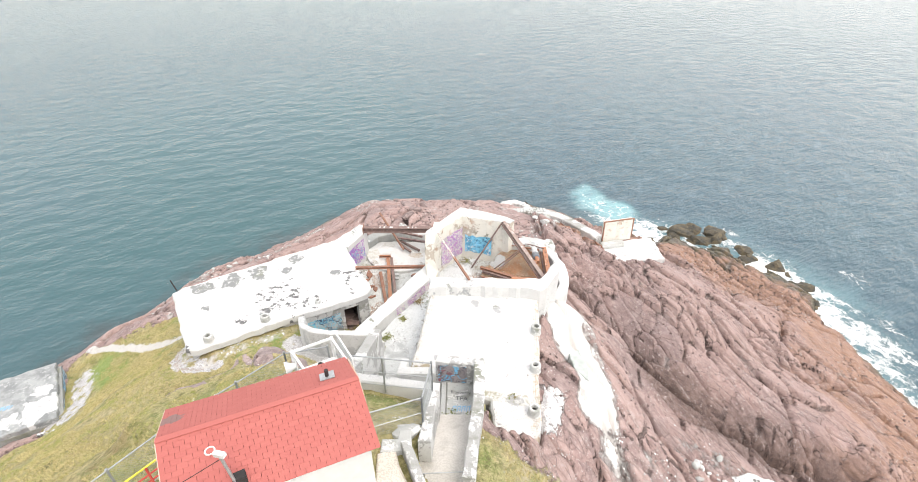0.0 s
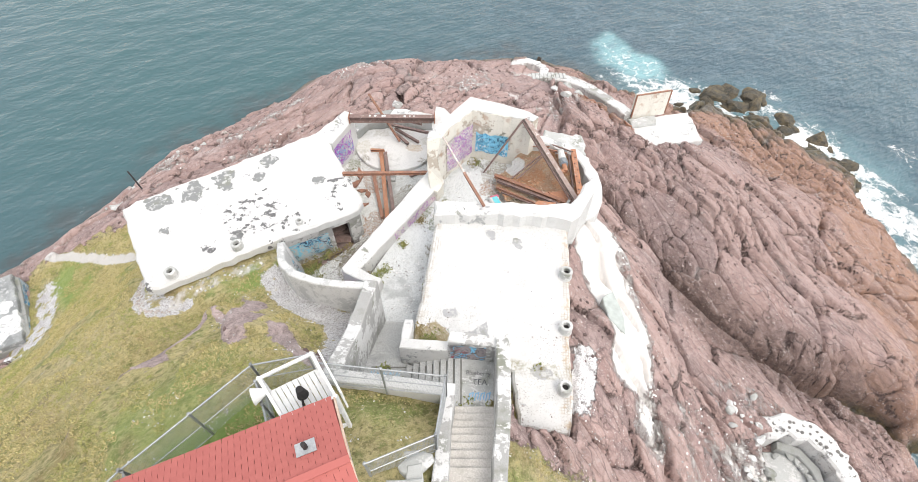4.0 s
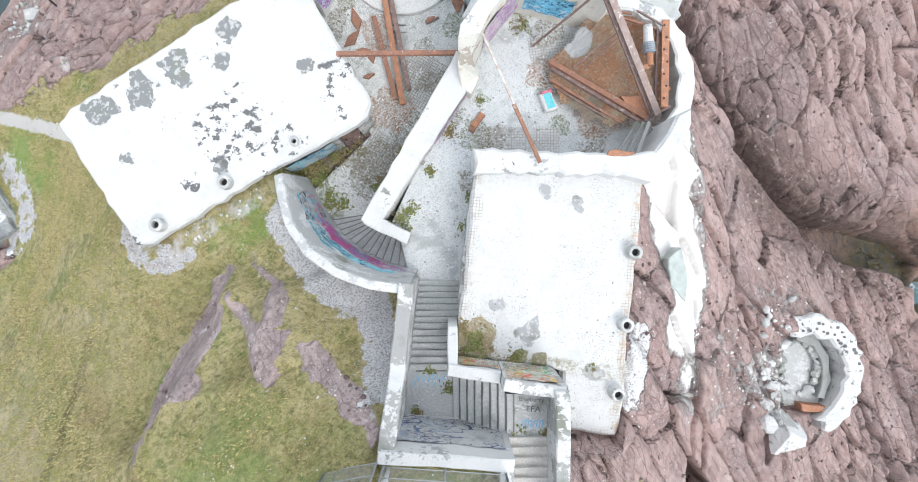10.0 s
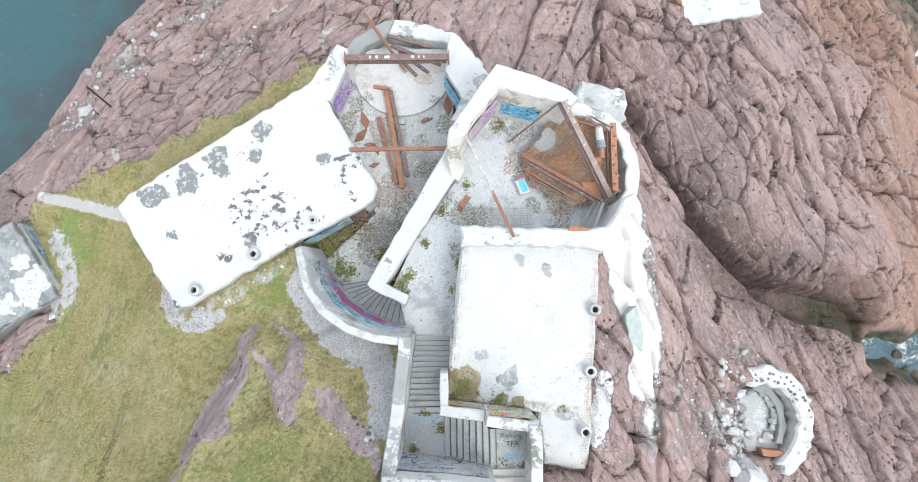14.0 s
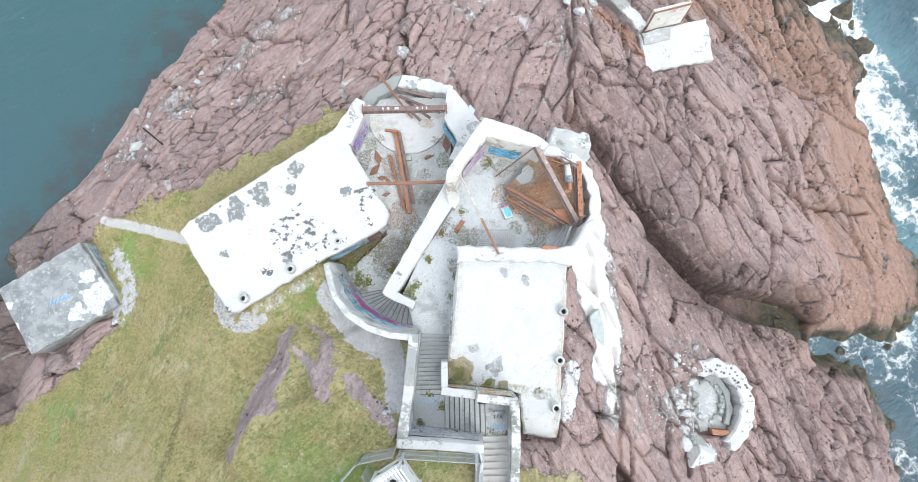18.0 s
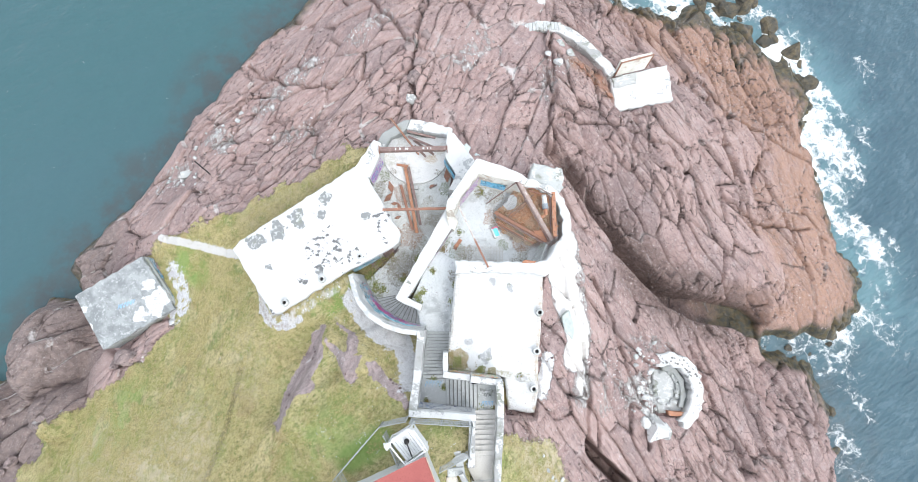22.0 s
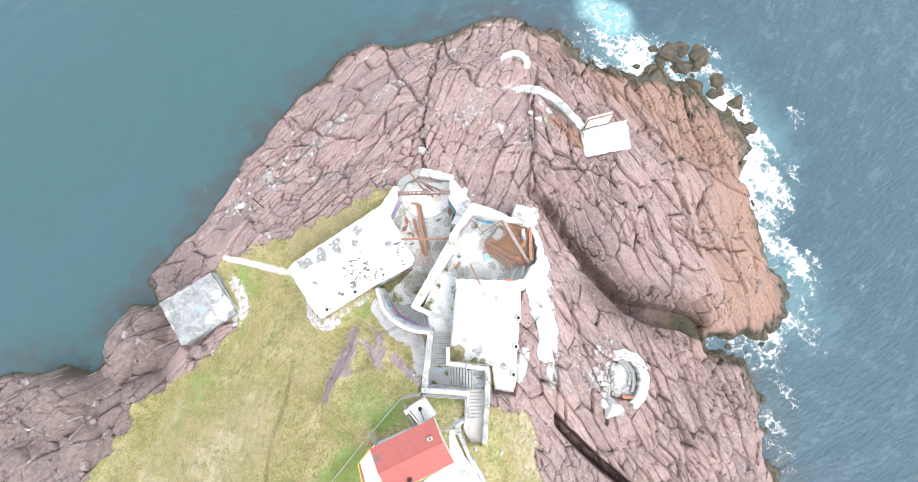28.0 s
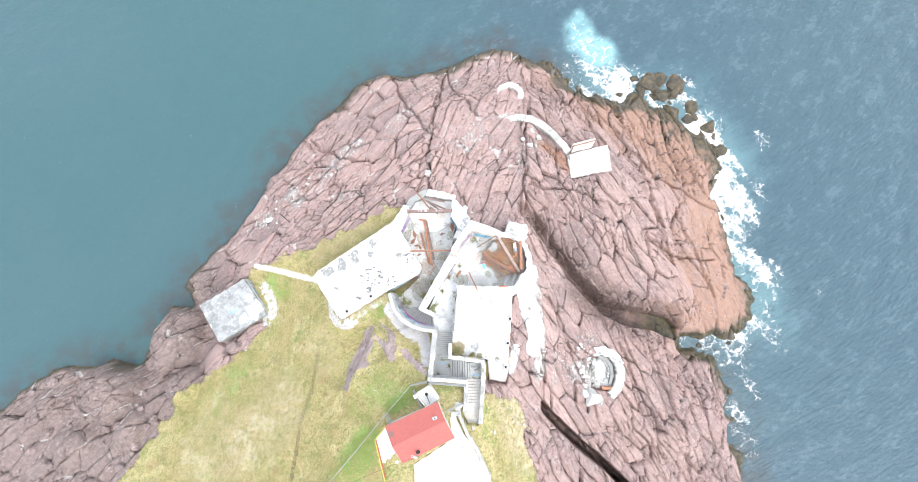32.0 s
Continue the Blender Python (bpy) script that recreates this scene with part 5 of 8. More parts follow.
part("wall", slab(band([(-20.6, 11.9), (-16.9, 6.5), (-10.4, 10.2), (-7.55, 11.65)], 0.4), 7.0, 13.8, 0.02), PAINT_WORN, mag)
part("wall", slab(band([(-6.55, 12.2), (-6.0, 12.6), (-8.8, 17.9), (-10.0, 18.9), (-20.6, 11.9)], 0.4), 7.0, 13.8, 0.02), PAINT_WORN, mag)
part("lintel", slab(band([(-7.75, 11.55), (-6.5, 12.23)], 0.42), 13.35, 13.8, 0.02), PAINT_WORN, mag)
part("door_frame", bar((-7.1, 12.05, 11.35), (-7.1, 12.05, 11.42), 1.0, 0.5), RUST_DARK, mag)
mural((-10.2, 9.98), (-7.75, 11.3), 11.7, 13.2, BLUE, mag, "blue sprayed lettering beside the doorway", 0.10)


def vent(x, y, z, h=0.55, r=0.36):
    v = thing("vent_pipe", "short grey concrete vent pipe standing on the roof", "vent pipe", "roof vents", at=(x, y, z))
    part("pipe", lathe([(r * 1.08, -0.05), (r * 1.04, h * 0.6), (r, h - 0.04), (r - 0.05, h), (r * 0.58, h), (r * 0.52, h - 0.05), (r * 0.5, 0.02), (0.001, 0.02)], 20), CONCRETE_PALE, v, smooth=False)
    part("collar", lathe([(r * 1.14, -0.03), (r * 1.1, 0.06), (r * 1.02, 0.1)], 20), PAINT, v)
    part("dark_bore", lathe([(r * 0.49, h - 0.25), (0.001, h - 0.25)], 16), DARK, v)
    return v


for x, y in ((-15.9, 7.0), (-12.6, 9.05), (-9.25, 11.05)):
    vent(x, y, ROOF_L, 0.5 if x < -10 else 0.3, 0.33 if x < -10 else 0.22)

# battery house on the east side
bat = thing("battery_bunker", "square concrete battery bunker with a blinding white roof", "bunker")
roof_r = [(-0.5, 9.5), (-1.0, 4.6), (-1.3, 2.4), (-1.45, 1.05), (2.7, 0.42), (3.4, 0.2), (3.55, -2.35), (4.6, -2.55), (5.75, -2.7), (6.1, -1.1), (6.15, 0.2), (6.3, 2.2), (6.62, 4.4), (6.85, 6.3), (7.05, 9.3)]
DECK = whitewash(
    "white_deck_paint", 0.05, moss=((-0.55, 1.95, 0.85, (0.27, 0.22, 0.12)), (-0.2, 1.5, 0.6, (0.24, 0.19, 0.10)), (1.4, 0.85, 0.4, (0.20, 0.20, 0.09)), (2.3, 0.7, 0.4, (0.22, 0.19, 0.10))), grey=(0.34, 0.345, 0.35), size=0.5, grit=0.6, patches=((1.9, 2.1, 0.75), (0.5, 3.3, 0.4), (2.6, 8.3, 0.4), (4.1, 7.7, 0.4), (4.8, 0.2, 0.5)),
    edges=(((-1.25, 2.4), (-0.5, 9.5), 0.6, (0.42, 0.40, 0.36), -5), ((6.2, 0.2), (7.0, 8.0), 0.55, (0.42, 0.31, 0.20), -5), ((-1.4, 1.2), (2.7, 0.55), 0.5, (0.20, 0.19, 0.10), 9), ((3.5, -2.6), (5.75, -2.8), 0.5, (0.33, 0.32, 0.30), 9)),
)
part("roof", slab(roof_r, 16.4, lambda x, y: ROOF_R + 0.04 * math.sin(x * 1.1 + y * 0.7), 0.05, 0.12, 0.45), DECK, bat)
walls_r = [(-0.5, 9.6), (-1.2, 4.2), (-1.4, 1.3), (2.8, 0.65), (3.3, 0.3), (3.45, -2.25), (5.6, -2.5), (5.9, -0.9), (6.1, 2.2), (6.5, 4.4), (6.7, 6.3), (6.9, 9.2)]
part("wall", slab(walls_r, 12.6, 16.4, 0.04), PAINT_WORN, bat)
part("parapet", slab([(-0.6, 9.0), (-0.6, 10.1), (1.8, 9.95), (6.3, 9.8), (7.2, 9.9), (8.2, 11.5), (8.7, 11.7), (8.75, 11.1), (8.0, 9.7), (7.6, 9.0), (7.1, 8.6), (5.8, 8.9), (1.8, 9.05)], 13.0, lambda x, y: 17.85 + 0.12 * (x > 1.6) + 0.06 * math.sin(x * 2.3), 0.09, 0.12, 0.4), PAINT, bat, "thick white parapet with rounded edges")
part("rusty_edge", slab([(5.1, 9.72), (6.2, 9.66), (6.3, 9.9), (5.2, 9.95)], 17.7, 17.99, 0.05, 0.03, 0.25), RUST_BRIGHT, bat, "rusted steel showing at the parapet edge")
for x, y in ((6.5, 5.55), (6.1, 2.35), (5.7, -0.7)):
    vent(x, y, ROOF_R, 0.55, 0.31)
hole = thing("vent_hole", "dark round hole in the white parapet", "vent pipe", at=(1.0, 9.35, 17.86))
part("bore", lathe([(0.15, -0.05), (0.15, 0.035), (0.001, 0.03)], 16), DARK, hole)

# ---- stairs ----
# colour of the strips that paint riser shade and dirt on the treads
GRIME_SHADE = plain("stair_grime_shade", (0.15, 0.15, 0.135), (0.24, 0.24, 0.22), 9, 0.95)
st = thing("stairway", "concrete stairway in three flights between white-topped walls", "stairs")
for i in range(14):
    y1 = 0.35 + 3.8 * (14 - i) / 14
    part("step", slab([(-3.52, y1 - 0.34), (-1.1, y1 - 0.34), (-1.1, y1 - 0.02), (-3.48, y1)], 13.4, FLOOR_UP + 0.2 * (i + 1), 0.015, 0.025, 0.5, i), STEP, st)
# thin dark strips at each riser's foot, its shade painted in with the dirt
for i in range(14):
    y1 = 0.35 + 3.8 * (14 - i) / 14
    part("dirt_line", bar((-3.2, y1 - 0.29, FLOOR_UP + 0.2 * (i + 1) + 0.004), (-1.25, y1 - 0.29, FLOOR_UP + 0.2 * (i + 1) + 0.004), 0.07, 0.012), GRIME_SHADE, st)
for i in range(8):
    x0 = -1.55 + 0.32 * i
    part("dirt_line", bar((x0 + 0.29, 0.2, 16.954 + 0.18 * (i + 1)), (x0 + 0.29, -1.9, 16.954 + 0.18 * (i + 1)), 0.07, 0.012), GRIME_SHADE, st)
part("landing", slab([(-3.7, 0.4), (-1.5, 0.4), (-1.5, -2.0), (-3.8, -1.9)], 16.2, 16.95, 0), STEP, st)
for i in range(8):
    x0 = -1.55 + 0.32 * i
    part("step", slab([(x0, 0.42), (x0 + 0.36, 0.36), (x0 + 0.36, -2.1), (x0, -2.05)], 16.2, 16.95 + 0.18 * (i + 1), 0.015, 0.025, 0.5, 30 + i), STEP, st)
part("landing", slab([(0.98, 0.25), (2.45, 0.1), (2.45, -2.1), (0.98, -2.15)], 17.5, 18.42, 0), CONCRETE_PALE, st)
for i in range(9):
    y0 = -2.05 - 0.34 * i  # third flight
    part("step", slab([(0.62 - 0.02 * i, y0), (2.4, y0), (2.38, y0 - 0.38), (0.6 - 0.02 * i, y0 - 0.38)], 17.2, 18.42 + 0.18 * (i + 1), 0.015, 0.025, 0.5, 50 + i), WORN_STEP, st)
part("landing", slab([(0.4, -5.05), (2.3, -5.1), (1.9, -7.3), (0.6, -7.2), (-0.2, -5.6), (0.1, -4.9)], 19.2, 20.05, 0.04), WORN_STEP, st)
west_wall = [(-3.5, 4.35, 18.25), (-3.75, 1.0, 19.5), (-4.05, -1.75, 21.1)]
part("side_wall", slab(band(west_wall, 0.62), 13.4, along(west_wall), 0.03), PAINT_WORN, st)
south_wall = [(-4.3, -1.75, 21.2), (-1.5, -2.0, 21.0), (0.72, -2.25, 20.9)]
part("side_wall", slab(band(south_wall, 0.5), 16.0, along(south_wall), 0.03), PAINT, st)
corridor = [(0.45, -2.4, 20.9), (0.35, -4.0, 21.2), (0.25, -5.6, 21.6)]
part("side_wall", slab(band(corridor, 0.5), 17.0, along(corridor), 0.05), PAINT_WORN, st)
east_wall = [(2.68, 0.3, 20.2), (2.62, -2.2, 20.5), (2.1, -7.1, 21.5)]
part("side_wall", slab(band(east_wall, 0.55), 16.2, along(east_wall), 0.03), PAINT_WORN, st)
low_wall = [(-1.75, 0.78, 18.65), (0.42, 0.5, 18.95)]
part("side_wall", slab(band(low_wall, 0.5), 16.2, along(low_wall), 0.03), PAINT, st)
mid_wall = [(0.43, 0.5, 19.95), (2.9, 0.15, 20.0)]
part("side_wall", slab(band(mid_wall, 0.5), 16.2, along(mid_wall), 0.03), PAINT_WORN, st)
stub = [(-1.55, 0.9, 18.6), (-1.55, 2.45, 17.75)]
part("side_wall", slab(band(stub, 0.42), 13.4, along(stub), 0.03), PAINT, st)
mural((-3.75, -1.5), (0.5, -1.97), 17.3, 20.0, scrawl("dark_blue_scrawl", (0.46, 0.47, 0.47), [(0.07, 0.08, 0.16), (0.22, 0.30, 0.44), (0.06, 0.07, 0.12)], 1.2, 0.028), st, "dark blue sprayed lettering on bare concrete", -0.02)
mural((0.5, -0.0), (2.3, -0.1), 18.6, 19.7, scrawl("red_blue_scrawl", (0.30, 0.27, 0.28), [(0.15, 0.45, 0.68), (0.30, 0.10, 0.12), (0.10, 0.10, 0.11)], 1.1, 0.035), st, "blue and dark red sprayed lettering", -0.12)
LOUD = scrawl("bright_spray", (0.56, 0.52, 0.46), [(0.55, 0.10, 0.05), (0.66, 0.42, 0.08), (0.12, 0.32, 0.20), (0.62, 0.62, 0.6), (0.05, 0.05, 0.06)], 1.6, 0.05)
mural((2.6, 0.47), (0.6, 0.72), 17.2, 19.7, LOUD, st, "many-coloured sprayed lettering", 0.03)
mural((0.4, 0.75), (-1.3, 0.98), 17.1, 18.4, LOUD, st, "many-coloured sprayed lettering", 0.03)

# curved retaining wall and the winding steps under it
cw = thing("retaining_wall", "curved concrete retaining wall with sprayed red and blue bands", "wall")
curve = [(-9.95, 9.5, 14.5), (-9.55, 8.4, 15.2), (-8.95, 7.05, 16.0), (-7.95, 5.85, 16.8), (-6.55, 4.95, 17.5), (-5.05, 4.45, 18.0), (-3.35, 4.25, 18.2)]
WALL_GREY = whitewash("bare_topped_wall", 0.60, grey=(0.40, 0.405, 0.40), size=0.8)


def beside(path, i, off):
    """A point of a path moved to its left."""
    a, b = Vector(path[max(i - 1, 0)]), Vector(path[min(i + 1, len(path) - 1)])
    d = (b - a).xy.normalized()
    return Vector((path[i][0] - d.y * off, path[i][1] + d.x * off))


fine_curve = [tuple(Vector(curve[k]).lerp(Vector(curve[k + 1]), f / 4)) for k in range(len(curve) - 1) for f in range(4)] + [curve[-1]]
n_c = len(fine_curve)
foot = [11.3 + (13.9 - 11.3) * max(0, min(1, (i / (n_c - 1) - 0.3) / 0.65)) for i in range(n_c)]
lean_out = [0.45 + 0.35 * math.sin(math.pi * min(1, i / (n_c - 1) * 1.05)) for i in range(n_c)]
rng = random.Random(15)
bm = bmesh.new()
rings = []
for i, (x, y, z) in enumerate(fine_curve):
    w = lambda k: rng.uniform(-k, k)
    prof = [(-0.50, 10.6), (-0.40 + w(0.02), z - 0.06), (-0.34, z + w(0.02)), (0.0 + w(0.02), z - 0.02 + w(0.02)), (0.06, z - 0.10), (0.06 + lean_out[i], foot[i] - 0.1), (0.06 + lean_out[i], 10.6)]
    rings.append([bm.verts.new((*beside(fine_curve, i, o), zz)) for o, zz in prof])
for a, b in zip(rings, rings[1:]):
    for k in range(len(a) - 1):
        bm.faces.new((a[k], a[k + 1], b[k + 1], b[k])).material_index = 0 if k > 2 else 1
for cap in (rings[0], rings[-1][::-1]):
    bm.faces.new(cap)
bmesh.ops.recalc_face_normals(bm, faces=bm.faces)
part("wall", bm, WALL_GREY, cw).data.materials.append(whitewash("smeared_white", 0.42, grey=(0.45, 0.455, 0.45), white=(0.62, 0.62, 0.61), size=0.9))


def stripe(i0, i1, f0, f1, material, label, proud=0.012):
    """A sprayed band along the leaning inner face, from fraction f0 to f1 of the way down it."""
    r = random.Random(i0 * 7 + int(f0 * 100))
    bm = bmesh.new()
    last = None
    for i in range(i0, i1 + 1):
        x, y, z = fine_curve[i]
        end = 0.15 if i in (i0, i1) else 1.0
        mid_ = (f0 + f1) / 2
        row = []
        for f in (mid_ + (f0 - mid_) * end + r.uniform(-0.025, 0.025), mid_ + (f1 - mid_) * end + r.uniform(-0.025, 0.025)):
            f = min(max(f, 0.02), 0.98)
            for lift in (-0.01, proud):
                o = 0.06 + lean_out[i] * f
                row.append(bm.verts.new((*beside(fine_curve, i, o + lift), z - 0.10 + (foot[i] - z) * f + lift * 0.4)))
        if last:
            bm.faces.new((last[1], last[3], row[3], row[1]))
            bm.faces.new((last[0], last[1], row[1], row[0]))
            bm.faces.new((last[3], last[2], row[2], row[3]))
        last = row
    bmesh.ops.recalc_face_normals(bm, faces=bm.faces)
    part("mural", bm, material, cw, label)


cs = thing("winding_steps", "worn concrete steps winding down to the lower platform", "stairs")
outer = [(-3.3, 4.45), (-4.95, 4.65), (-6.45, 5.15), (-7.85, 6.1), (-8.75, 7.2)]
inner_p = [(-3.6, 6.15), (-4.4, 6.45), (-5.2, 6.85), (-5.9, 7.1), (-6.2, 7.6)]


def on(path, f):
    f *= len(path) - 1
    i = min(int(f), len(path) - 2)
    return tuple(Vector(path[i]).lerp(Vector(path[i + 1]), f - i))


for i in range(13):
    a, b = i / 13, (i + 1.15) / 13
    part("step", slab([on(outer, a), on(inner_p, a), on(inner_p, min(b, 1)), on(outer, min(b, 1))], 10.8, FLOOR_UP - 0.2 * (i + 1), 0.015, 0.025, 0.6, 80 + i), STEP, cs)


# the same painted shade and dirt, as a dark strip on every winding step
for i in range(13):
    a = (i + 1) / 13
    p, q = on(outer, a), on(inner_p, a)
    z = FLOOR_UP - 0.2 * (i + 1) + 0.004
    part("dirt_line", bar((*Vector(p).lerp(Vector(q), 0.06), z), (*Vector(p).lerp(Vector(q), 0.94), z), 0.06, 0.012), GRIME_SHADE, cs)


CYAN_BAND = scrawl("cyan_band", (0.24, 0.52, 0.61), [(0.58, 0.60, 0.60), (0.05, 0.16, 0.22), (0.42, 0.43, 0.43)], 1.6, 0.085)
RED_BAND = scrawl("red_band", (0.50, 0.08, 0.18), [(0.60, 0.55, 0.56), (0.36, 0.10, 0.34), (0.42, 0.43, 0.43), (0.12, 0.30, 0.42)], 1.6, 0.075)
LOW_BAND = scrawl("low_band", (0.45, 0.46, 0.46), [(0.10, 0.40, 0.55), (0.50, 0.08, 0.18), (0.03, 0.04, 0.05)], 1.3, 0.05)
stripe(9, 22, 0.40, 0.56, CYAN_BAND, "sprayed cyan band")
stripe(8, 23, 0.58, 0.84, RED_BAND, "sprayed red and pink band")
stripe(6, 14, 0.30, 0.38, CYAN_BAND, "thin sprayed cyan streak")
stripe(3, 9, 0.30, 0.85, LOW_BAND, "sprayed marks on grey")


def lettering(words, size, at, turn, material, parent, label):
    """Painted words lying flat on a floor."""
    cu = bpy.data.curves.new("lettering", "FONT")
    cu.body, cu.size, cu.extrude, cu.align_x = words, size, 0.002, "CENTER"
    tmp = bpy.data.objects.new("lettering", cu)
    me = bpy.data.meshes.new_from_object(tmp)
    bpy.data.objects.remove(tmp)
    me.materials.append(material)
    ob = new("lettering", me)
    ob.parent = parent
    ob.matrix_local = pose(*at, 0, 0, turn)
    return tagged(ob, label)


lettering("Blueberry", 0.27, (1.72, -0.62, 18.426), -4, plain("grey_marker", (0.10, 0.10, 0.11), (0.2, 0.2, 0.21), 8), st, "thin black sprayed word")
lettering("TEA", 0.36, (1.78, -1.05, 18.426), -4, plain("black_marker", (0.05, 0.05, 0.06), (0.12, 0.12, 0.13), 8), st, "thin black sprayed word")
for i in range(4):
    x = 1.3 + 0.24 * i
    part("sprayed_bar", slab(band([(x, -1.75), (x + 0.06, -1.45), (x + 0.2, -1.4), (x + 0.14, -1.7)], 0.05), 18.415, 18.43, 0.01, 0.002, 0.2), plain("sky_blue_spray", (0.16, 0.42, 0.66), (0.3, 0.5, 0.7), 8), st, "sky blue sprayed letter")
for i in range(5):
    x = -3.3 + 0.3 * i
    part("sprayed_bar", slab(band([(x, -0.35), (x + 0.12, 0.1), (x + 0.22, -0.1), (x + 0.26, 0.2)], 0.05), 16.94, 16.958, 0.01, 0.002, 0.2), plain("pale_blue_spray", (0.2, 0.45, 0.66), (0.35, 0.52, 0.66), 8), st, "pale blue sprayed letter")


# ---- steel wreckage on the platforms ----
def beam(a, b, material, label, w=0.28, h=0.3, shape=girder, name="steel_beam", group="fallen beams"):
    ob = thing(name, label, "steel beam", group)
    part("girder", shape(a, b, w, h), material, ob)
    return ob


def plated(ob, a, b, w, h, material):
    """End plates on a girder."""
    for p, q in ((a, b), (b, a)):
        d = (Vector(q) - Vector(p)).normalized()
        part("end_plate", bar(Vector(p) - d * 0.02, Vector(p) + d * 0.03, w * 1.5, h * 1.5), material, ob)


b1 = beam((-7.45, 21.1, 14.55), (-1.05, 21.1, 14.6), RUST_DARK, "dark rusty girder spanning the lower platform", 0.4, 0.5)
plated(b1, (-7.45, 21.1, 14.55), (-1.05, 21.1, 14.6), 0.45, 0.5, RUST)
rng = random.Random(3)
for x in (-5.9, -5.5, -4.95, -4.8, -3.3, -2.9, -2.6):
    w_ = rng.uniform(0.05, 0.16)
    part("paint_flake", slab([(x - w_, 21.04), (x + w_ * 0.6, 20.98), (x + w_, 21.15), (x - 0.3 * w_, 21.22)], 14.83, 14.845, 0.02, 0.004, 0.12), PAINT, b1)
beam((-7.15, 15.35, 14.5), (-1.1, 15.3, 14.75), RUST, "thin rusty girder resting on the roof edge and the wall", 0.22, 0.22)
beam((-5.3, 20.4, 11.95), (-4.2, 13.6, 11.65), RUST_BRIGHT, "long orange-rusted girder lying on the floor", 0.3, 0.28)
beam((-4.95, 20.2, 11.95), (-3.85, 14.4, 11.65), RUST_DARK, "long brown girder lying on the floor", 0.26, 0.28)
beam((-5.75, 18.4, 11.65), (-4.6, 13.9, 11.6), RUST, "rusty girder lying on the floor", 0.26, 0.26)
beam((-6.1, 20.45, 12.0), (-5.0, 20.2, 12.2), RUST_BRIGHT, "short rusty angle against the beams", 0.2, 0.2)
beam((-6.4, 24.3, 14.4), (-3.9, 21.4, 12.1), RUST, "rusty pipe leaning over the front wall", 0.1, 0.1, lambda a, b, w, h: tube(a, b, w))
for a, b in (((-4.9, 23.2, 12.3), (-1.6, 21.5, 12.9)), ((-4.4, 22.9, 12.1), (-2.4, 21.4, 12.0)), ((-5.0, 23.6, 12.8), (-2.2, 22.9, 12.6)), ((-4.3, 22.3, 12.1), (-3.2, 21.2, 12.0))):
    beam(a, b, RUST_DARK, "dark rusty angle bar in a heap by the front wall", 0.2, 0.16)


def shard(x, y, z, size, turn, material=RUST):
    ob = thing("steel_shard", "torn triangle of rusty plate on the floor", "scrap metal", "steel scrap")
    rng = random.Random(int(x * 31 + y * 17))
    pts = [(x + size * r * math.cos(turn + a), y + size * r * math.sin(turn + a)) for a, r in ((0, 1.0), (1.5, 0.45), (2.9, 0.8), (4.4, 0.35))]
    part("plate", slab(pts, z, lambda px, py: z + 0.05 + 0.12 * abs(math.sin(px * 3)), 0.02, 0.01, 0.3, rng.randint(0, 99)), material, ob)


for x, y, s, t in ((-6.7, 18.3, 0.75, 1.9), (-7.0, 17.2, 0.7, 0.9), (-6.4, 16.6, 0.45, 0.2), (-1.1, 19.3, 0.8, 1.7), (-5.9, 16.3, 0.5, 2.0), (-6.1, 15.2, 0.4, 0.4), (-2.7, 18.3, 0.35, 0.6)):
    shard(x, y, FLOOR_LOW, s, t)
beam((-2.9, 18.1, 11.5), (-2.2, 18.45, 11.5), RUST_DARK, "short dark bar on the floor", 0.1, 0.1, bar)
# upper platform
beam((3.2, 14.75, 15.1), (7.7, 11.85, 15.62), RUST, "heavy rusty girder fallen across the platform", 0.24, 0.24)
beam((3.35, 14.4, 15.0), (7.4, 11.75, 15.5), RUST_DARK, "dark rusted girder fallen across the platform", 0.16, 0.2)
beam((3.3, 13.95, 14.8), (6.6, 11.75, 15.2), RUST, "brown girder beside the others", 0.12, 0.14)
beam((5.05, 16.75, 18.25), (8.1, 12.0, 15.85), RUST_PALE, "long weathered girder leaning from the back wall", 0.32, 0.26)
beam((4.86, 16.68, 18.12), (7.86, 11.9, 15.72), RUST_DARK, "thin dark angle bar beside the leaning girder", 0.08, 0.12, bar)
pg = beam((8.45, 16.3, 16.05), (8.4, 12.3, 15.95), RUST_BRIGHT, "orange perforated girder along the round wall", 0.34, 0.18)
for k in range(7):
    part("bolt_hole", lathe([(0.055, 0.0), (0.05, 0.008), (0.001, 0.006)], 8, (8.36 + 0.11 * (k % 2) + 0.04 * (k == 3), 16.05 - 0.56 * k, 16.138 - 0.014 * k)), DARK, pg)
beam((2.5, 15.75, 14.35), (4.95, 16.75, 18.25), RUST_DARK, "thin dark strut leaning on the back wall", 0.08, 0.1, bar)
beam((4.3, 14.35, 15.3), (6.7, 16.1, 16.2), RUST_DARK, "thin dark strut among the wreckage", 0.06, 0.08, bar)
beam((4.6, 14.2, 15.35), (6.5, 15.7, 16.15), RUST_DARK, "thin dark strut among the wreckage", 0.05, 0.07, bar)
beam((6.3, 16.5, 16.0), (8.0, 15.9, 16.1), RUST, "rusty bar behind the leaning girder", 0.1, 0.12)
beam((8.15, 16.2, 15.9), (8.15, 12.6, 15.5), RUST_DARK, "dark rusty bar along the round wall", 0.1, 0.14)
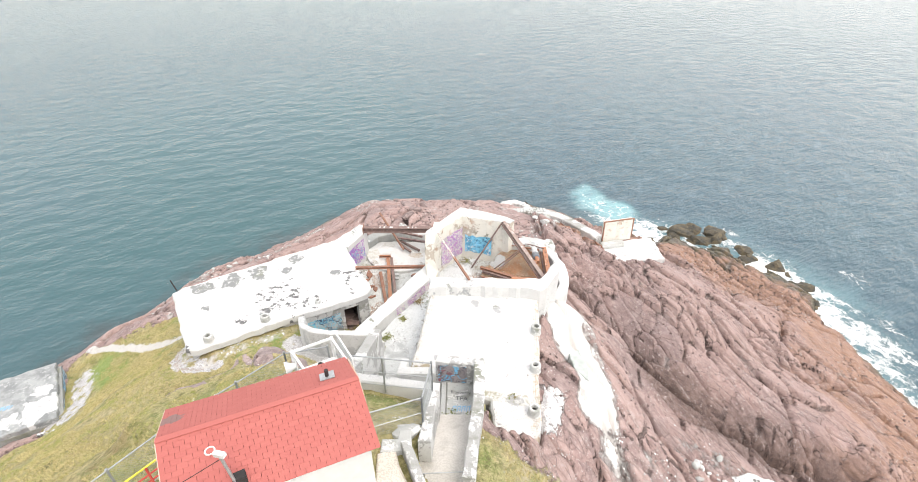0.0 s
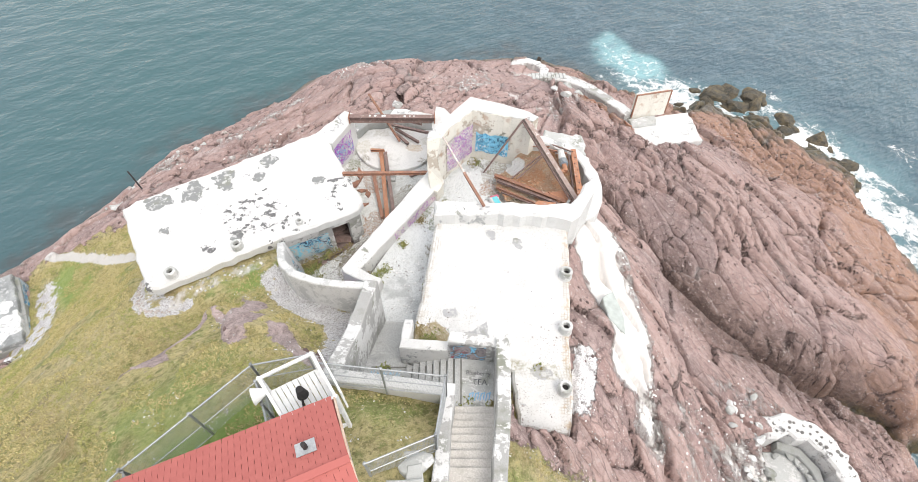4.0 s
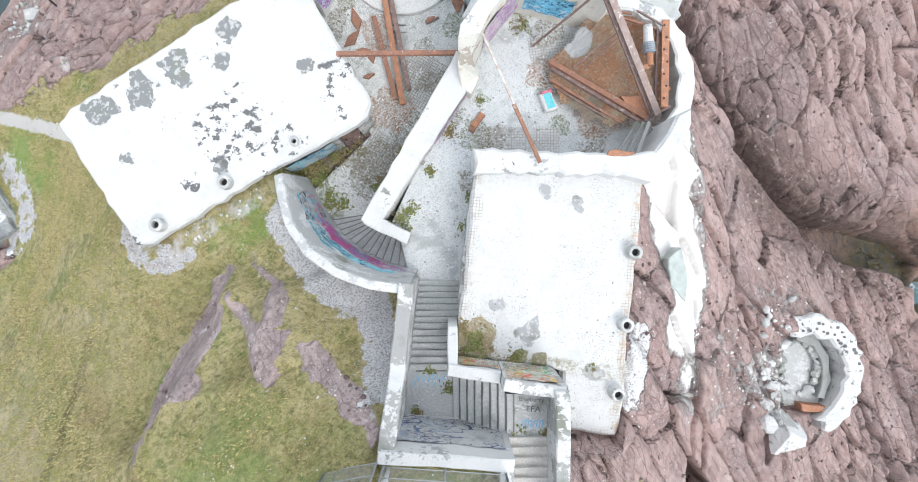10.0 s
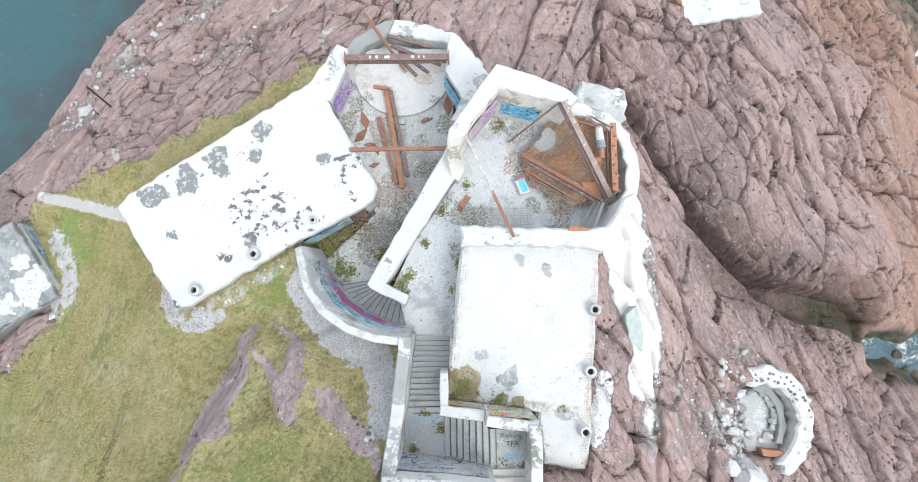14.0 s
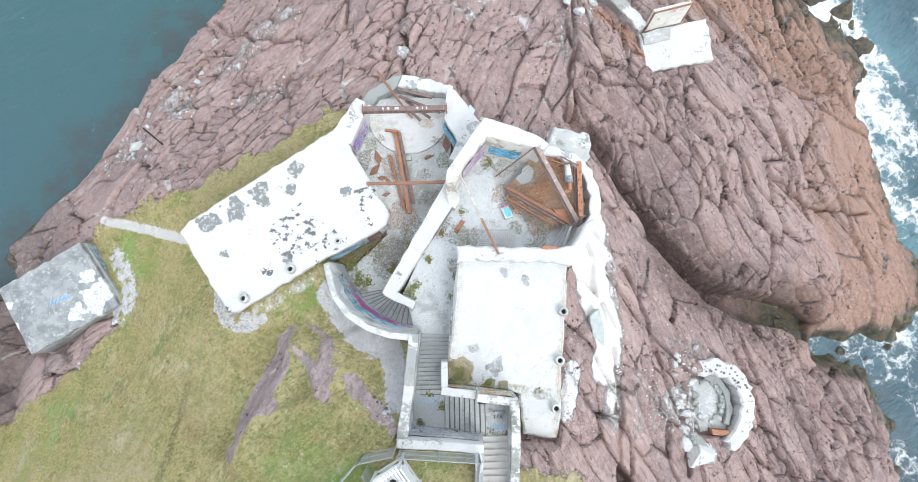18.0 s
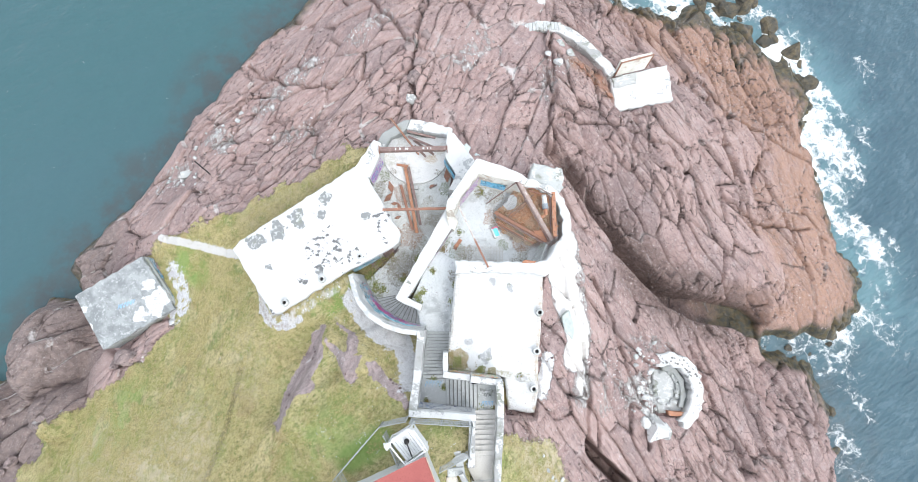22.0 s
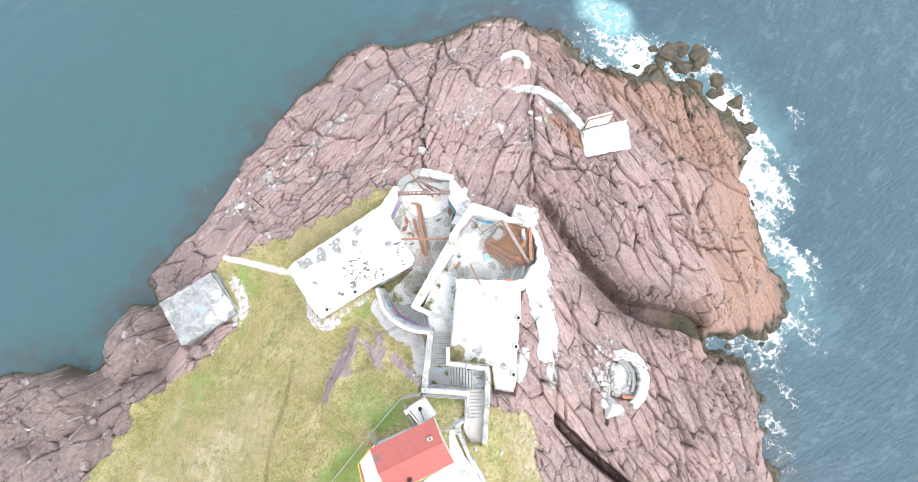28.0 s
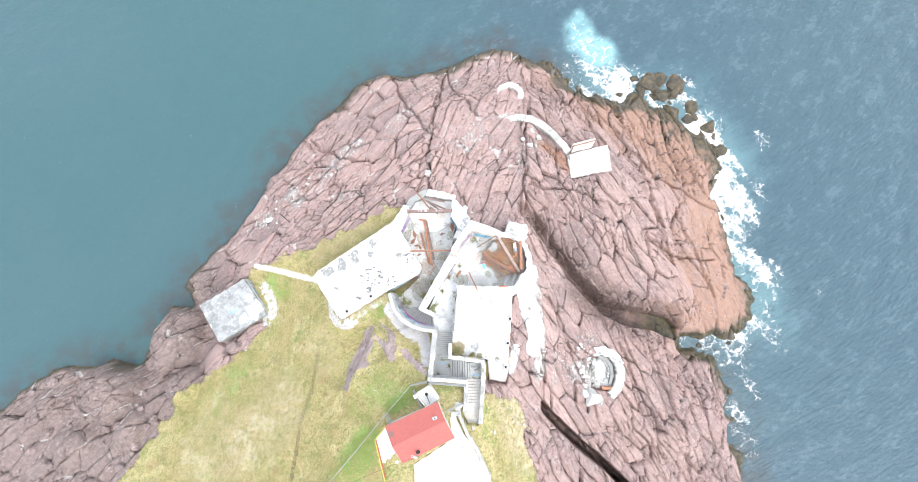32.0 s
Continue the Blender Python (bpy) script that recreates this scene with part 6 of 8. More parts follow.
beam((7.1, 13.9, 16.25), (7.55, 14.1, 16.25), RUST_BRIGHT, "short orange bracket on the wreckage", 0.22, 0.14)
beam((7.6, 11.75, 15.6), (8.8, 12.4, 15.7), RUST_DARK, "dark bar across the gap in the round wall", 0.12, 0.12, bar)
for a, b in (((6.3, 10.2, 15.6), (7.3, 11.7, 15.5)), ((6.55, 10.0, 16.2), (7.45, 11.6, 15.9)), ((6.8, 9.95, 16.8), (7.55, 11.5, 16.3))):
    beam(a, b, CONCRETE, "grey weathered timber leaning at the corner", 0.16, 0.16, bar, "timber", "leaning timbers")
pl = thing("fallen_roof_plate", "crumpled sheet of rusted mesh and steel plate", "scrap metal")
rp = [(3.3, 14.9), (5.2, 16.9), (6.8, 17.0), (8.4, 16.2), (8.7, 12.4), (7.6, 11.9), (6.1, 11.5), (5.0, 12.0), (3.8, 12.9), (3.3, 14.0)]


def crumple(x, y):
    return 14.62 + 0.18 * (x - 3.3) + 0.10 * max(0.0, y - 13.5) + 0.06 * math.sin(x * 2.1 + y) + 0.06 * math.sin(y * 2.7 - x)


plate_m = Mat("rusted_mesh")
pc = plate_m.mix(plate_m.ramp(plate_m.noise(1.6, 8, 0.75), 0.42, 0.60), (0.52, 0.32, 0.21), (0.52, 0.43, 0.31))
pc = plate_m.mix(plate_m.ramp(plate_m.noise(0.8, 5), 0.48, 0.58, 0, 0.8), pc, (0.54, 0.265, 0.14))
pc = plate_m.mix(plate_m.ramp(plate_m.noise(7, 5, 0.75), 0.54, 0.62, 0, 0.8), pc, (0.64, 0.60, 0.48))
pc = plate_m.mix(plate_m.ramp(plate_m.noise(9, 5, 0.75, plate_m.scaled(1, 33)), 0.57, 0.64, 0, 0.8), pc, (0.26, 0.17, 0.11))
pc = plate_m.mix(plate_m.math("MULTIPLY", plate_m.mesh_lines(0.13, 52, 0.012), plate_m.ramp(plate_m.noise(0.9, 4), 0.42, 0.58, 0.0, 0.4)), pc, (0.22, 0.15, 0.11))
pc = plate_m.mix(plate_m.ramp(plate_m.noise(16, 4, 0.8), 0.60, 0.66, 0, 0.8), pc, (0.70, 0.67, 0.62))
pc = plate_m.mix(plate_m.blob(4.55, 15.7, 0.75, 0.3), pc, plate_m.mix(plate_m.noise(20, 2), (0.60, 0.61, 0.61), (0.76, 0.77, 0.77)))
pc = plate_m.mix(plate_m.math("MULTIPLY", plate_m.blob(5.0, 12.3, 0.8, 0.6), 0.7), pc, (0.40, 0.37, 0.31))
PLATE = plate_m.done(pc, 0.9, plate_m.bump(plate_m.noise(9, 5), 1.0, 0.06))
bm = bmesh.new()
cell = 0.11
inside = [(3.0 + cell * i, 11.25 + cell * j) for i in range(55) for j in range(56)]
ixs, iys = np.array([p[0] for p in inside]), np.array([p[1] for p in inside])
keep = edge_far(ixs, iys, rp) + 0.55 * (fbm(ixs * 1.6, iys * 1.6, 4, 311) - 0.5)
rng = random.Random(5)
vs = {}
for (x, y), d in zip(inside, keep):
    if d > 0:
        quad = []
        for ax, ay in ((0, 0), (1, 0), (1, 1), (0, 1)):
            key = (round(x / cell) + ax, round(y / cell) + ay)
            if key not in vs:
                vs[key] = bm.verts.new((x + ax * cell, y + ay * cell, crumple(x + ax * cell, y + ay * cell) + rng.uniform(-0.025, 0.025)))
            quad.append(vs[key])
        bm.faces.new(quad)
r = bmesh.ops.solidify(bm, geom=bm.faces[:], thickness=0.04)
part("sheet", bm, PLATE, pl)
part("plate", slab([(6.5, 12.9), (7.9, 13.0), (8.0, 12.1), (7.1, 12.0)], 15.45, 15.62, 0.03, 0.02, 0.4), RUST_BRIGHT, pl)
cyl = thing("machine_part", "white and blue-grey cylindrical machine part among the wreckage", "machine part")
part("drum", tube((7.55, 16.0, 16.25), (7.6, 15.2, 16.2), 0.2, 14, 0.24), PAINT_WORN, cyl)
part("band", tube((7.6, 15.2, 16.2), (7.65, 14.75, 16.18), 0.27, 14), plain("blue_grey_paint", (0.20, 0.26, 0.33), (0.34, 0.38, 0.42), 5), cyl)
part("flange", tube((7.65, 14.75, 16.18), (7.68, 14.2, 16.1), 0.15, 14, 0.18), RUST_BRIGHT, cyl)
for k in range(4):
    part("fin", tube((7.6 + 0.012 * k, 15.14 - 0.1 * k, 16.2), (7.602 + 0.012 * k, 15.1 - 0.1 * k, 16.2), 0.3, 14), GALV, cyl)
for i, (a, b) in enumerate((((3.6, 13.5, 14.85), (6.0, 11.95, 15.15)), ((5.6, 16.9, 15.8), (6.9, 16.6, 16.05)), ((7.0, 16.8, 16.1), (8.3, 16.0, 16.2)))):
    beam(a, b, (RUST_DARK, RUST, RUST_DARK)[i], "bent rusty rail among the wreckage", 0.07, 0.08, bar, "steel_rail", "bent rails")
st1 = thing("painted_stone", "small concrete block sprayed blue and pink", "concrete block")
part("block", slab([(2.8, 13.3), (3.4, 13.58), (3.75, 12.64), (3.13, 12.44)], FLOOR_UP, FLOOR_UP + 0.38, 0.04, 0.05, 0.3), PAINT, st1)
part("blue_band", slab([(2.98, 13.3), (3.32, 13.45), (3.62, 12.72), (3.27, 12.58)], FLOOR_UP + 0.3, FLOOR_UP + 0.395, 0.02, 0.01, 0.2), plain("turquoise_paint", (0.10, 0.50, 0.58), (0.2, 0.58, 0.62), 5), st1, "turquoise sprayed band")
part("pink_band", slab([(2.86, 13.42), (3.4, 13.6), (3.48, 13.38), (3.3, 13.42), (3.0, 13.3)], FLOOR_UP + 0.3, FLOOR_UP + 0.39, 0.02, 0.01, 0.2), plain("pink_paint", (0.55, 0.12, 0.2), (0.6, 0.25, 0.3), 5), st1, "pink sprayed band")
sc = thing("rusty_bracket", "orange rusted bracket lying on the platform floor", "scrap metal")
part("plate", slab([(-0.6, 11.9), (-0.35, 11.7), (0.15, 12.35), (-0.1, 12.55)], FLOOR_UP, FLOOR_UP + 0.18, 0.03, 0.03, 0.3), RUST_BRIGHT, sc)
part("lug", bar((-0.6, 11.7, 14.2), (-0.4, 11.6, 14.3), 0.25, 0.2), RUST, sc)
fallen = thing("fallen_pole", "steel pole, white above and rusty below, laid from wall to parapet", "pole")
part("upper_length", tube((-0.2, 14.75, 18.42), (1.1, 11.85, 18.26), 0.06), plain("pole_white", (0.7, 0.68, 0.65), (0.4, 0.3, 0.25), 3), fallen)
part("lower_length", bar((1.1, 11.85, 18.26), (2.22, 9.4, 18.12), 0.15, 0.12), RUST, fallen)


def grille(x0, x1, y0, y1, z, turn, step, material, name="rebar_mesh"):
    """Loose reinforcing mesh lying on the floor."""
    ob = thing(name, "rusty reinforcing mesh showing through the floor", "rebar mesh", "floor mesh")
    c = Matrix.Translation(((x0 + x1) / 2, (y0 + y1) / 2, z)) @ pose(0, 0, 0, 0, 0, turn)
    w, d = (x1 - x0) / 2, (y1 - y0) / 2
    for half, reach, turn_ in ((w, d, 0), (d, w, 1)):
        k = -half
        while k <= half:
            a, b = ((k, -reach, 0), (k, reach, 0)) if not turn_ else ((-reach, k, 0), (reach, k, 0))
            part("rod", bar(c @ Vector(a), c @ Vector(b), 0.018, 0.02), material, ob)
            k += step
    return ob


WIRE = plain("rusty_wire", (0.30, 0.255, 0.20), (0.21, 0.18, 0.14), 3, 0.9)
WIRE_PALE = plain("limed_wire", (0.44, 0.41, 0.36), (0.33, 0.29, 0.24), 3, 0.9)
grille(-0.5, 3.85, 10.15, 11.8, FLOOR_UP + 0.006, -1, 0.14, WIRE_PALE)
grille(2.4, 4.9, 15.0, 16.4, FLOOR_UP + 0.006, 8, 0.14, WIRE_PALE)
grille(-4.4, -1.9, 13.6, 16.4, FLOOR_LOW + 0.012, -30, 0.16, WIRE)
grille(-6.6, -4.4, 9.2, 12.0, FLOOR_LOW + 0.012, -30, 0.16, WIRE)

# ---- red-roofed house ----
NW, NE, SE, SW = (-9.0, -6.65), (-2.85, -4.0), (-1.05, -7.95), (-7.0, -10.65)
EAVE, RIDGE = 24.65, 25.75
house = thing("house", "small white house with a faded red shingle roof", "house")


def inset(p, k=0.12):
    cx, cy = -4.97, -7.3
    return (p[0] + (cx - p[0]) * k, p[1] + (cy - p[1]) * k)


q = [inset(p, 0.07) for p in (NW, NE, SE, SW)]
part("wall", slab(q, 19.8, EAVE - 0.05, 0, 0.02, 3), HOUSE_WHITE, house)
ra, rb_ = ((NW[0] + SW[0]) / 2, (NW[1] + SW[1]) / 2), ((NE[0] + SE[0]) / 2, (NE[1] + SE[1]) / 2)
for a, b, c in ((q[0], q[3], inset(ra, 0.07)), (q[1], q[2], inset(rb_, 0.07))):
    bm = bmesh.new()
    tri = [bm.verts.new((*a, EAVE - 0.06)), bm.verts.new((*b, EAVE - 0.06)), bm.verts.new((*c, RIDGE - 0.12))]
    f = bm.faces.new(tri)
    bmesh.ops.solidify(bm, geom=[f], thickness=0.12)
    part("gable", bm, HOUSE_WHITE, house)
SHINGLE = Mat("red_shingle")
sc_ = SHINGLE.mix(SHINGLE.chance(), (0.375, 0.108, 0.095), (0.40, 0.119, 0.104))
sc_ = SHINGLE.mix(SHINGLE.ramp(SHINGLE.noise(1.1, 6), 0.5, 0.75, 0, 0.35), sc_, (0.44, 0.138, 0.118))
sc_ = SHINGLE.mix(SHINGLE.blob(-8.3, -7.4, 0.4), sc_, (0.22, 0.13, 0.12))
SHINGLE = SHINGLE.done(sc_, 0.85, SHINGLE.bump(SHINGLE.noise(60, 3), 0.6, 0.01))
# darker red base showing between shingles; the slots' shade is in its colour
SLOT_SHADE = plain("roof_slot_shade", (0.22, 0.065, 0.057), (0.26, 0.08, 0.07), 4, 0.9)
for side, (ea, eb) in (("far", (NW, NE)), ("near", (SW, SE))):
    bm = bmesh.new()
    vs4 = [bm.verts.new((*ea, EAVE)), bm.verts.new((*eb, EAVE)), bm.verts.new((*rb_, RIDGE)), bm.verts.new((*ra, RIDGE))]
    f = bm.faces.new(vs4 if side == "near" else vs4[::-1])
    f.normal_update()
    bmesh.ops.solidify(bm, geom=[f], thickness=0.1)
    slope = part("roof", bm, SLOT_SHADE, house, "faded red shingled slope")
    rows, cols = 14, 20
    down = Vector((*ea, EAVE)) - Vector((*ra, RIDGE))
    wide = Vector((*rb_, RIDGE)) - Vector((*ra, RIDGE))
    nrm = wide.cross(down).normalized()
    nrm = nrm if nrm.z > 0 else -nrm
    w, d = wide.length / cols, down.length / rows
    xa, ya = wide.normalized(), down.normalized()
    made = []
    for span in (w, w / 2):
        me = bpy.data.meshes.new("shingle")
        t = bmesh.new()
        vv = [t.verts.new(xa * (sx_ * (span / 2 - 0.006)) + ya * (sy_ * d / 2) + nrm * (zz + (0.004 if sy_ > 0 else -0.003))) for zz in (0.0, 0.016) for sx_, sy_ in ((-1, -1), (1, -1), (1, 1), (-1, 1))]
        for ids in ((4, 5, 6, 7), (0, 1, 5, 4), (1, 2, 6, 5), (2, 3, 7, 6), (3, 0, 4, 7)):
            t.faces.new([vv[i] for i in ids])
        bmesh.ops.recalc_face_normals(t, faces=t.faces)
        t.to_mesh(me)
        t.free()
        me.materials.append(SHINGLE)
        made.append(me)
    for i in range(rows):
        spots = [(j + 0.5, 0) for j in range(cols)] if i % 2 == 0 else [(0.25, 1)] + [(j + 1.0, 0) for j in range(cols - 1)] + [(cols - 0.25, 1)]
        for s, half in spots:
            ob = new("shingle", made[half])
            ob.parent = slope
            ob.location = Vector((*ra, RIDGE)) + xa * s * w + ya * (i + 0.5) * d + nrm * 0.056
for ea, eb, z0, z1 in ((NW, ra, EAVE, RIDGE), (SW, ra, EAVE, RIDGE), (NE, rb_, EAVE, RIDGE), (SE, rb_, EAVE, RIDGE)):
    part("barge_board", bar((*ea, z0 - 0.03), (*eb, z1 - 0.03), 0.06, 0.16), plain("dull_trim", (0.5, 0.35, 0.25), (0.6, 0.5, 0.42), 3), house)
part("ridge_cap", bar((*ra, RIDGE + 0.06), (*rb_, RIDGE + 0.06), 0.2, 0.05), SHINGLE, house)
vp = part("roof_vent", bar((-3.45, -5.75, 25.52), (-2.95, -5.55, 25.55), 0.35, 0.04), GALV, house, "grey metal flashing plate")
part("vent_stub", tube((-3.2, -5.65, 25.5), (-3.2, -5.65, 25.85), 0.07), DARK, vp)
part("wall_vent", bar((-3.7, -8.95, 23.3), (-3.0, -8.65, 23.3), 0.25, 0.2), GALV, house, "grey metal hood on the wall")
mast = thing("antenna_mast", "leaning roof mast with a white loop camera and a dark box", "antenna")
part("pole", tube((-5.2, -9.55, 24.6), (-5.35, -9.6, 26.6), 0.05), GALV, mast)
part("box", bar((-5.35, -9.5, 25.05), (-5.0, -9.3, 25.05), 0.3, 0.35), DARK, mast)
part("head", bar((-5.5, -9.55, 26.6), (-5.15, -9.65, 26.65), 0.16, 0.14), HOUSE_WHITE, mast)
bm = bmesh.new()
for i in range(10):
    a, b = i * 0.628, (i + 1) * 0.628
    tube((-5.65 + 0.14 * math.cos(a), -9.5 + 0.14 * math.sin(a), 26.65), (-5.65 + 0.14 * math.cos(b), -9.5 + 0.14 * math.sin(b), 26.65), 0.025, 6, None, bm)
part("loop", bm, HOUSE_WHITE, mast)
cable = thing("overhead_cable", "thin dark overhead cable", "cable")
bm = bmesh.new()
pts = [Vector((-5.35, -9.6, 26.4)).lerp(Vector((-13.5, -13, 24.5)), i / 10) - Vector((0, 0, 0.6 * math.sin(math.pi * i / 10))) for i in range(11)]
for a, b in zip(pts, pts[1:]):
    tube(a, b, 0.012, 5, None, bm)
part("wire", bm, DARK, cable)

SANDY = floor_material("sandy_concrete", (0.64, 0.59, 0.52), (0.50, 0.455, 0.40), 0.2)
deck = thing("deck", "white deck beside the house with red and yellow rails", "deck")
part("platform", slab([(-10.5, -8.55), (-9.1, -6.9), (-6.9, -11.1), (-6.2, -15), (-8.6, -15.4)], 19.6, 21.75, 0.01), plain("white_deck", (0.74, 0.73, 0.72), (0.66, 0.65, 0.63), 2), deck)
YELLOW, RED = plain("yellow_paint", (0.75, 0.66, 0.08), (0.62, 0.55, 0.08), 4), plain("red_paint", (0.60, 0.07, 0.05), (0.5, 0.09, 0.07), 4)
rail_pts = [(-9.25, -6.85), (-10.5, -8.5), (-8.7, -15.3)]
for a, b in zip(rail_pts, rail_pts[1:]):
    part("top_rail", bar((*a, 22.75), (*b, 22.75), 0.055, 0.055), YELLOW, deck, "yellow top rail")
    part("mid_rail", bar((*a, 22.3), (*b, 22.3), 0.04, 0.06), RED, deck, "red middle rail")
    part("kick_rail", bar((*a, 21.95), (*b, 21.95), 0.04, 0.06), RED, deck, "red lower rail")
    n = max(2, int((Vector(b) - Vector(a)).length / 1.4))
    for i in range(n + 1):
        p = Vector(a).lerp(Vector(b), i / n)
        part("post", bar((p.x, p.y, 21.7), (p.x, p.y, 22.75), 0.06, 0.06), RED, deck)
tagged(part("pavement", slab([(-6.1, -11.6), (-2.2, -9.2), (-1.5, -8.0), (-1.6, -6.2), (-0.9, -6.0), (-0.3, -7.4), (0.6, -8.8), (1.5, -10.2), (3.2, -13), (2.6, -17), (-6, -17)], 20.2, 21.62, 0.1, 0.08), SANDY), "pale sandy concrete apron in front of the house", "pavement", kind="structure")
lowwall = thing("low_wall", "low pale concrete wall beside the house apron", "wall")
part("wall", slab(band([(-0.5, -5.9), (0.5, -8.2), (1.7, -10.1), (3.0, -13)], 0.35), 20.2, 22.05, 0.05), PAINT_WORN, lowwall)
stepw = thing("side_steps", "pale concrete steps at the corner of the house", "stairs")
for i, (x, y, w, d, z) in enumerate(((-0.95, -4.95, 1.1, 0.7, 21.2), (-0.55, -5.5, 0.6, 0.8, 21.5), (-0.85, -5.9, 1.3, 0.6, 21.66))):
    part("step", slab([(x - w / 2, y - d / 2), (x + w / 2, y - d / 2 + 0.15), (x + w / 2 - 0.1, y + d / 2 + 0.1), (x - w / 2, y + d / 2)], 20.0, z, 0.03, 0.05, 0.4, i), CONCRETE_PALE, stepw)
mh = thing("manhole", "round worn concrete cover set in the apron", "manhole", at=(0.1, -9.6, 21.62))
part("rim", lathe([(0.55, -0.05), (0.55, 0.06), (0.42, 0.07), (0.4, 0.03), (0.001, 0.03)], 24), CONCRETE_PALE, mh)
for x, y, r in ((-0.6, -5.1, 0.75), (0.6, -6.9, 0.3), (1.2, -7.6, 0.35)):
    rk = thing("boulder", "pale rounded boulder in the grass", "boulder", "boulders by the house")
    part("stone", stone((r, r * 0.6, 0.3), int(r * 100), (x, y, ground_z(x, y) + 0.08)), CONCRETE_PALE, rk)

# ---- chain-link fence and the signal platform ----
def fence(points, label, high=2.1, step=2.6):
    ob = thing("chain_link_fence", label, "fence", "chain-link fences")
    wires = bmesh.new()
    for (ax, ay, az), (bx, by, bz) in zip(points, points[1:]):
        a, b = Vector((ax, ay, az)), Vector((bx, by, bz))
        n = max(1, round((b - a).length / step))
        for i in range(n + 1):
            p = a.lerp(b, i / n)
            po = part("post", tube(p - Vector((0, 0, 0.4)), p + Vector((0, 0, high + 0.05)), 0.045, 8), GALV, ob)
            part("cap", lathe([(0.06, 0), (0.055, 0.05), (0.001, 0.08)], 8, tuple(p + Vector((0, 0, high + 0.05)))), GALV, po)
        up_ = Vector((0, 0, 1))
        part("top_rail", tube(a + up_ * high, b + up_ * high, 0.032, 8), GALV, ob)
        part("mid_rail", tube(a + up_ * high * 0.5, b + up_ * high * 0.5, 0.02, 6), GALV, ob)
        part("bottom_rail", tube(a + up_ * 0.1, b + up_ * 0.1, 0.02, 6), GALV, ob)
        ln = (b - a).length
        d = (b - a) / ln
        k, gap = -high, 0.11
        while k < ln:
            for s in (1, -1):
                u0, v0, u1, v1 = (k, 0.0, k + high, high) if s > 0 else (k, high, k + high, 0.0)
                if u0 < 0:
                    v0, u0 = v0 + s * (0 - u0), 0.0
                if u1 > ln:
                    v1, u1 = v1 - s * (u1 - ln), ln
                p0, p1 = a + d * u0 + up_ * (v0 + 0.06), a + d * u1 + up_ * (v1 + 0.06)
                side = Vector((-d.y, d.x, 0)) * 0.004
                t = up_ * 0.006
                va = [wires.verts.new(p0 + side), wires.verts.new(p0 - side), wires.verts.new(p0 + t)]
                vb = [wires.verts.new(p1 + side), wires.verts.new(p1 - side), wires.verts.new(p1 + t)]
                for i in range(3):
                    wires.faces.new((va[i], va[(i + 1) % 3], vb[(i + 1) % 3], vb[i]))
            k += gap
    w = part("wire_mesh", wires, GALV, ob)
    tagged(w, kind="stuff")
    return ob


fence([(-17.5, -15, 20.2), (-13, -10, 20.3), (-9.35, -5.7, 20.9), (-6.25, -2.3, 20.9), (-4.35, -1.95, 21.0)], "galvanised chain-link fence along the grass slope", 2.2)
fence([(-4.1, -2.1, 21.0), (0.4, -2.5, 20.9)], "chain-link fence on top of the stairway wall", 1.9)
fence([(0.4, -2.5, 20.9), (0.12, -4.5, 21.0), (-2.0, -5.45, 21.2)], "chain-link fence between stairway and house", 1.9)
fence([(-5.95, -2.9, 20.9), (-5.5, -3.7, 21.0), (-4.9, -4.9, 21.2)], "short chain-link fence at the signal platform", 2.2)
fence([(-9.35, -5.7, 20.9), (-8.7, -6.6, 21.2)], "short chain-link return at the house corner", 2.0)
gate_rail = thing("handrail", "thin grey handrail across the head of the stairway", "handrail")
part("rail", tube((0.3, -6.7, 21.0), (2.0, -6.6, 21.0), 0.025, 8), GALV, gate_rail)
part("post", tube((0.3, -6.7, 20.0), (0.3, -6.7, 21.0), 0.03, 8), GALV, gate_rail)
part("post", tube((1.95, -6.6, 20.0), (1.95, -6.6, 21.0), 0.03, 8), GALV, gate_rail)

sig = thing("signal_platform", "white steel signal platform with lattice sides and a horn", "signal platform")
WHITE_STEEL = plain("white_steel", (0.78, 0.78, 0.77), (0.66, 0.67, 0.67), 4, 0.5)
C4 = [(-5.45, -3.2), (-3.95, -2.35), (-2.95, -3.75), (-4.3, -4.6)]
for i, (x, y) in enumerate(C4):
    part("post", bar((x, y, 20.6), (x, y, 24.2), 0.12, 0.12), WHITE_STEEL, sig)
    nx_, ny_ = C4[(i + 1) % 4]
    for z in (21.6, 22.9, 24.15):
        part("rail", bar((x, y, z), (nx_, ny_, z), 0.09, 0.09), WHITE_STEEL, sig)
    part("brace", bar((x, y, 21.6), (nx_, ny_, 22.9), 0.06, 0.06), WHITE_STEEL, sig)
    part("brace", bar((nx_, ny_, 21.6), (x, y, 22.9), 0.06, 0.06), WHITE_STEEL, sig)
A4, B4, C_, D4 = (Vector((*p, 22.95)) for p in C4)
for i in range(9):
    f0, f1 = i / 9 + 0.006, (i + 1) / 9 - 0.006
    a, b, c, d = A4.lerp(B4, f0), A4.lerp(B4, f1), D4.lerp(C_, f1), D4.lerp(C_, f0)
    part("deck_plank", slab([tuple(p.xy) for p in (a, b, c, d)], 22.95, 23.03, 0, 0.01, 3), WHITE_STEEL, sig)
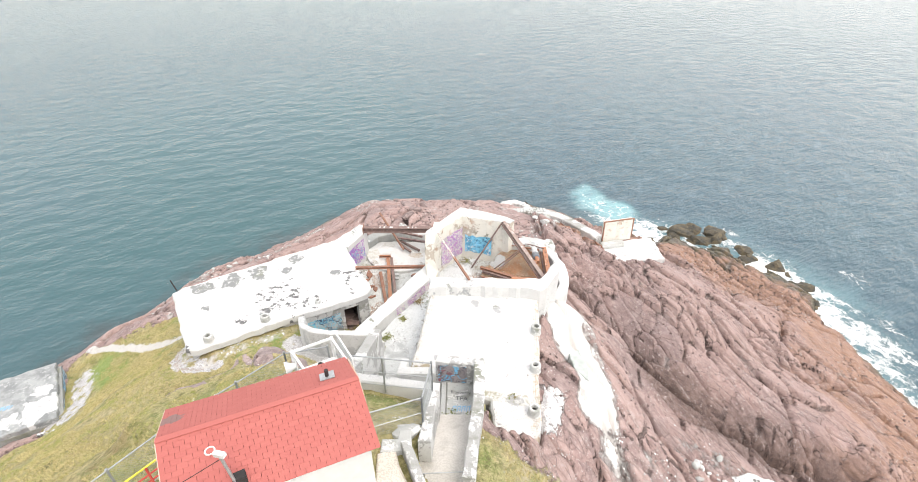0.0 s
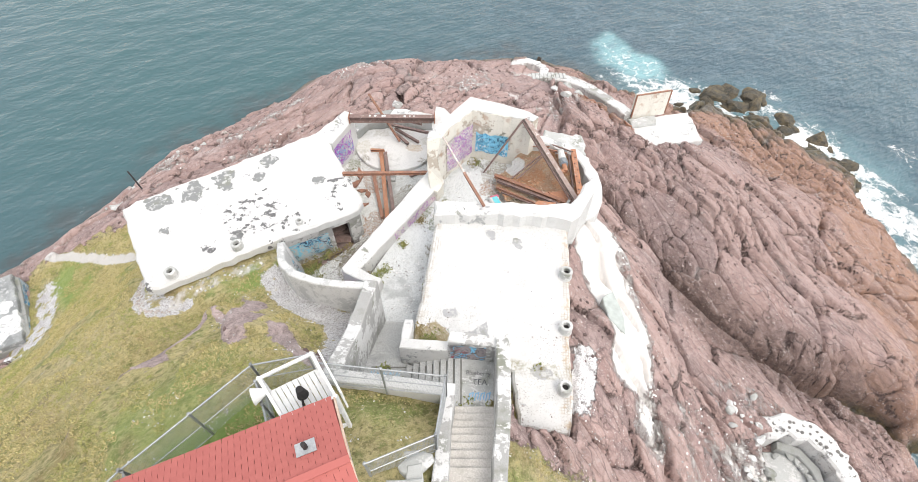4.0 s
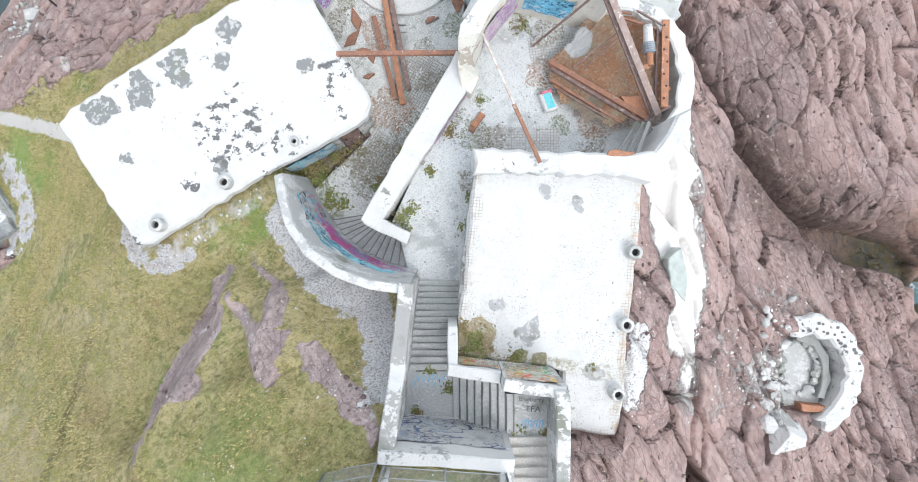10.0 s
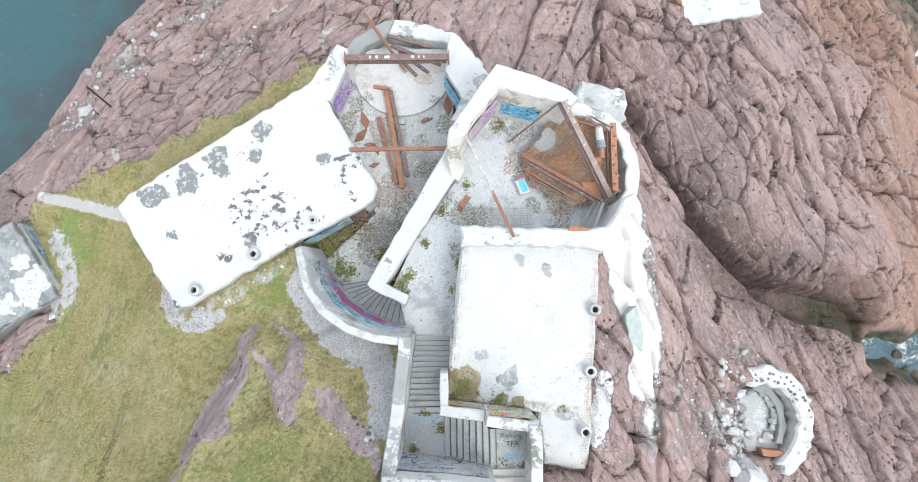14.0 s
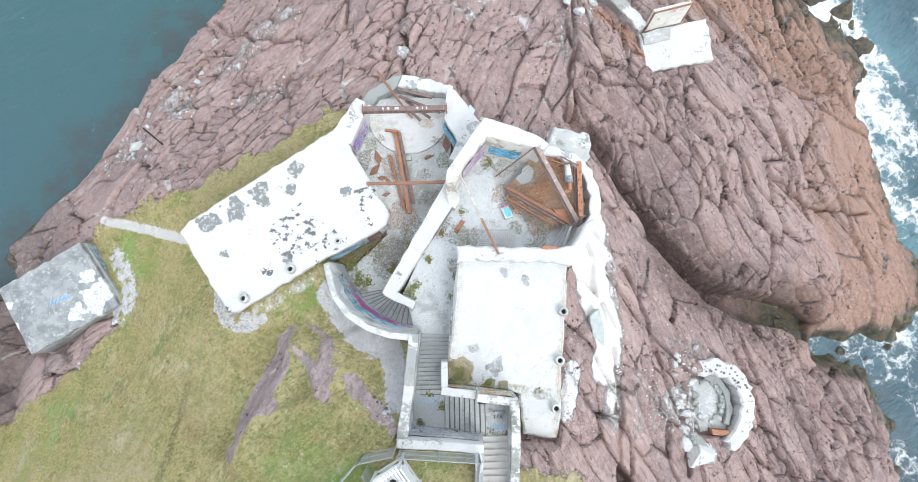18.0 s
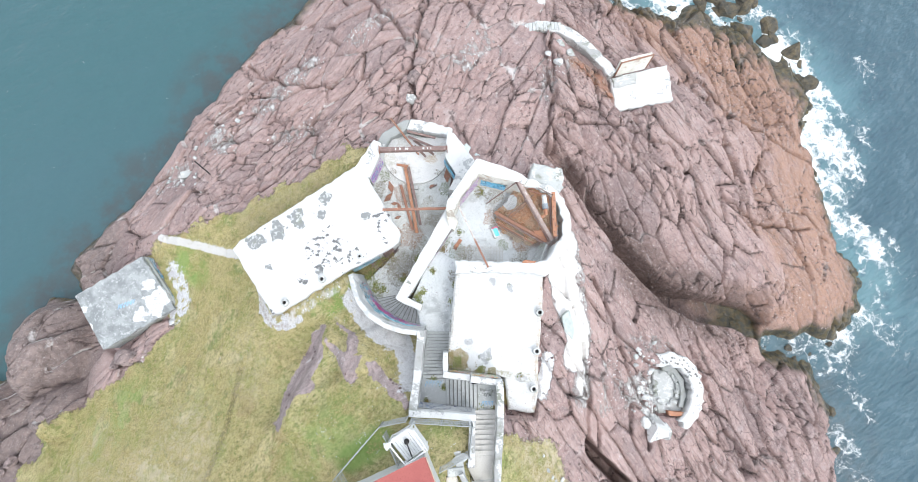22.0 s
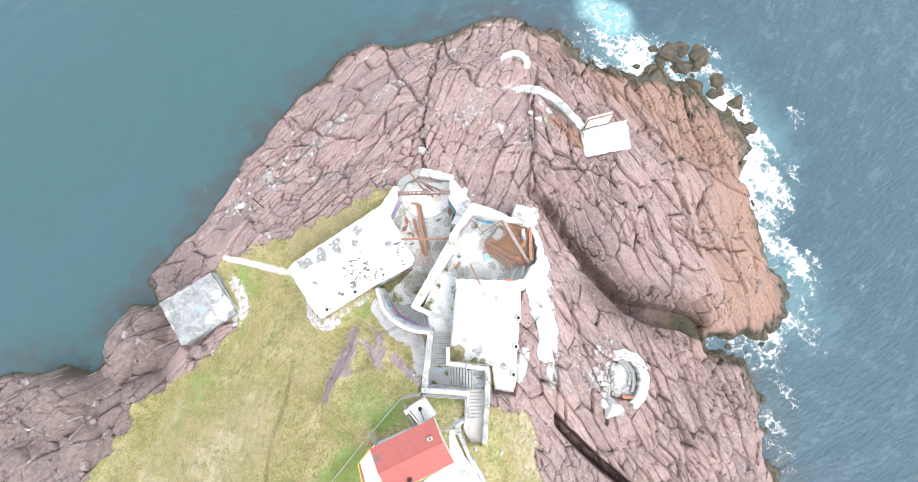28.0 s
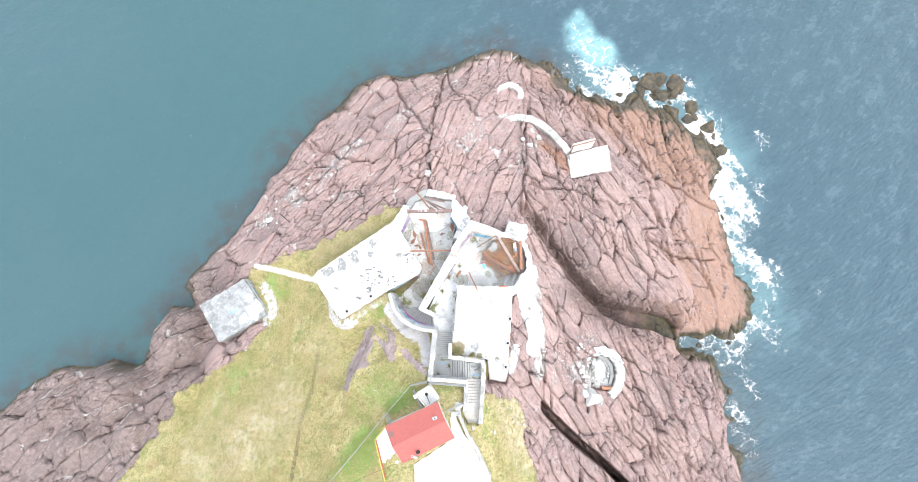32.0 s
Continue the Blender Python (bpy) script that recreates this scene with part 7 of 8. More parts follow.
part("side_panel", bar((-3.7, -2.3, 23.7), (-2.75, -3.7, 23.7), 0.06, 1.3), WHITE_STEEL, sig, "tall white side panel")
part("lamp", lathe([(0.001, 0.55), (0.12, 0.5), (0.16, 0.2), (0.2, 0.0)], 14, (-4.3, -3.3, 23.05)), DARK, sig, "black lamp on a stem")
part("conduit", tube((-4.3, -3.4, 23.1), (-3.9, -4.4, 23.1), 0.04, 8), DARK, sig)
horn = bmesh.new()
tube((-5.35, -3.35, 23.5), (-5.75, -3.55, 23.5), 0.1, 14, 0.3, horn)
part("horn", horn, WHITE_STEEL, sig, "white flared horn")

# ---- concrete hut on the west slope ----
HUT_SPRAY = scrawl("hut_spray", (0.10, 0.34, 0.58), [(0.015, 0.02, 0.03), (0.68, 0.70, 0.70), (0.02, 0.08, 0.2), (0.62, 0.66, 0.68)], 1.9, 0.06)
hut = thing("concrete_hut", "flat-roofed concrete hut with a weathered grey and white roof", "bunker")
HC = [(-41.4, 8.6), (-34.3, 12.9), (-30.3, 7.2), (-37.8, 2.9)]
part("roof", slab([(-41.4, 8.6), (-34.5, 12.76), (-30.55, 7.06), (-37.8, 2.9)], 5.1, 5.55, 0.08, 0.06, 0.5), HUT_ROOF, hut)
for i in range(5):
    x, y = -36.6 + 0.34 * i, 7.1 + 0.12 * i
    part("sprayed_bar", slab(band([(x, y), (x + 0.08, y + 0.5), (x + 0.24, y + 0.1), (x + 0.3, y + 0.55)], 0.06), 5.54, 5.585, 0.01, 0.002, 0.2), plain("sky_spray", (0.2, 0.45, 0.7), (0.35, 0.55, 0.72), 8), hut, "sky blue sprayed letter")
for i in range(4):
    a, b = [(p[0] + (-35.95 - p[0]) * 0.05, p[1] + (7.9 - p[1]) * 0.05) for p in (HC[i], HC[(i + 1) % 4])]
    if i != 1:
        part("wall", slab(band([a, b], 0.4), -1.5 if i in (0, 3) else 0.5, 5.1, 0.03), CONCRETE, hut)
    else:
        va, vb = Vector(a), Vector(b)
        for f0, f1, z0, z1 in ((0, 0.46, 1.5, 5.1), (0.62, 1, 1.5, 5.1), (0.46, 0.62, 1.5, 3.2), (0.46, 0.62, 4.6, 5.1)):
            part("wall", slab(band([tuple(va.lerp(vb, f0)), tuple(va.lerp(vb, f1))], 0.4), z0, z1, 0), CONCRETE, hut)
        nrm = Vector((0.82, 0.57))
        mural(tuple(vb.lerp(va, 0.56) + nrm * 0.2), tuple(vb.lerp(va, 0.98) + nrm * 0.2), 3.0, 5.0, HUT_SPRAY, hut, "blue sprayed lettering", 0.03)
        mural(tuple(vb.lerp(va, 0.04) + nrm * 0.2), tuple(vb.lerp(va, 0.37) + nrm * 0.2), 3.0, 5.0, HUT_SPRAY, hut, "dark sprayed lettering", 0.03)
KERB_STONE = plain("earthy_stone", (0.38, 0.335, 0.30), (0.50, 0.46, 0.43), 5, 0.9)
kerb = thing("low_kerb", "low sunken kerb of small earthy stones in the grass", "kerb")
bow = [(-18.9, 7.8), (-18.4, 6.4), (-17.6, 5.3), (-16.7, 4.9), (-15.7, 4.9)]
rng = random.Random(43)
for i in range(46):
    p = Vector(on(bow, i / 45.5)) + Vector((rng.gauss(0, 0.12), rng.gauss(0, 0.12)))
    part("stone", stone(rng.uniform(0.07, 0.15), 700 + i, (p.x, p.y, ground_z(p.x, p.y) + 0.02), 0.6, 1), KERB_STONE, kerb)

# ---- outworks on the seaward rocks ----
pad = thing("searchlight_base", "pale concrete slab with an upright rust-edged slab behind it", "concrete base")
part("slab", slab([(17.8, 32.3), (24.7, 33.9), (25.1, 29.6), (18.2, 28.2)], 2.5, lambda x, y: 5.6 - 0.02 * (x - 18), 0.12, 0.12, 0.5), PAINT, pad)
part("rear_block", slab([(18.0, 32.2), (20.9, 32.9), (20.8, 31.6), (18.2, 31.0)], 5.4, 5.8, 0.08, 0.06), CONCRETE_PALE, pad)
bm = slab([(-1.85, -0.22), (1.85, -0.22), (1.85, 0.22), (-1.85, 0.22)], 0, 2.75, 0.04, 0.05, 0.5)
bmesh.ops.transform(bm, verts=bm.verts, matrix=pose(20.2, 33.2, 5.5, -4, 0, 14))
part("upright_slab", bm, PAINT_RUST, pad, "upright slab with rust-stained edges")
bm = bar((-1.9, -0.2, 2.78), (1.9, -0.2, 2.78), 0.14, 0.12)
bar((1.88, -0.2, 0.2), (1.88, -0.2, 2.78), 0.14, 0.12, bm)
bar((-1.88, -0.2, 0.2), (-1.88, -0.2, 2.78), 0.12, 0.12, bm)
bmesh.ops.transform(bm, verts=bm.verts, matrix=pose(20.2, 33.2, 5.5, -4, 0, 14))
part("steel_edging", bm, RUST, pad)
arcw = thing("curved_parapet", "curved pale concrete parapet with steps on the rocks", "wall")
arc = [(7.7, 38.0, 6.4), (9.7, 38.6, 6.5), (12.0, 38.3, 6.5), (13.9, 37.2, 6.5), (15.6, 35.6, 6.4), (17.0, 33.9, 6.4), (18.0, 32.5, 6.4)]
part("wall", slab(band(arc, 1.15), 2.0, along(arc), 0.08, 0.1, 0.5), PAINT_WORN, arcw)
for i in range(11):
    x = 7.8 + 0.42 * i
    part("step", slab([(x, 37.6 + 0.1 * i - 0.008 * i * i), (x + 0.3, 37.65 + 0.1 * i - 0.008 * i * i), (x + 0.25, 38.7 + 0.09 * i - 0.008 * i * i), (x - 0.05, 38.65 + 0.09 * i - 0.008 * i * i)], 5.8, 6.50 + 0.012 * i, 0.03, 0.03), CONCRETE_PALE, arcw)
rr = thing("rusty_sheet", "sheet of bright rust lying against the slab", "scrap metal")
part("sheet", slab([(13.2, 33.5), (16.6, 32.6), (17.9, 29.8), (16.9, 29.2), (15.2, 31.6)], 3.5, lambda x, y: ground_z(x, y) + 0.2, 0.25, 0.05, 0.35), RUST, rr)
ar2 = thing("ring_parapet", "broken white ring of concrete near the point", "wall")
ring2 = [(6.4, 42.8, 3.7), (6.7, 44.3, 3.7), (7.6, 45.4, 3.6), (9.0, 45.9, 3.5), (10.3, 45.5, 3.4), (11.0, 44.3, 3.4), (10.9, 43.3, 3.5)]
part("wall", slab(band(ring2, 0.9), 0.0, along(ring2), 0.18, 0.12, 0.4), PAINT, ar2)

# ruined round emplacement on the east slope
nest = thing("ruined_emplacement", "ruined round concrete emplacement, its ring broken open", "ruin")
ringn = [(19.6, 0.5, 8.0), (20.9, 0.75, 8.3), (22.2, 0.35, 8.3), (23.1, -0.6, 8.2), (23.6, -2.0, 8.1), (23.55, -3.5, 7.9), (23.0, -4.9, 7.7), (21.9, -5.9, 7.5)]
HOLED = whitewash("pitted_white", 0.2, grey=(0.2, 0.2, 0.2), size=2.5)
part("ring", slab(band(ringn, 1.25), 4.5, along(ringn), 0.17, 0.14, 0.35), HOLED, nest)
PIT = plain("dark_socket", (0.13, 0.125, 0.12), (0.20, 0.19, 0.18), 6, 0.95)
rng = random.Random(29)
for i in range(26):
    f = (0.5 + 3.6 * (i // 2) / 12) + rng.uniform(-0.08, 0.08)
    k = int(f)
    p = Vector(ringn[k]).lerp(Vector(ringn[k + 1]), f - k)
    d = (p.xy - Vector((20.8, -2.6))).normalized()
    off_ = (-0.28 if i % 2 else 0.18) + rng.uniform(-0.1, 0.1)
    r_ = rng.uniform(0.07, 0.13)
    part("socket", lathe([(r_, -0.05), (r_ * 0.95, 0.015), (0.001, 0.008)], 6, (p.x + d.x * off_, p.y + d.y * off_, p.z + 0.02)), PIT, nest)
part("pit_floor", slab([(19.8, -0.4), (22.3, -0.6), (23.0, -2.6), (22.3, -4.8), (20.0, -4.8), (19.2, -2.4)], 4.5, 6.6, 0.1, 0.1), CONCRETE_PALE, nest)
part("inner_step", slab(band([(20.6, -0.2), (21.8, -0.6), (22.4, -1.6), (22.5, -3.0), (22.1, -4.2)], 0.55), 6.0, 7.1, 0.08), CONCRETE, nest)
part("drain_plate", slab([(20.7, -4.5), (22.6, -4.7), (22.6, -5.1), (20.8, -5.0)], 6.6, 7.25, 0.03), RUST_BRIGHT, nest, "orange rusted steel channel")
rng = random.Random(11)
for i in range(120):
    if i < 5:
        x, y, s = ((19.0, -6.0), (18.3, -4.4), (18.2, -3.0), (20.2, -6.5), (17.9, -5.4))[i] + ((1.6, 1.0, 0.6, 1.0, 0.7)[i],)
        mt = PAINT_WORN
    elif i < 44:
        a = rng.uniform(0, 6.28)
        x, y, s, mt = 20.9 + 1.2 * math.cos(a), -2.3 + 1.7 * math.sin(a), rng.uniform(0.18, 0.5), (CONCRETE if i % 3 else CONCRETE_PALE)
    else:
        x, y, s, mt = 18.6 + rng.gauss(0, 1.1), -1.6 + rng.gauss(0, 1.7), rng.uniform(0.08, 0.36), (PAINT_WORN if rng.random() < 0.6 else CONCRETE_PALE)
    z = (6.65 if 5 <= i < 44 else ground_z(x, y)) + s * 0.25
    rb2 = thing("concrete_rubble", "broken lump of whitewashed concrete" if mt is not CONCRETE else "broken grey slab of concrete", "rubble", "rubble of the ruin")
    part("lump", stone(s, 300 + i, (x, y, z), 0.55, 1 if s < 0.3 else 2 if s < 0.9 else 4, 0.04 if s < 0.9 else 0.025), mt, rb2)
gs = thing("grey_slab", "smooth grey concrete slab on the whitened ledge", "concrete slab")
part("slab", slab([(8.75, 5.2), (9.5, 5.7), (9.85, 4.2), (9.7, 3.1), (8.9, 3.9)], 13.5, lambda x, y: 15.45 - 0.25 * (x - 8.7), 0.04, 0.05, 0.4), plain("grey_green_concrete", (0.44, 0.48, 0.46), (0.34, 0.37, 0.35), 2.5, 0.85), gs)

# iron bar and blocks on the west rocks
ib = thing("iron_bar", "thin blackened iron bar leaning out of the rocks", "iron bar")
part("bar", tube((-27.3, 21.6, ground_z(-27.3, 21.6) - 0.2), (-28.75, 22.97, 6.76), 0.07, 8), DARK, ib)
rng = random.Random(21)
for i in range(26):
    x, y = (-32.5 + rng.gauss(0, 2.2), 22.6 + rng.gauss(0, 1.6)) if i < 16 else (-27.5 + rng.gauss(0, 1.5), 28.3 + rng.gauss(0, 1.6))
    s = rng.uniform(0.12, 0.3)
    blk = thing("concrete_block", "small pale broken concrete block among the rocks", "rubble", "blocks on the west rocks")
    if rng.random() < 0.5:
        bm = slab([(-s, -s * 0.7), (s, -s * 0.7), (s, s * 0.7), (-s, s * 0.7)], -0.3, 0.22, 0.03, 0.04, 0.6, i)
        bmesh.ops.transform(bm, verts=bm.verts, matrix=pose(x, y, ground_z(x, y) + 0.05, rng.uniform(-12, 12), rng.uniform(-12, 12), rng.uniform(0, 180)))
    else:
        bm = stone(s, 500 + i, (x, y, ground_z(x, y) + s * 0.2), 0.6, 1)
    part("block", bm, CONCRETE_PALE if i % 3 else PAINT_WORN, blk)
wall_s = thing("broken_slab", "long pale concrete slab lying on the west rocks", "concrete slab")
bm = slab([(-1.2, -0.4), (1.2, -0.4), (1.2, 0.4), (-1.2, 0.4)], -0.3, 0.25, 0.04, 0.04)
bmesh.ops.transform(bm, verts=bm.verts, matrix=pose(-31.8, 23.2, ground_z(-31.8, 23.2) + 0.1, 4, 6, 12))
part("slab", bm, CONCRETE_PALE, wall_s)


# ---- loose rock, skerries and turf ----
def rock_material(name, a, b, streaks=0.6):
    m = Mat(name)
    n = m.noise(0.9, 7, 0.65)
    col = m.mix(m.ramp(n, 0.35, 0.66), a, b)
    col = m.mix(m.math("MULTIPLY", m.chance(), 0.35), col, tuple(0.65 * k for k in a))
    col = m.mix(m.ramp(m.noise(1.6, 6, 0.65, m.scaled((0.5, 2.4, 1.4), 40)), 0.5, 0.64, 0, streaks), col, tuple(0.4 * k for k in a))
    vein = m.math("ABSOLUTE", m.math("SUBTRACT", m.noise(0.8, 5, 0.6), 0.5))
    e = m.ramp(vein, 0.0, 0.014)
    col = m.mix(m.ramp(e, 0, 1, 0.7, 0), col, tuple(0.25 * k for k in a))
    speck = m.noise(20, 1.5, 0.6)
    col = m.mix(m.ramp(speck, 0.57, 0.68, 0, 0.6), col, tuple(0.45 * k for k in a))
    col = m.mix(m.ramp(m.noise(7, 2.5), 0.63, 0.68, 0, 0.6), col, tuple(min(0.6, 1.7 * k) for k in b))
    return m.done(col, 0.85, m.bump(m.math("ADD", n, m.math("MULTIPLY", e, 0.3)), 0.9, 0.2))


STONES_SE = ((6.6, -7.2, 0.3), (7.0, -7.8, 0.22), (7.3, -8.2, 0.2), (7.9, -8.3, 0.3), (3.9, -8.4, 0.35), (6.2, -5.9, 0.2))
GREY_ROCK = rock_material("grey_boulder", (0.23, 0.178, 0.17), (0.33, 0.258, 0.244))
WEED_ROCK = rock_material("weedy_rock", (0.055, 0.054, 0.046), (0.135, 0.105, 0.060))
rng = random.Random(77)


def crag(size, seed, at):
    """A bluff of rock cut by a few great flat faces."""
    r = random.Random(seed)
    bm = bmesh.new()
    bmesh.ops.create_icosphere(bm, subdivisions=4, radius=1)
    planes = [(Vector((r.gauss(0, 1), r.gauss(0, 1), r.gauss(0.4, 0.8))).normalized(), r.uniform(0.42, 0.8)) for _ in range(11)]
    for v in bm.verts:
        for nrm, d in planes:
            k = v.co.dot(nrm)
            if k > d:
                v.co -= nrm * (k - d) * 0.95
        c = v.co
        step = math.floor(c.dot(Vector((0.5, 0.7, 0.5))) * 5)
        v.co *= 1 + 0.05 * math.sin(step * 12.9) + 0.02 * r.uniform(-1, 1)
    bmesh.ops.transform(bm, verts=bm.verts, matrix=Matrix.Translation(at) @ pose(0, 0, 0, r.uniform(-12, 12), r.uniform(-12, 12), r.uniform(20, 70)) @ Matrix.Diagonal((*size, 1)))
    return bm


def boulder(x, y, s, material, label, group, name="boulder", sink=0.25, flat=0.6, base=None):
    ob = thing(name, label, "rock", group)
    z = ground_z(x, y) if base is None else base
    part("stone", stone((s, s * rng.uniform(0.6, 0.95), s * flat * rng.uniform(0.8, 1.2)), rng.randint(0, 9999), (x, y, z + s * flat * (0.5 - sink)), flat, 3 if s > 1.5 else 2), material, ob)


# surf-washed rocks off the seaward shore
for x, y, s in ((35.5, 49.0, 2.6), (38.0, 49.6, 2.4), (40.6, 47.6, 2.9), (38.6, 46.4, 2.4), (43.4, 43.6, 2.1), (46.0, 40.2, 2.1), (47.4, 35.6, 1.9)):
    ob = thing("sea_rock", "dark weed-covered rock awash in the surf", "rock", "skerries")
    part("stone", crag((s * 1.2, s * 0.8, s * 0.42), rng.randint(0, 9999), (x, y, SEA - 0.1)), WEED_ROCK, ob)
    for k in range(3):
        boulder(x + rng.uniform(-2.2, 1.2), y + rng.uniform(-2.2, 1.2), s * rng.uniform(0.35, 0.7), WEED_ROCK, "dark weed-covered rock awash in the surf", "skerries", "sea_rock", 0.45, 0.4, SEA - 0.2)
shoreline = [p for p in COAST_EAST[:-3]]
for i in range(28):
    f = rng.uniform(0, len(shoreline) - 1.01)
    k = int(f)
    p = Vector(shoreline[k]).lerp(Vector(shoreline[k + 1]), f - k)
    d = Vector(shoreline[k + 1]) - Vector(shoreline[k])
    away = Vector((-d.y, d.x)).normalized() * rng.uniform(-1.4, 0.9)
    boulder(p.x + away.x, p.y + away.y, rng.uniform(0.3, 0.9), WEED_ROCK, "small dark weedy rock at the water's edge", "shore stones", "sea_rock", 0.35, 0.5, SEA - 0.15)
# the boulder beach beside the hut
for i in range(60):
    x, y = rng.uniform(-80, -48), rng.uniform(-26, -3)
    if y > -3.5 - 0.1 * (x + 50) or edge_far(np.array([x]), np.array([y]), COAST)[0] < 0.3 or edge_far(np.array([x]), np.array([y]), GRASS_EDGE)[0] > -1:
        continue
    boulder(x, y, rng.uniform(0.4, 1.1), GREY_ROCK, "grey-red boulder on the boulder beach", "beach boulders")
for x, y, s in ((-3.9, 32.4, 0.9), (-4.9, 34.5, 0.8), (-4.4, 30.6, 0.9), (-3.2, 36.6, 0.8), (-36.0, 1.9, 1.2), (-37.6, 1.2, 0.8), (-34.8, 2.3, 0.7), (12.0, 36.0, 0.7), (13.2, 34.8, 0.6), (10.4, 34.2, 0.5), (11.4, 33.2, 0.6)):
    boulder(x, y, s, GREY_ROCK if x < 0 else CONCRETE_PALE, "pale loose boulder resting on the rock", "loose boulders")
for x, y, s in STONES_SE:
    boulder(x, y, s, CONCRETE_PALE, "pale stone lying in the dry grass", "stones in the grass")
boulder(-4.8, 28.2, 0.8, PAINT_WORN, "white-stained boulder by the lower platform", "loose boulders")

# rough turf: short blades in clumps
TUFT = Mat("dry_turf")
tc = TUFT.mix(TUFT.node("ShaderNodeNewGeometry").outputs["Random Per Island"], (0.24, 0.22, 0.075), (0.58, 0.49, 0.26))
tc = TUFT.mix(TUFT.ramp(TUFT.noise(0.4, 5), 0.45, 0.65, 0, 0.7), tc, (0.25, 0.29, 0.08))
TUFT = TUFT.done(tc, 0.9)


def turf(n, seed, x0, x1, y0, y1, high):
    r = np.random.default_rng(seed)
    x, y = r.uniform(x0, x1, n), r.uniform(y0, y1, n)
    ok = (edge_far(x, y, GRASS_EDGE) > 0.3) & (fbm(x * 0.5, y * 0.5, 4, 301) > 0.38)
    for poly in OUTCROPS + [p for p, _ in FLOORS] + [[(-11, -8.6), (-9, -5.5), (-2.5, -3), (3.4, -2.6), (3.4, -17), (-8.8, -15.6)]]:
        ok &= edge_far(x, y, poly) < -0.3
    gi, gj = np.clip(np.searchsorted(gx, x) - 1, 0, len(gx) - 2), np.clip(np.searchsorted(gy, y) - 1, 0, len(gy) - 2)
    ok &= (GRAVEL[gj, gi] < 0.15) & (GRASS[gj, gi] > 0.7) & (WHITE[gj, gi] < 0.3)
    x, y, gi, gj = x[ok], y[ok], gi[ok], gj[ok]
    s, t = (x - gx[gi]) / (gx[gi + 1] - gx[gi]), (y - gy[gj]) / (gy[gj + 1] - gy[gj])
    z = (LZ[gj, gi] * (1 - s) + LZ[gj, gi + 1] * s) * (1 - t) + (LZ[gj + 1, gi] * (1 - s) + LZ[gj + 1, gi + 1] * s) * t
    k = 3
    root = np.repeat(np.stack([x, y, z - 0.03], -1), k, 0)
    m = len(root)
    a = r.uniform(0, 6.28, m)
    size = np.repeat(r.uniform(0.5, 1.3, len(x)), k) * high
    lean = np.stack([np.cos(a), np.sin(a), np.zeros(m)], -1)
    across = np.stack([-np.sin(a), np.cos(a), np.zeros(m)], -1)
    tip = root + lean * (size * 0.9)[:, None] + np.array([0, 0, 1]) * size[:, None]
    wide = across * (size * 0.28)[:, None]
    co = np.stack([root - wide, root + wide, tip], 1).reshape(-1, 3)
    me = bpy.data.meshes.new("turf")
    me.vertices.add(len(co))
    me.vertices.foreach_set("co", co.astype(np.float32).ravel())
    me.loops.add(len(co))
    me.loops.foreach_set("vertex_index", np.arange(len(co), dtype=np.int32))
    me.polygons.add(m)
    me.polygons.foreach_set("loop_start", np.arange(0, len(co), 3, dtype=np.int32))
    me.update(calc_edges=True)
    me.materials.append(TUFT)
    return tagged(new("grass", me), "rough ochre and green turf on the hillside", "grass", kind="stuff")


turf(330000, 3, -46, 12, -24, 24, 0.10)

# weeds and moss that have taken corners of the roofs and floors
WEEDS = Mat("floor_weeds")
wc = WEEDS.mix(WEEDS.node("ShaderNodeNewGeometry").outputs["Random Per Island"], (0.10, 0.15, 0.035), (0.30, 0.29, 0.11))
wc = WEEDS.mix(WEEDS.ramp(WEEDS.noise(0.8, 4), 0.45, 0.6), wc, (0.24, 0.19, 0.09))
WEEDS = WEEDS.done(wc, 0.9)


def weeds(label, spots, z, seed, high=0.1):
    """Low blades scattered thickly at the middle of each (x, y, radius) and thinly round it."""
    r = np.random.default_rng(seed)
    xy = np.concatenate([np.stack([r.normal(x, rad * 0.5, int(260 * rad)), r.normal(y, rad * 0.5, int(260 * rad))], -1) for x, y, rad in spots])
    xy = xy[(fbm(xy[:, 0] * 1.7, xy[:, 1] * 1.7, 4, seed) > 0.42)]
    root = np.repeat(np.c_[xy, np.full(len(xy), z)], 3, 0)
    m = len(root)
    a, size = r.uniform(0, 6.28, m), r.uniform(0.4, 1.2, m) * high
    tip = root + np.stack([np.cos(a) * size, np.sin(a) * size, size * 0.8], -1)
    wide = np.stack([-np.sin(a), np.cos(a), 0 * a], -1) * (size * 0.4)[:, None]
    co = np.stack([root - wide, root + wide, tip], 1).reshape(-1, 3)
    me = bpy.data.meshes.new("weeds")
    me.from_pydata(co.tolist(), [], np.arange(3 * m).reshape(-1, 3).tolist())
    me.materials.append(WEEDS)
    return tagged(new("weeds", me), label, "weeds", kind="stuff")


weeds("brown and green weeds on the white roof beside the painted wall", [(-0.9, 2.2, 0.5), (-0.6, 1.6, 0.8), (-0.1, 1.5, 0.7), (-1.1, 1.3, 0.4), (1.2, 0.85, 0.4), (1.9, 0.7, 0.4), (2.3, 0.6, 0.3), (4.7, 0.4, 0.25)], ROOF_R + 0.02, 5, 0.08)
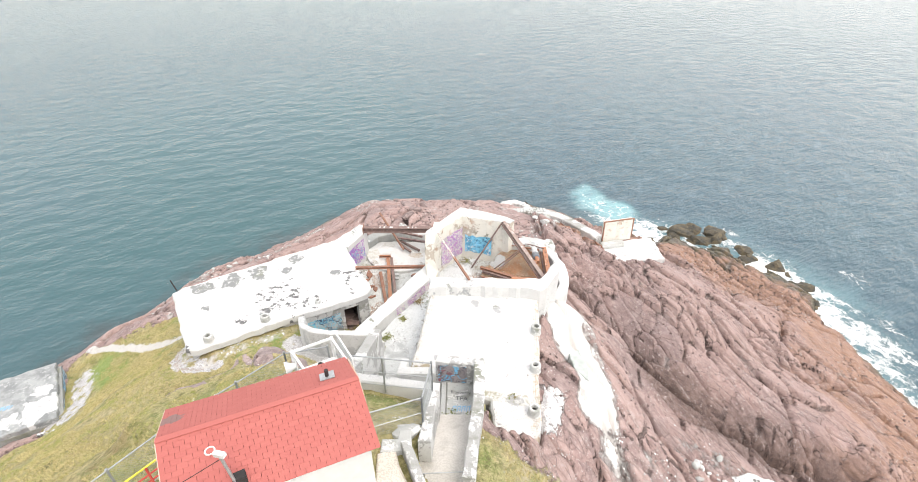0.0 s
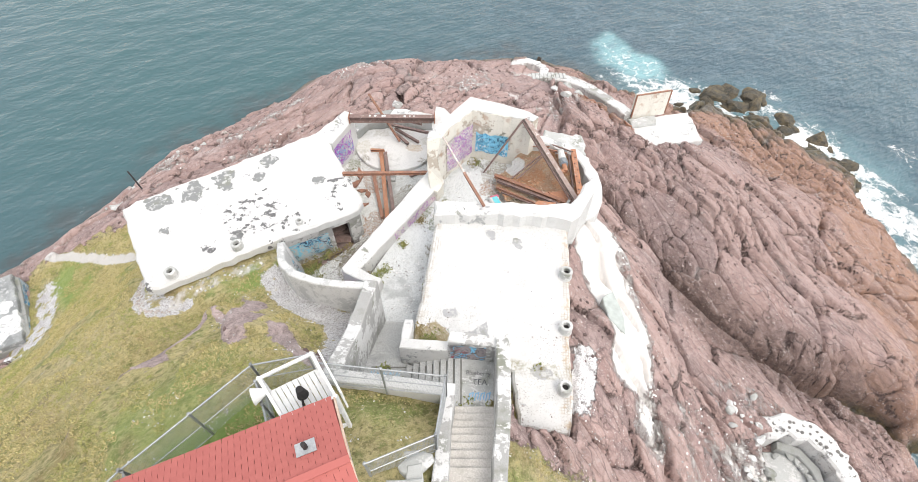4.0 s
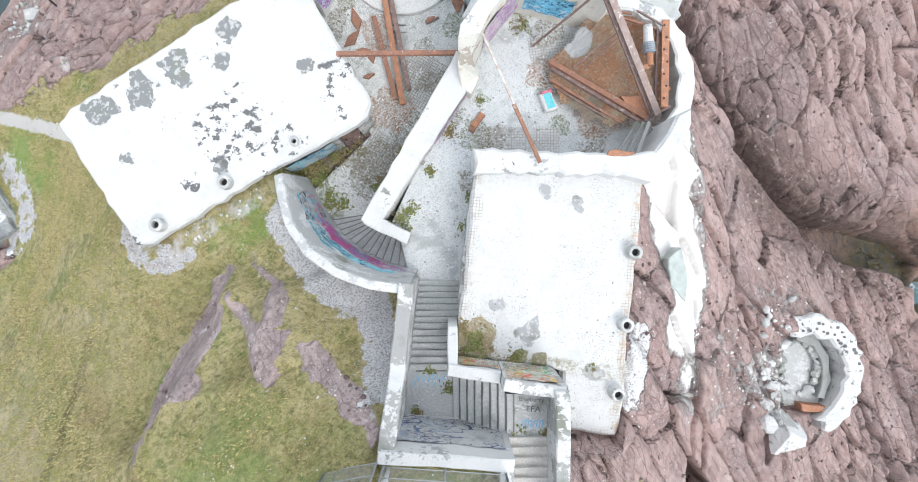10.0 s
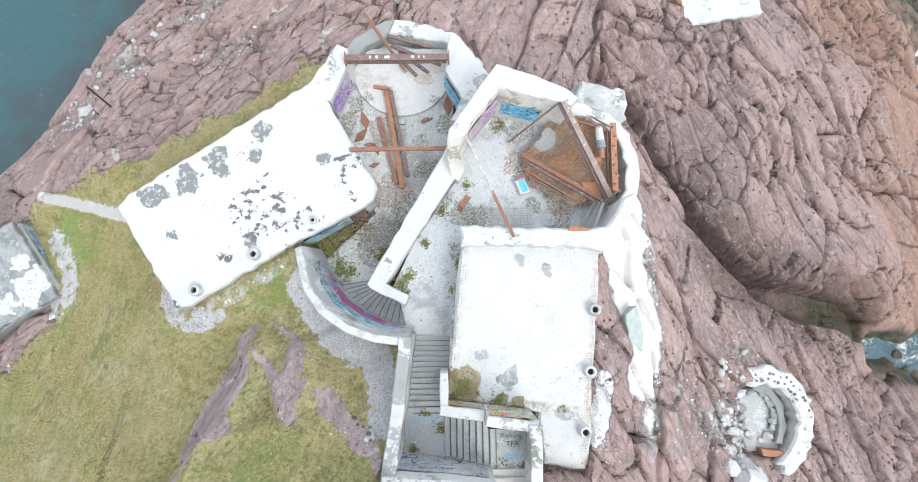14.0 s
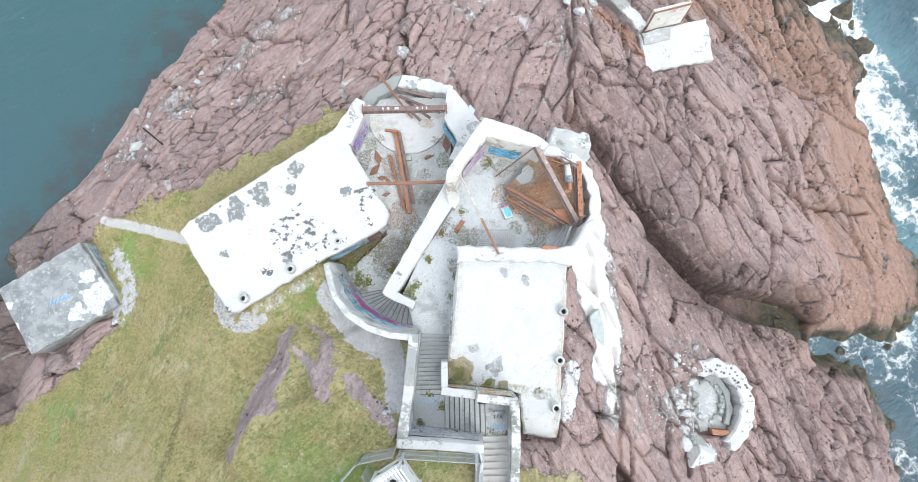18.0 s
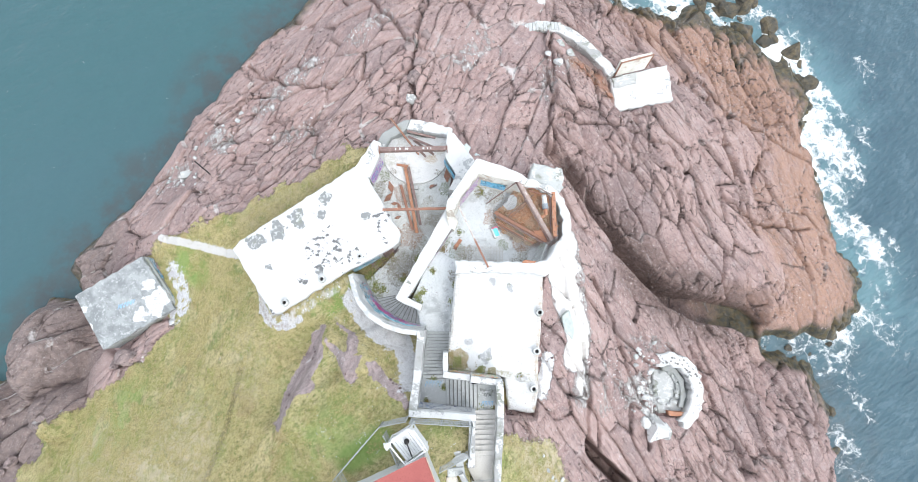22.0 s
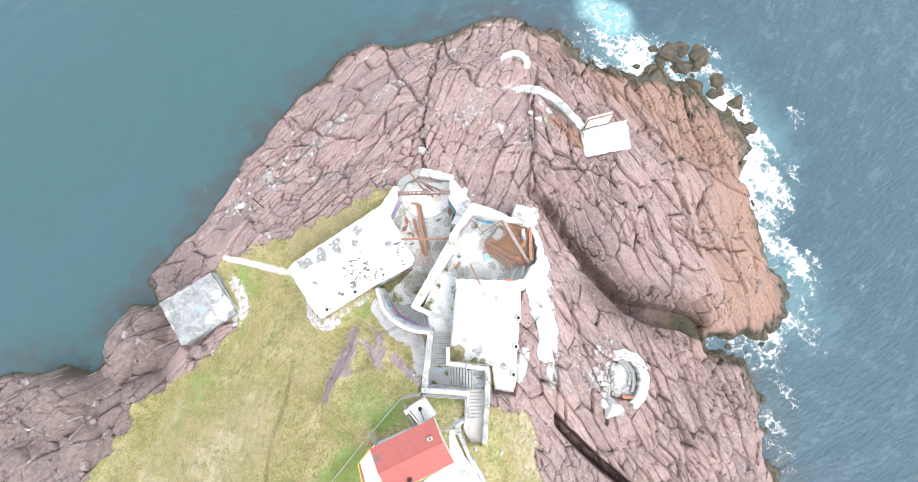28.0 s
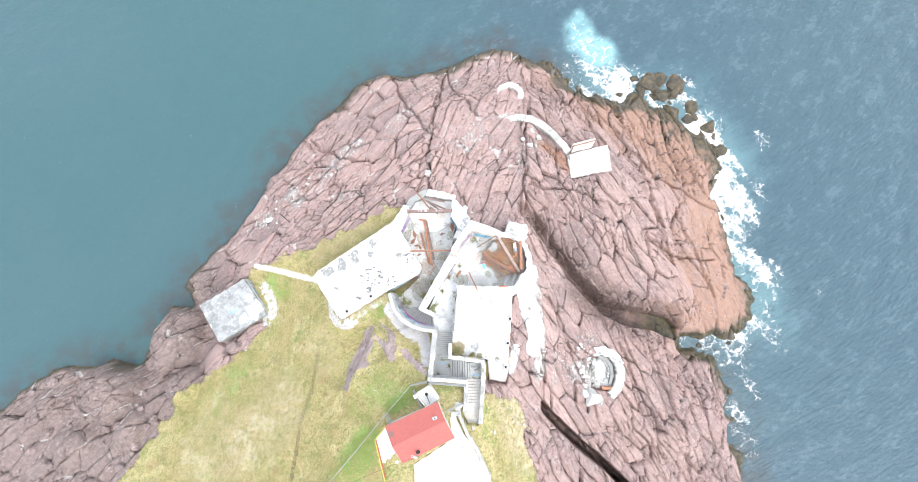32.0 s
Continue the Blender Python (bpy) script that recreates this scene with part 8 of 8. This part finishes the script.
weeds("green weeds along the foot of the walls on the lower platform", [(-8.9, 9.6, 0.9), (-8.4, 8.4, 0.7), (-7.6, 8.0, 0.5), (-7.0, 11.3, 0.6), (-5.6, 9.2, 0.5), (-4.2, 11.0, 0.4), (-7.9, 10.7, 0.5)], FLOOR_LOW, 6, 0.11)
weeds("green weeds in the corners of the upper platform", [(-4.0, 7.2, 0.6), (-3.6, 7.8, 0.4), (-2.6, 9.6, 0.35), (-1.6, 11.6, 0.4), (1.9, 17.0, 0.5), (-0.6, 8.3, 0.35), (-0.9, 6.8, 0.3), (-0.1, 13.2, 0.2)], FLOOR_UP, 7, 0.09)
weeds("weeds on the landing of the stairway", [(-2.6, 0.2, 0.35), (-1.7, -0.4, 0.3), (-3.2, -1.5, 0.25)], 16.96, 8, 0.09)
weeds("weeds on the upper landing of the stairway", [(1.1, -1.9, 0.3), (2.3, -1.9, 0.2)], 18.43, 9, 0.08)


# ---- loose chips and gravel ----
CHIP = Mat("pale_chips")
cr = CHIP.node("ShaderNodeNewGeometry").outputs["Random Per Island"]
CHIP = CHIP.done(CHIP.mix(CHIP.ramp(cr, 0.15, 0.75), (0.32, 0.31, 0.305), (0.70, 0.70, 0.69)), 0.9)
SHARD = Mat("red_chips")
cr = SHARD.node("ShaderNodeNewGeometry").outputs["Random Per Island"]
SHARD = SHARD.done(SHARD.mix(SHARD.ramp(cr, 0.2, 0.95), (0.13, 0.09, 0.085), (0.40, 0.33, 0.31)), 0.9)


def chips(label, x, y, z, lo, hi, material, seed, name="gravel"):
    """Small broken stones lying on a surface."""
    r = np.random.default_rng(seed)
    n = len(x)
    size = lo + (hi - lo) * r.uniform(0, 1, n) ** 2.5
    a = r.uniform(0, 6.28, n)
    ring = []
    for k in range(5):
        t = a + k * 1.2566 + r.uniform(-0.35, 0.35, n)
        q = size * r.uniform(0.7, 1.2, n)
        ring.append(np.stack([x + q * np.cos(t), y + q * np.sin(t), z - 0.01 + 0 * x], -1))
    top = [p * 0.62 + 0.38 * np.stack([x, y, z], -1) + np.stack([0 * x, 0 * x, size * r.uniform(0.5, 0.9, n)], -1) for p in ring]
    co = np.stack(ring + top, 1).reshape(-1, 3)
    base = 10 * np.arange(n)[:, None]
    quads = np.concatenate([base + np.array([[k, (k + 1) % 5, 5 + (k + 1) % 5, 5 + k]]) for k in range(5)])
    faces = quads.tolist() + (base + np.array([[5, 6, 7, 8, 9]])).tolist()
    me = bpy.data.meshes.new(name)
    me.from_pydata(co.tolist(), [], faces)
    me.materials.append(material)
    return tagged(new(name, me), label, "gravel", kind="stuff")


def on_ground(x, y):
    gi, gj = np.clip(np.searchsorted(gx, x) - 1, 0, len(gx) - 2), np.clip(np.searchsorted(gy, y) - 1, 0, len(gy) - 2)
    s, t = (x - gx[gi]) / (gx[gi + 1] - gx[gi]), (y - gy[gj]) / (gy[gj + 1] - gy[gj])
    z = (LZ[gj, gi] * (1 - s) + LZ[gj, gi + 1] * s) * (1 - t) + (LZ[gj + 1, gi] * (1 - s) + LZ[gj + 1, gi + 1] * s) * t
    return z, gi, gj


def strewn(n, seed, box, poly=None, keep=0.35):
    """Places in a box, inside a footprint, thicker in some spots."""
    r = np.random.default_rng(seed)
    x, y = r.uniform(box[0], box[1], n), r.uniform(box[2], box[3], n)
    ok = fbm(x * 0.6, y * 0.6, 4, seed) > keep + 0.25 * r.uniform(0, 1, n)
    if poly:
        ok &= edge_far(x, y, poly) > 0.1
    return x[ok], y[ok]


up_poly = [(-3.3, 4.6), (-1.3, 4.6), (-0.8, 9.9), (6.4, 10.3), (6.6, 11.2), (3.4, 13.0), (3.2, 15), (4.6, 16.4), (1.7, 17.2), (-0.1, 15), (-0.3, 13.4), (-4.5, 7.2), (-3.6, 6.5)]
x, y = strewn(9000, 41, (-5, 7, 4, 18), up_poly)
chips("pale gravel strewn over the upper platform", x, y, np.full(len(x), FLOOR_UP), 0.015, 0.07, CHIP, 1)
low_poly = [(-8.6, 9.6), (-6.3, 7.9), (-5.8, 7.6), (-1.5, 15), (-0.9, 19.4), (-2, 20), (-6.4, 20), (-8.3, 18.3), (-5.8, 12.8)]
x, y = strewn(7000, 42, (-9, 0, 7, 21), low_poly)
chips("pale gravel strewn over the lower platform", x, y, np.full(len(x), FLOOR_LOW), 0.015, 0.075, CHIP, 2)
x, y = strewn(5000, 43, (-1.4, 6.2, -2.5, 9), [(-1.2, 1.2), (2.9, 0.6), (3.6, -2.2), (5.7, -2.5), (6.1, 2), (6.8, 8.8), (-0.4, 8.8)], 0.42)
ok = np.random.default_rng(2).uniform(0, 1, len(x)) > sstep(0, 5, y)
x, y = x[ok], y[ok]
chips("grey grit on the south end of the white roof", x, y, ROOF_R + 0.04 * np.sin(x * 1.1 + y * 0.7), 0.012, 0.045, SHARD, 3)
r = np.random.default_rng(44)
x, y = r.uniform(-12, 9, 60000), r.uniform(-5, 9, 60000)
z, gi, gj = on_ground(x, y)
ok = GRAVEL[gj, gi] > 0.12 + 0.8 * r.uniform(0, 1, len(x)) + 1.6 * (0.5 - fbm(x * 1.2, y * 1.2, 4, 7))
for poly, _ in FLOORS:
    ok &= edge_far(x, y, poly) < -0.05
chips("pale gravel along the retaining wall", x[ok], y[ok], z[ok], 0.012, 0.05, CHIP, 4)
x, y = r.uniform(-40, 26, 120000), r.uniform(-8, 40, 120000)
z, gi, gj = on_ground(x, y)
ok = (WHITE[gj, gi] < 0.95) & (WHITE[gj, gi] > 0.1 + 0.9 * r.uniform(0, 1, len(x)) ** 0.5) & (fbm(x * 0.8, y * 0.8, 4, 17) > 0.42)
for poly, _ in FLOORS:
    ok &= edge_far(x, y, poly) < -0.05
chips("white chips of concrete strewn over the rocks", x[ok], y[ok], z[ok], 0.02, 0.11, CHIP, 5)
x, y = r.uniform(-40, 46, 26000), r.uniform(-14, 52, 26000)
z, gi, gj = on_ground(x, y)
ok = (GRASS[gj, gi] < 0.3) & (WHITE[gj, gi] < 0.4) & (z > SEA + 1.2) & (fbm(x * 0.22, y * 0.22, 4, 19) > 0.50)
for poly, _ in FLOORS:
    ok &= edge_far(x, y, poly) < -0.1
chips("loose stones lying in the joints of the rock", x[ok], y[ok], z[ok], 0.025, 0.15, SHARD, 6)
x, y = r.uniform(-3.6, 2.3, 500), r.uniform(-1.8, 0.1, 500)
ok = (x < -1.6) | (x > 1.05)
x, y = x[ok], y[ok]
chips("grit on the stairway landings", x, y, np.where(x < 0, 16.95, 18.42), 0.012, 0.05, CHIP, 7)
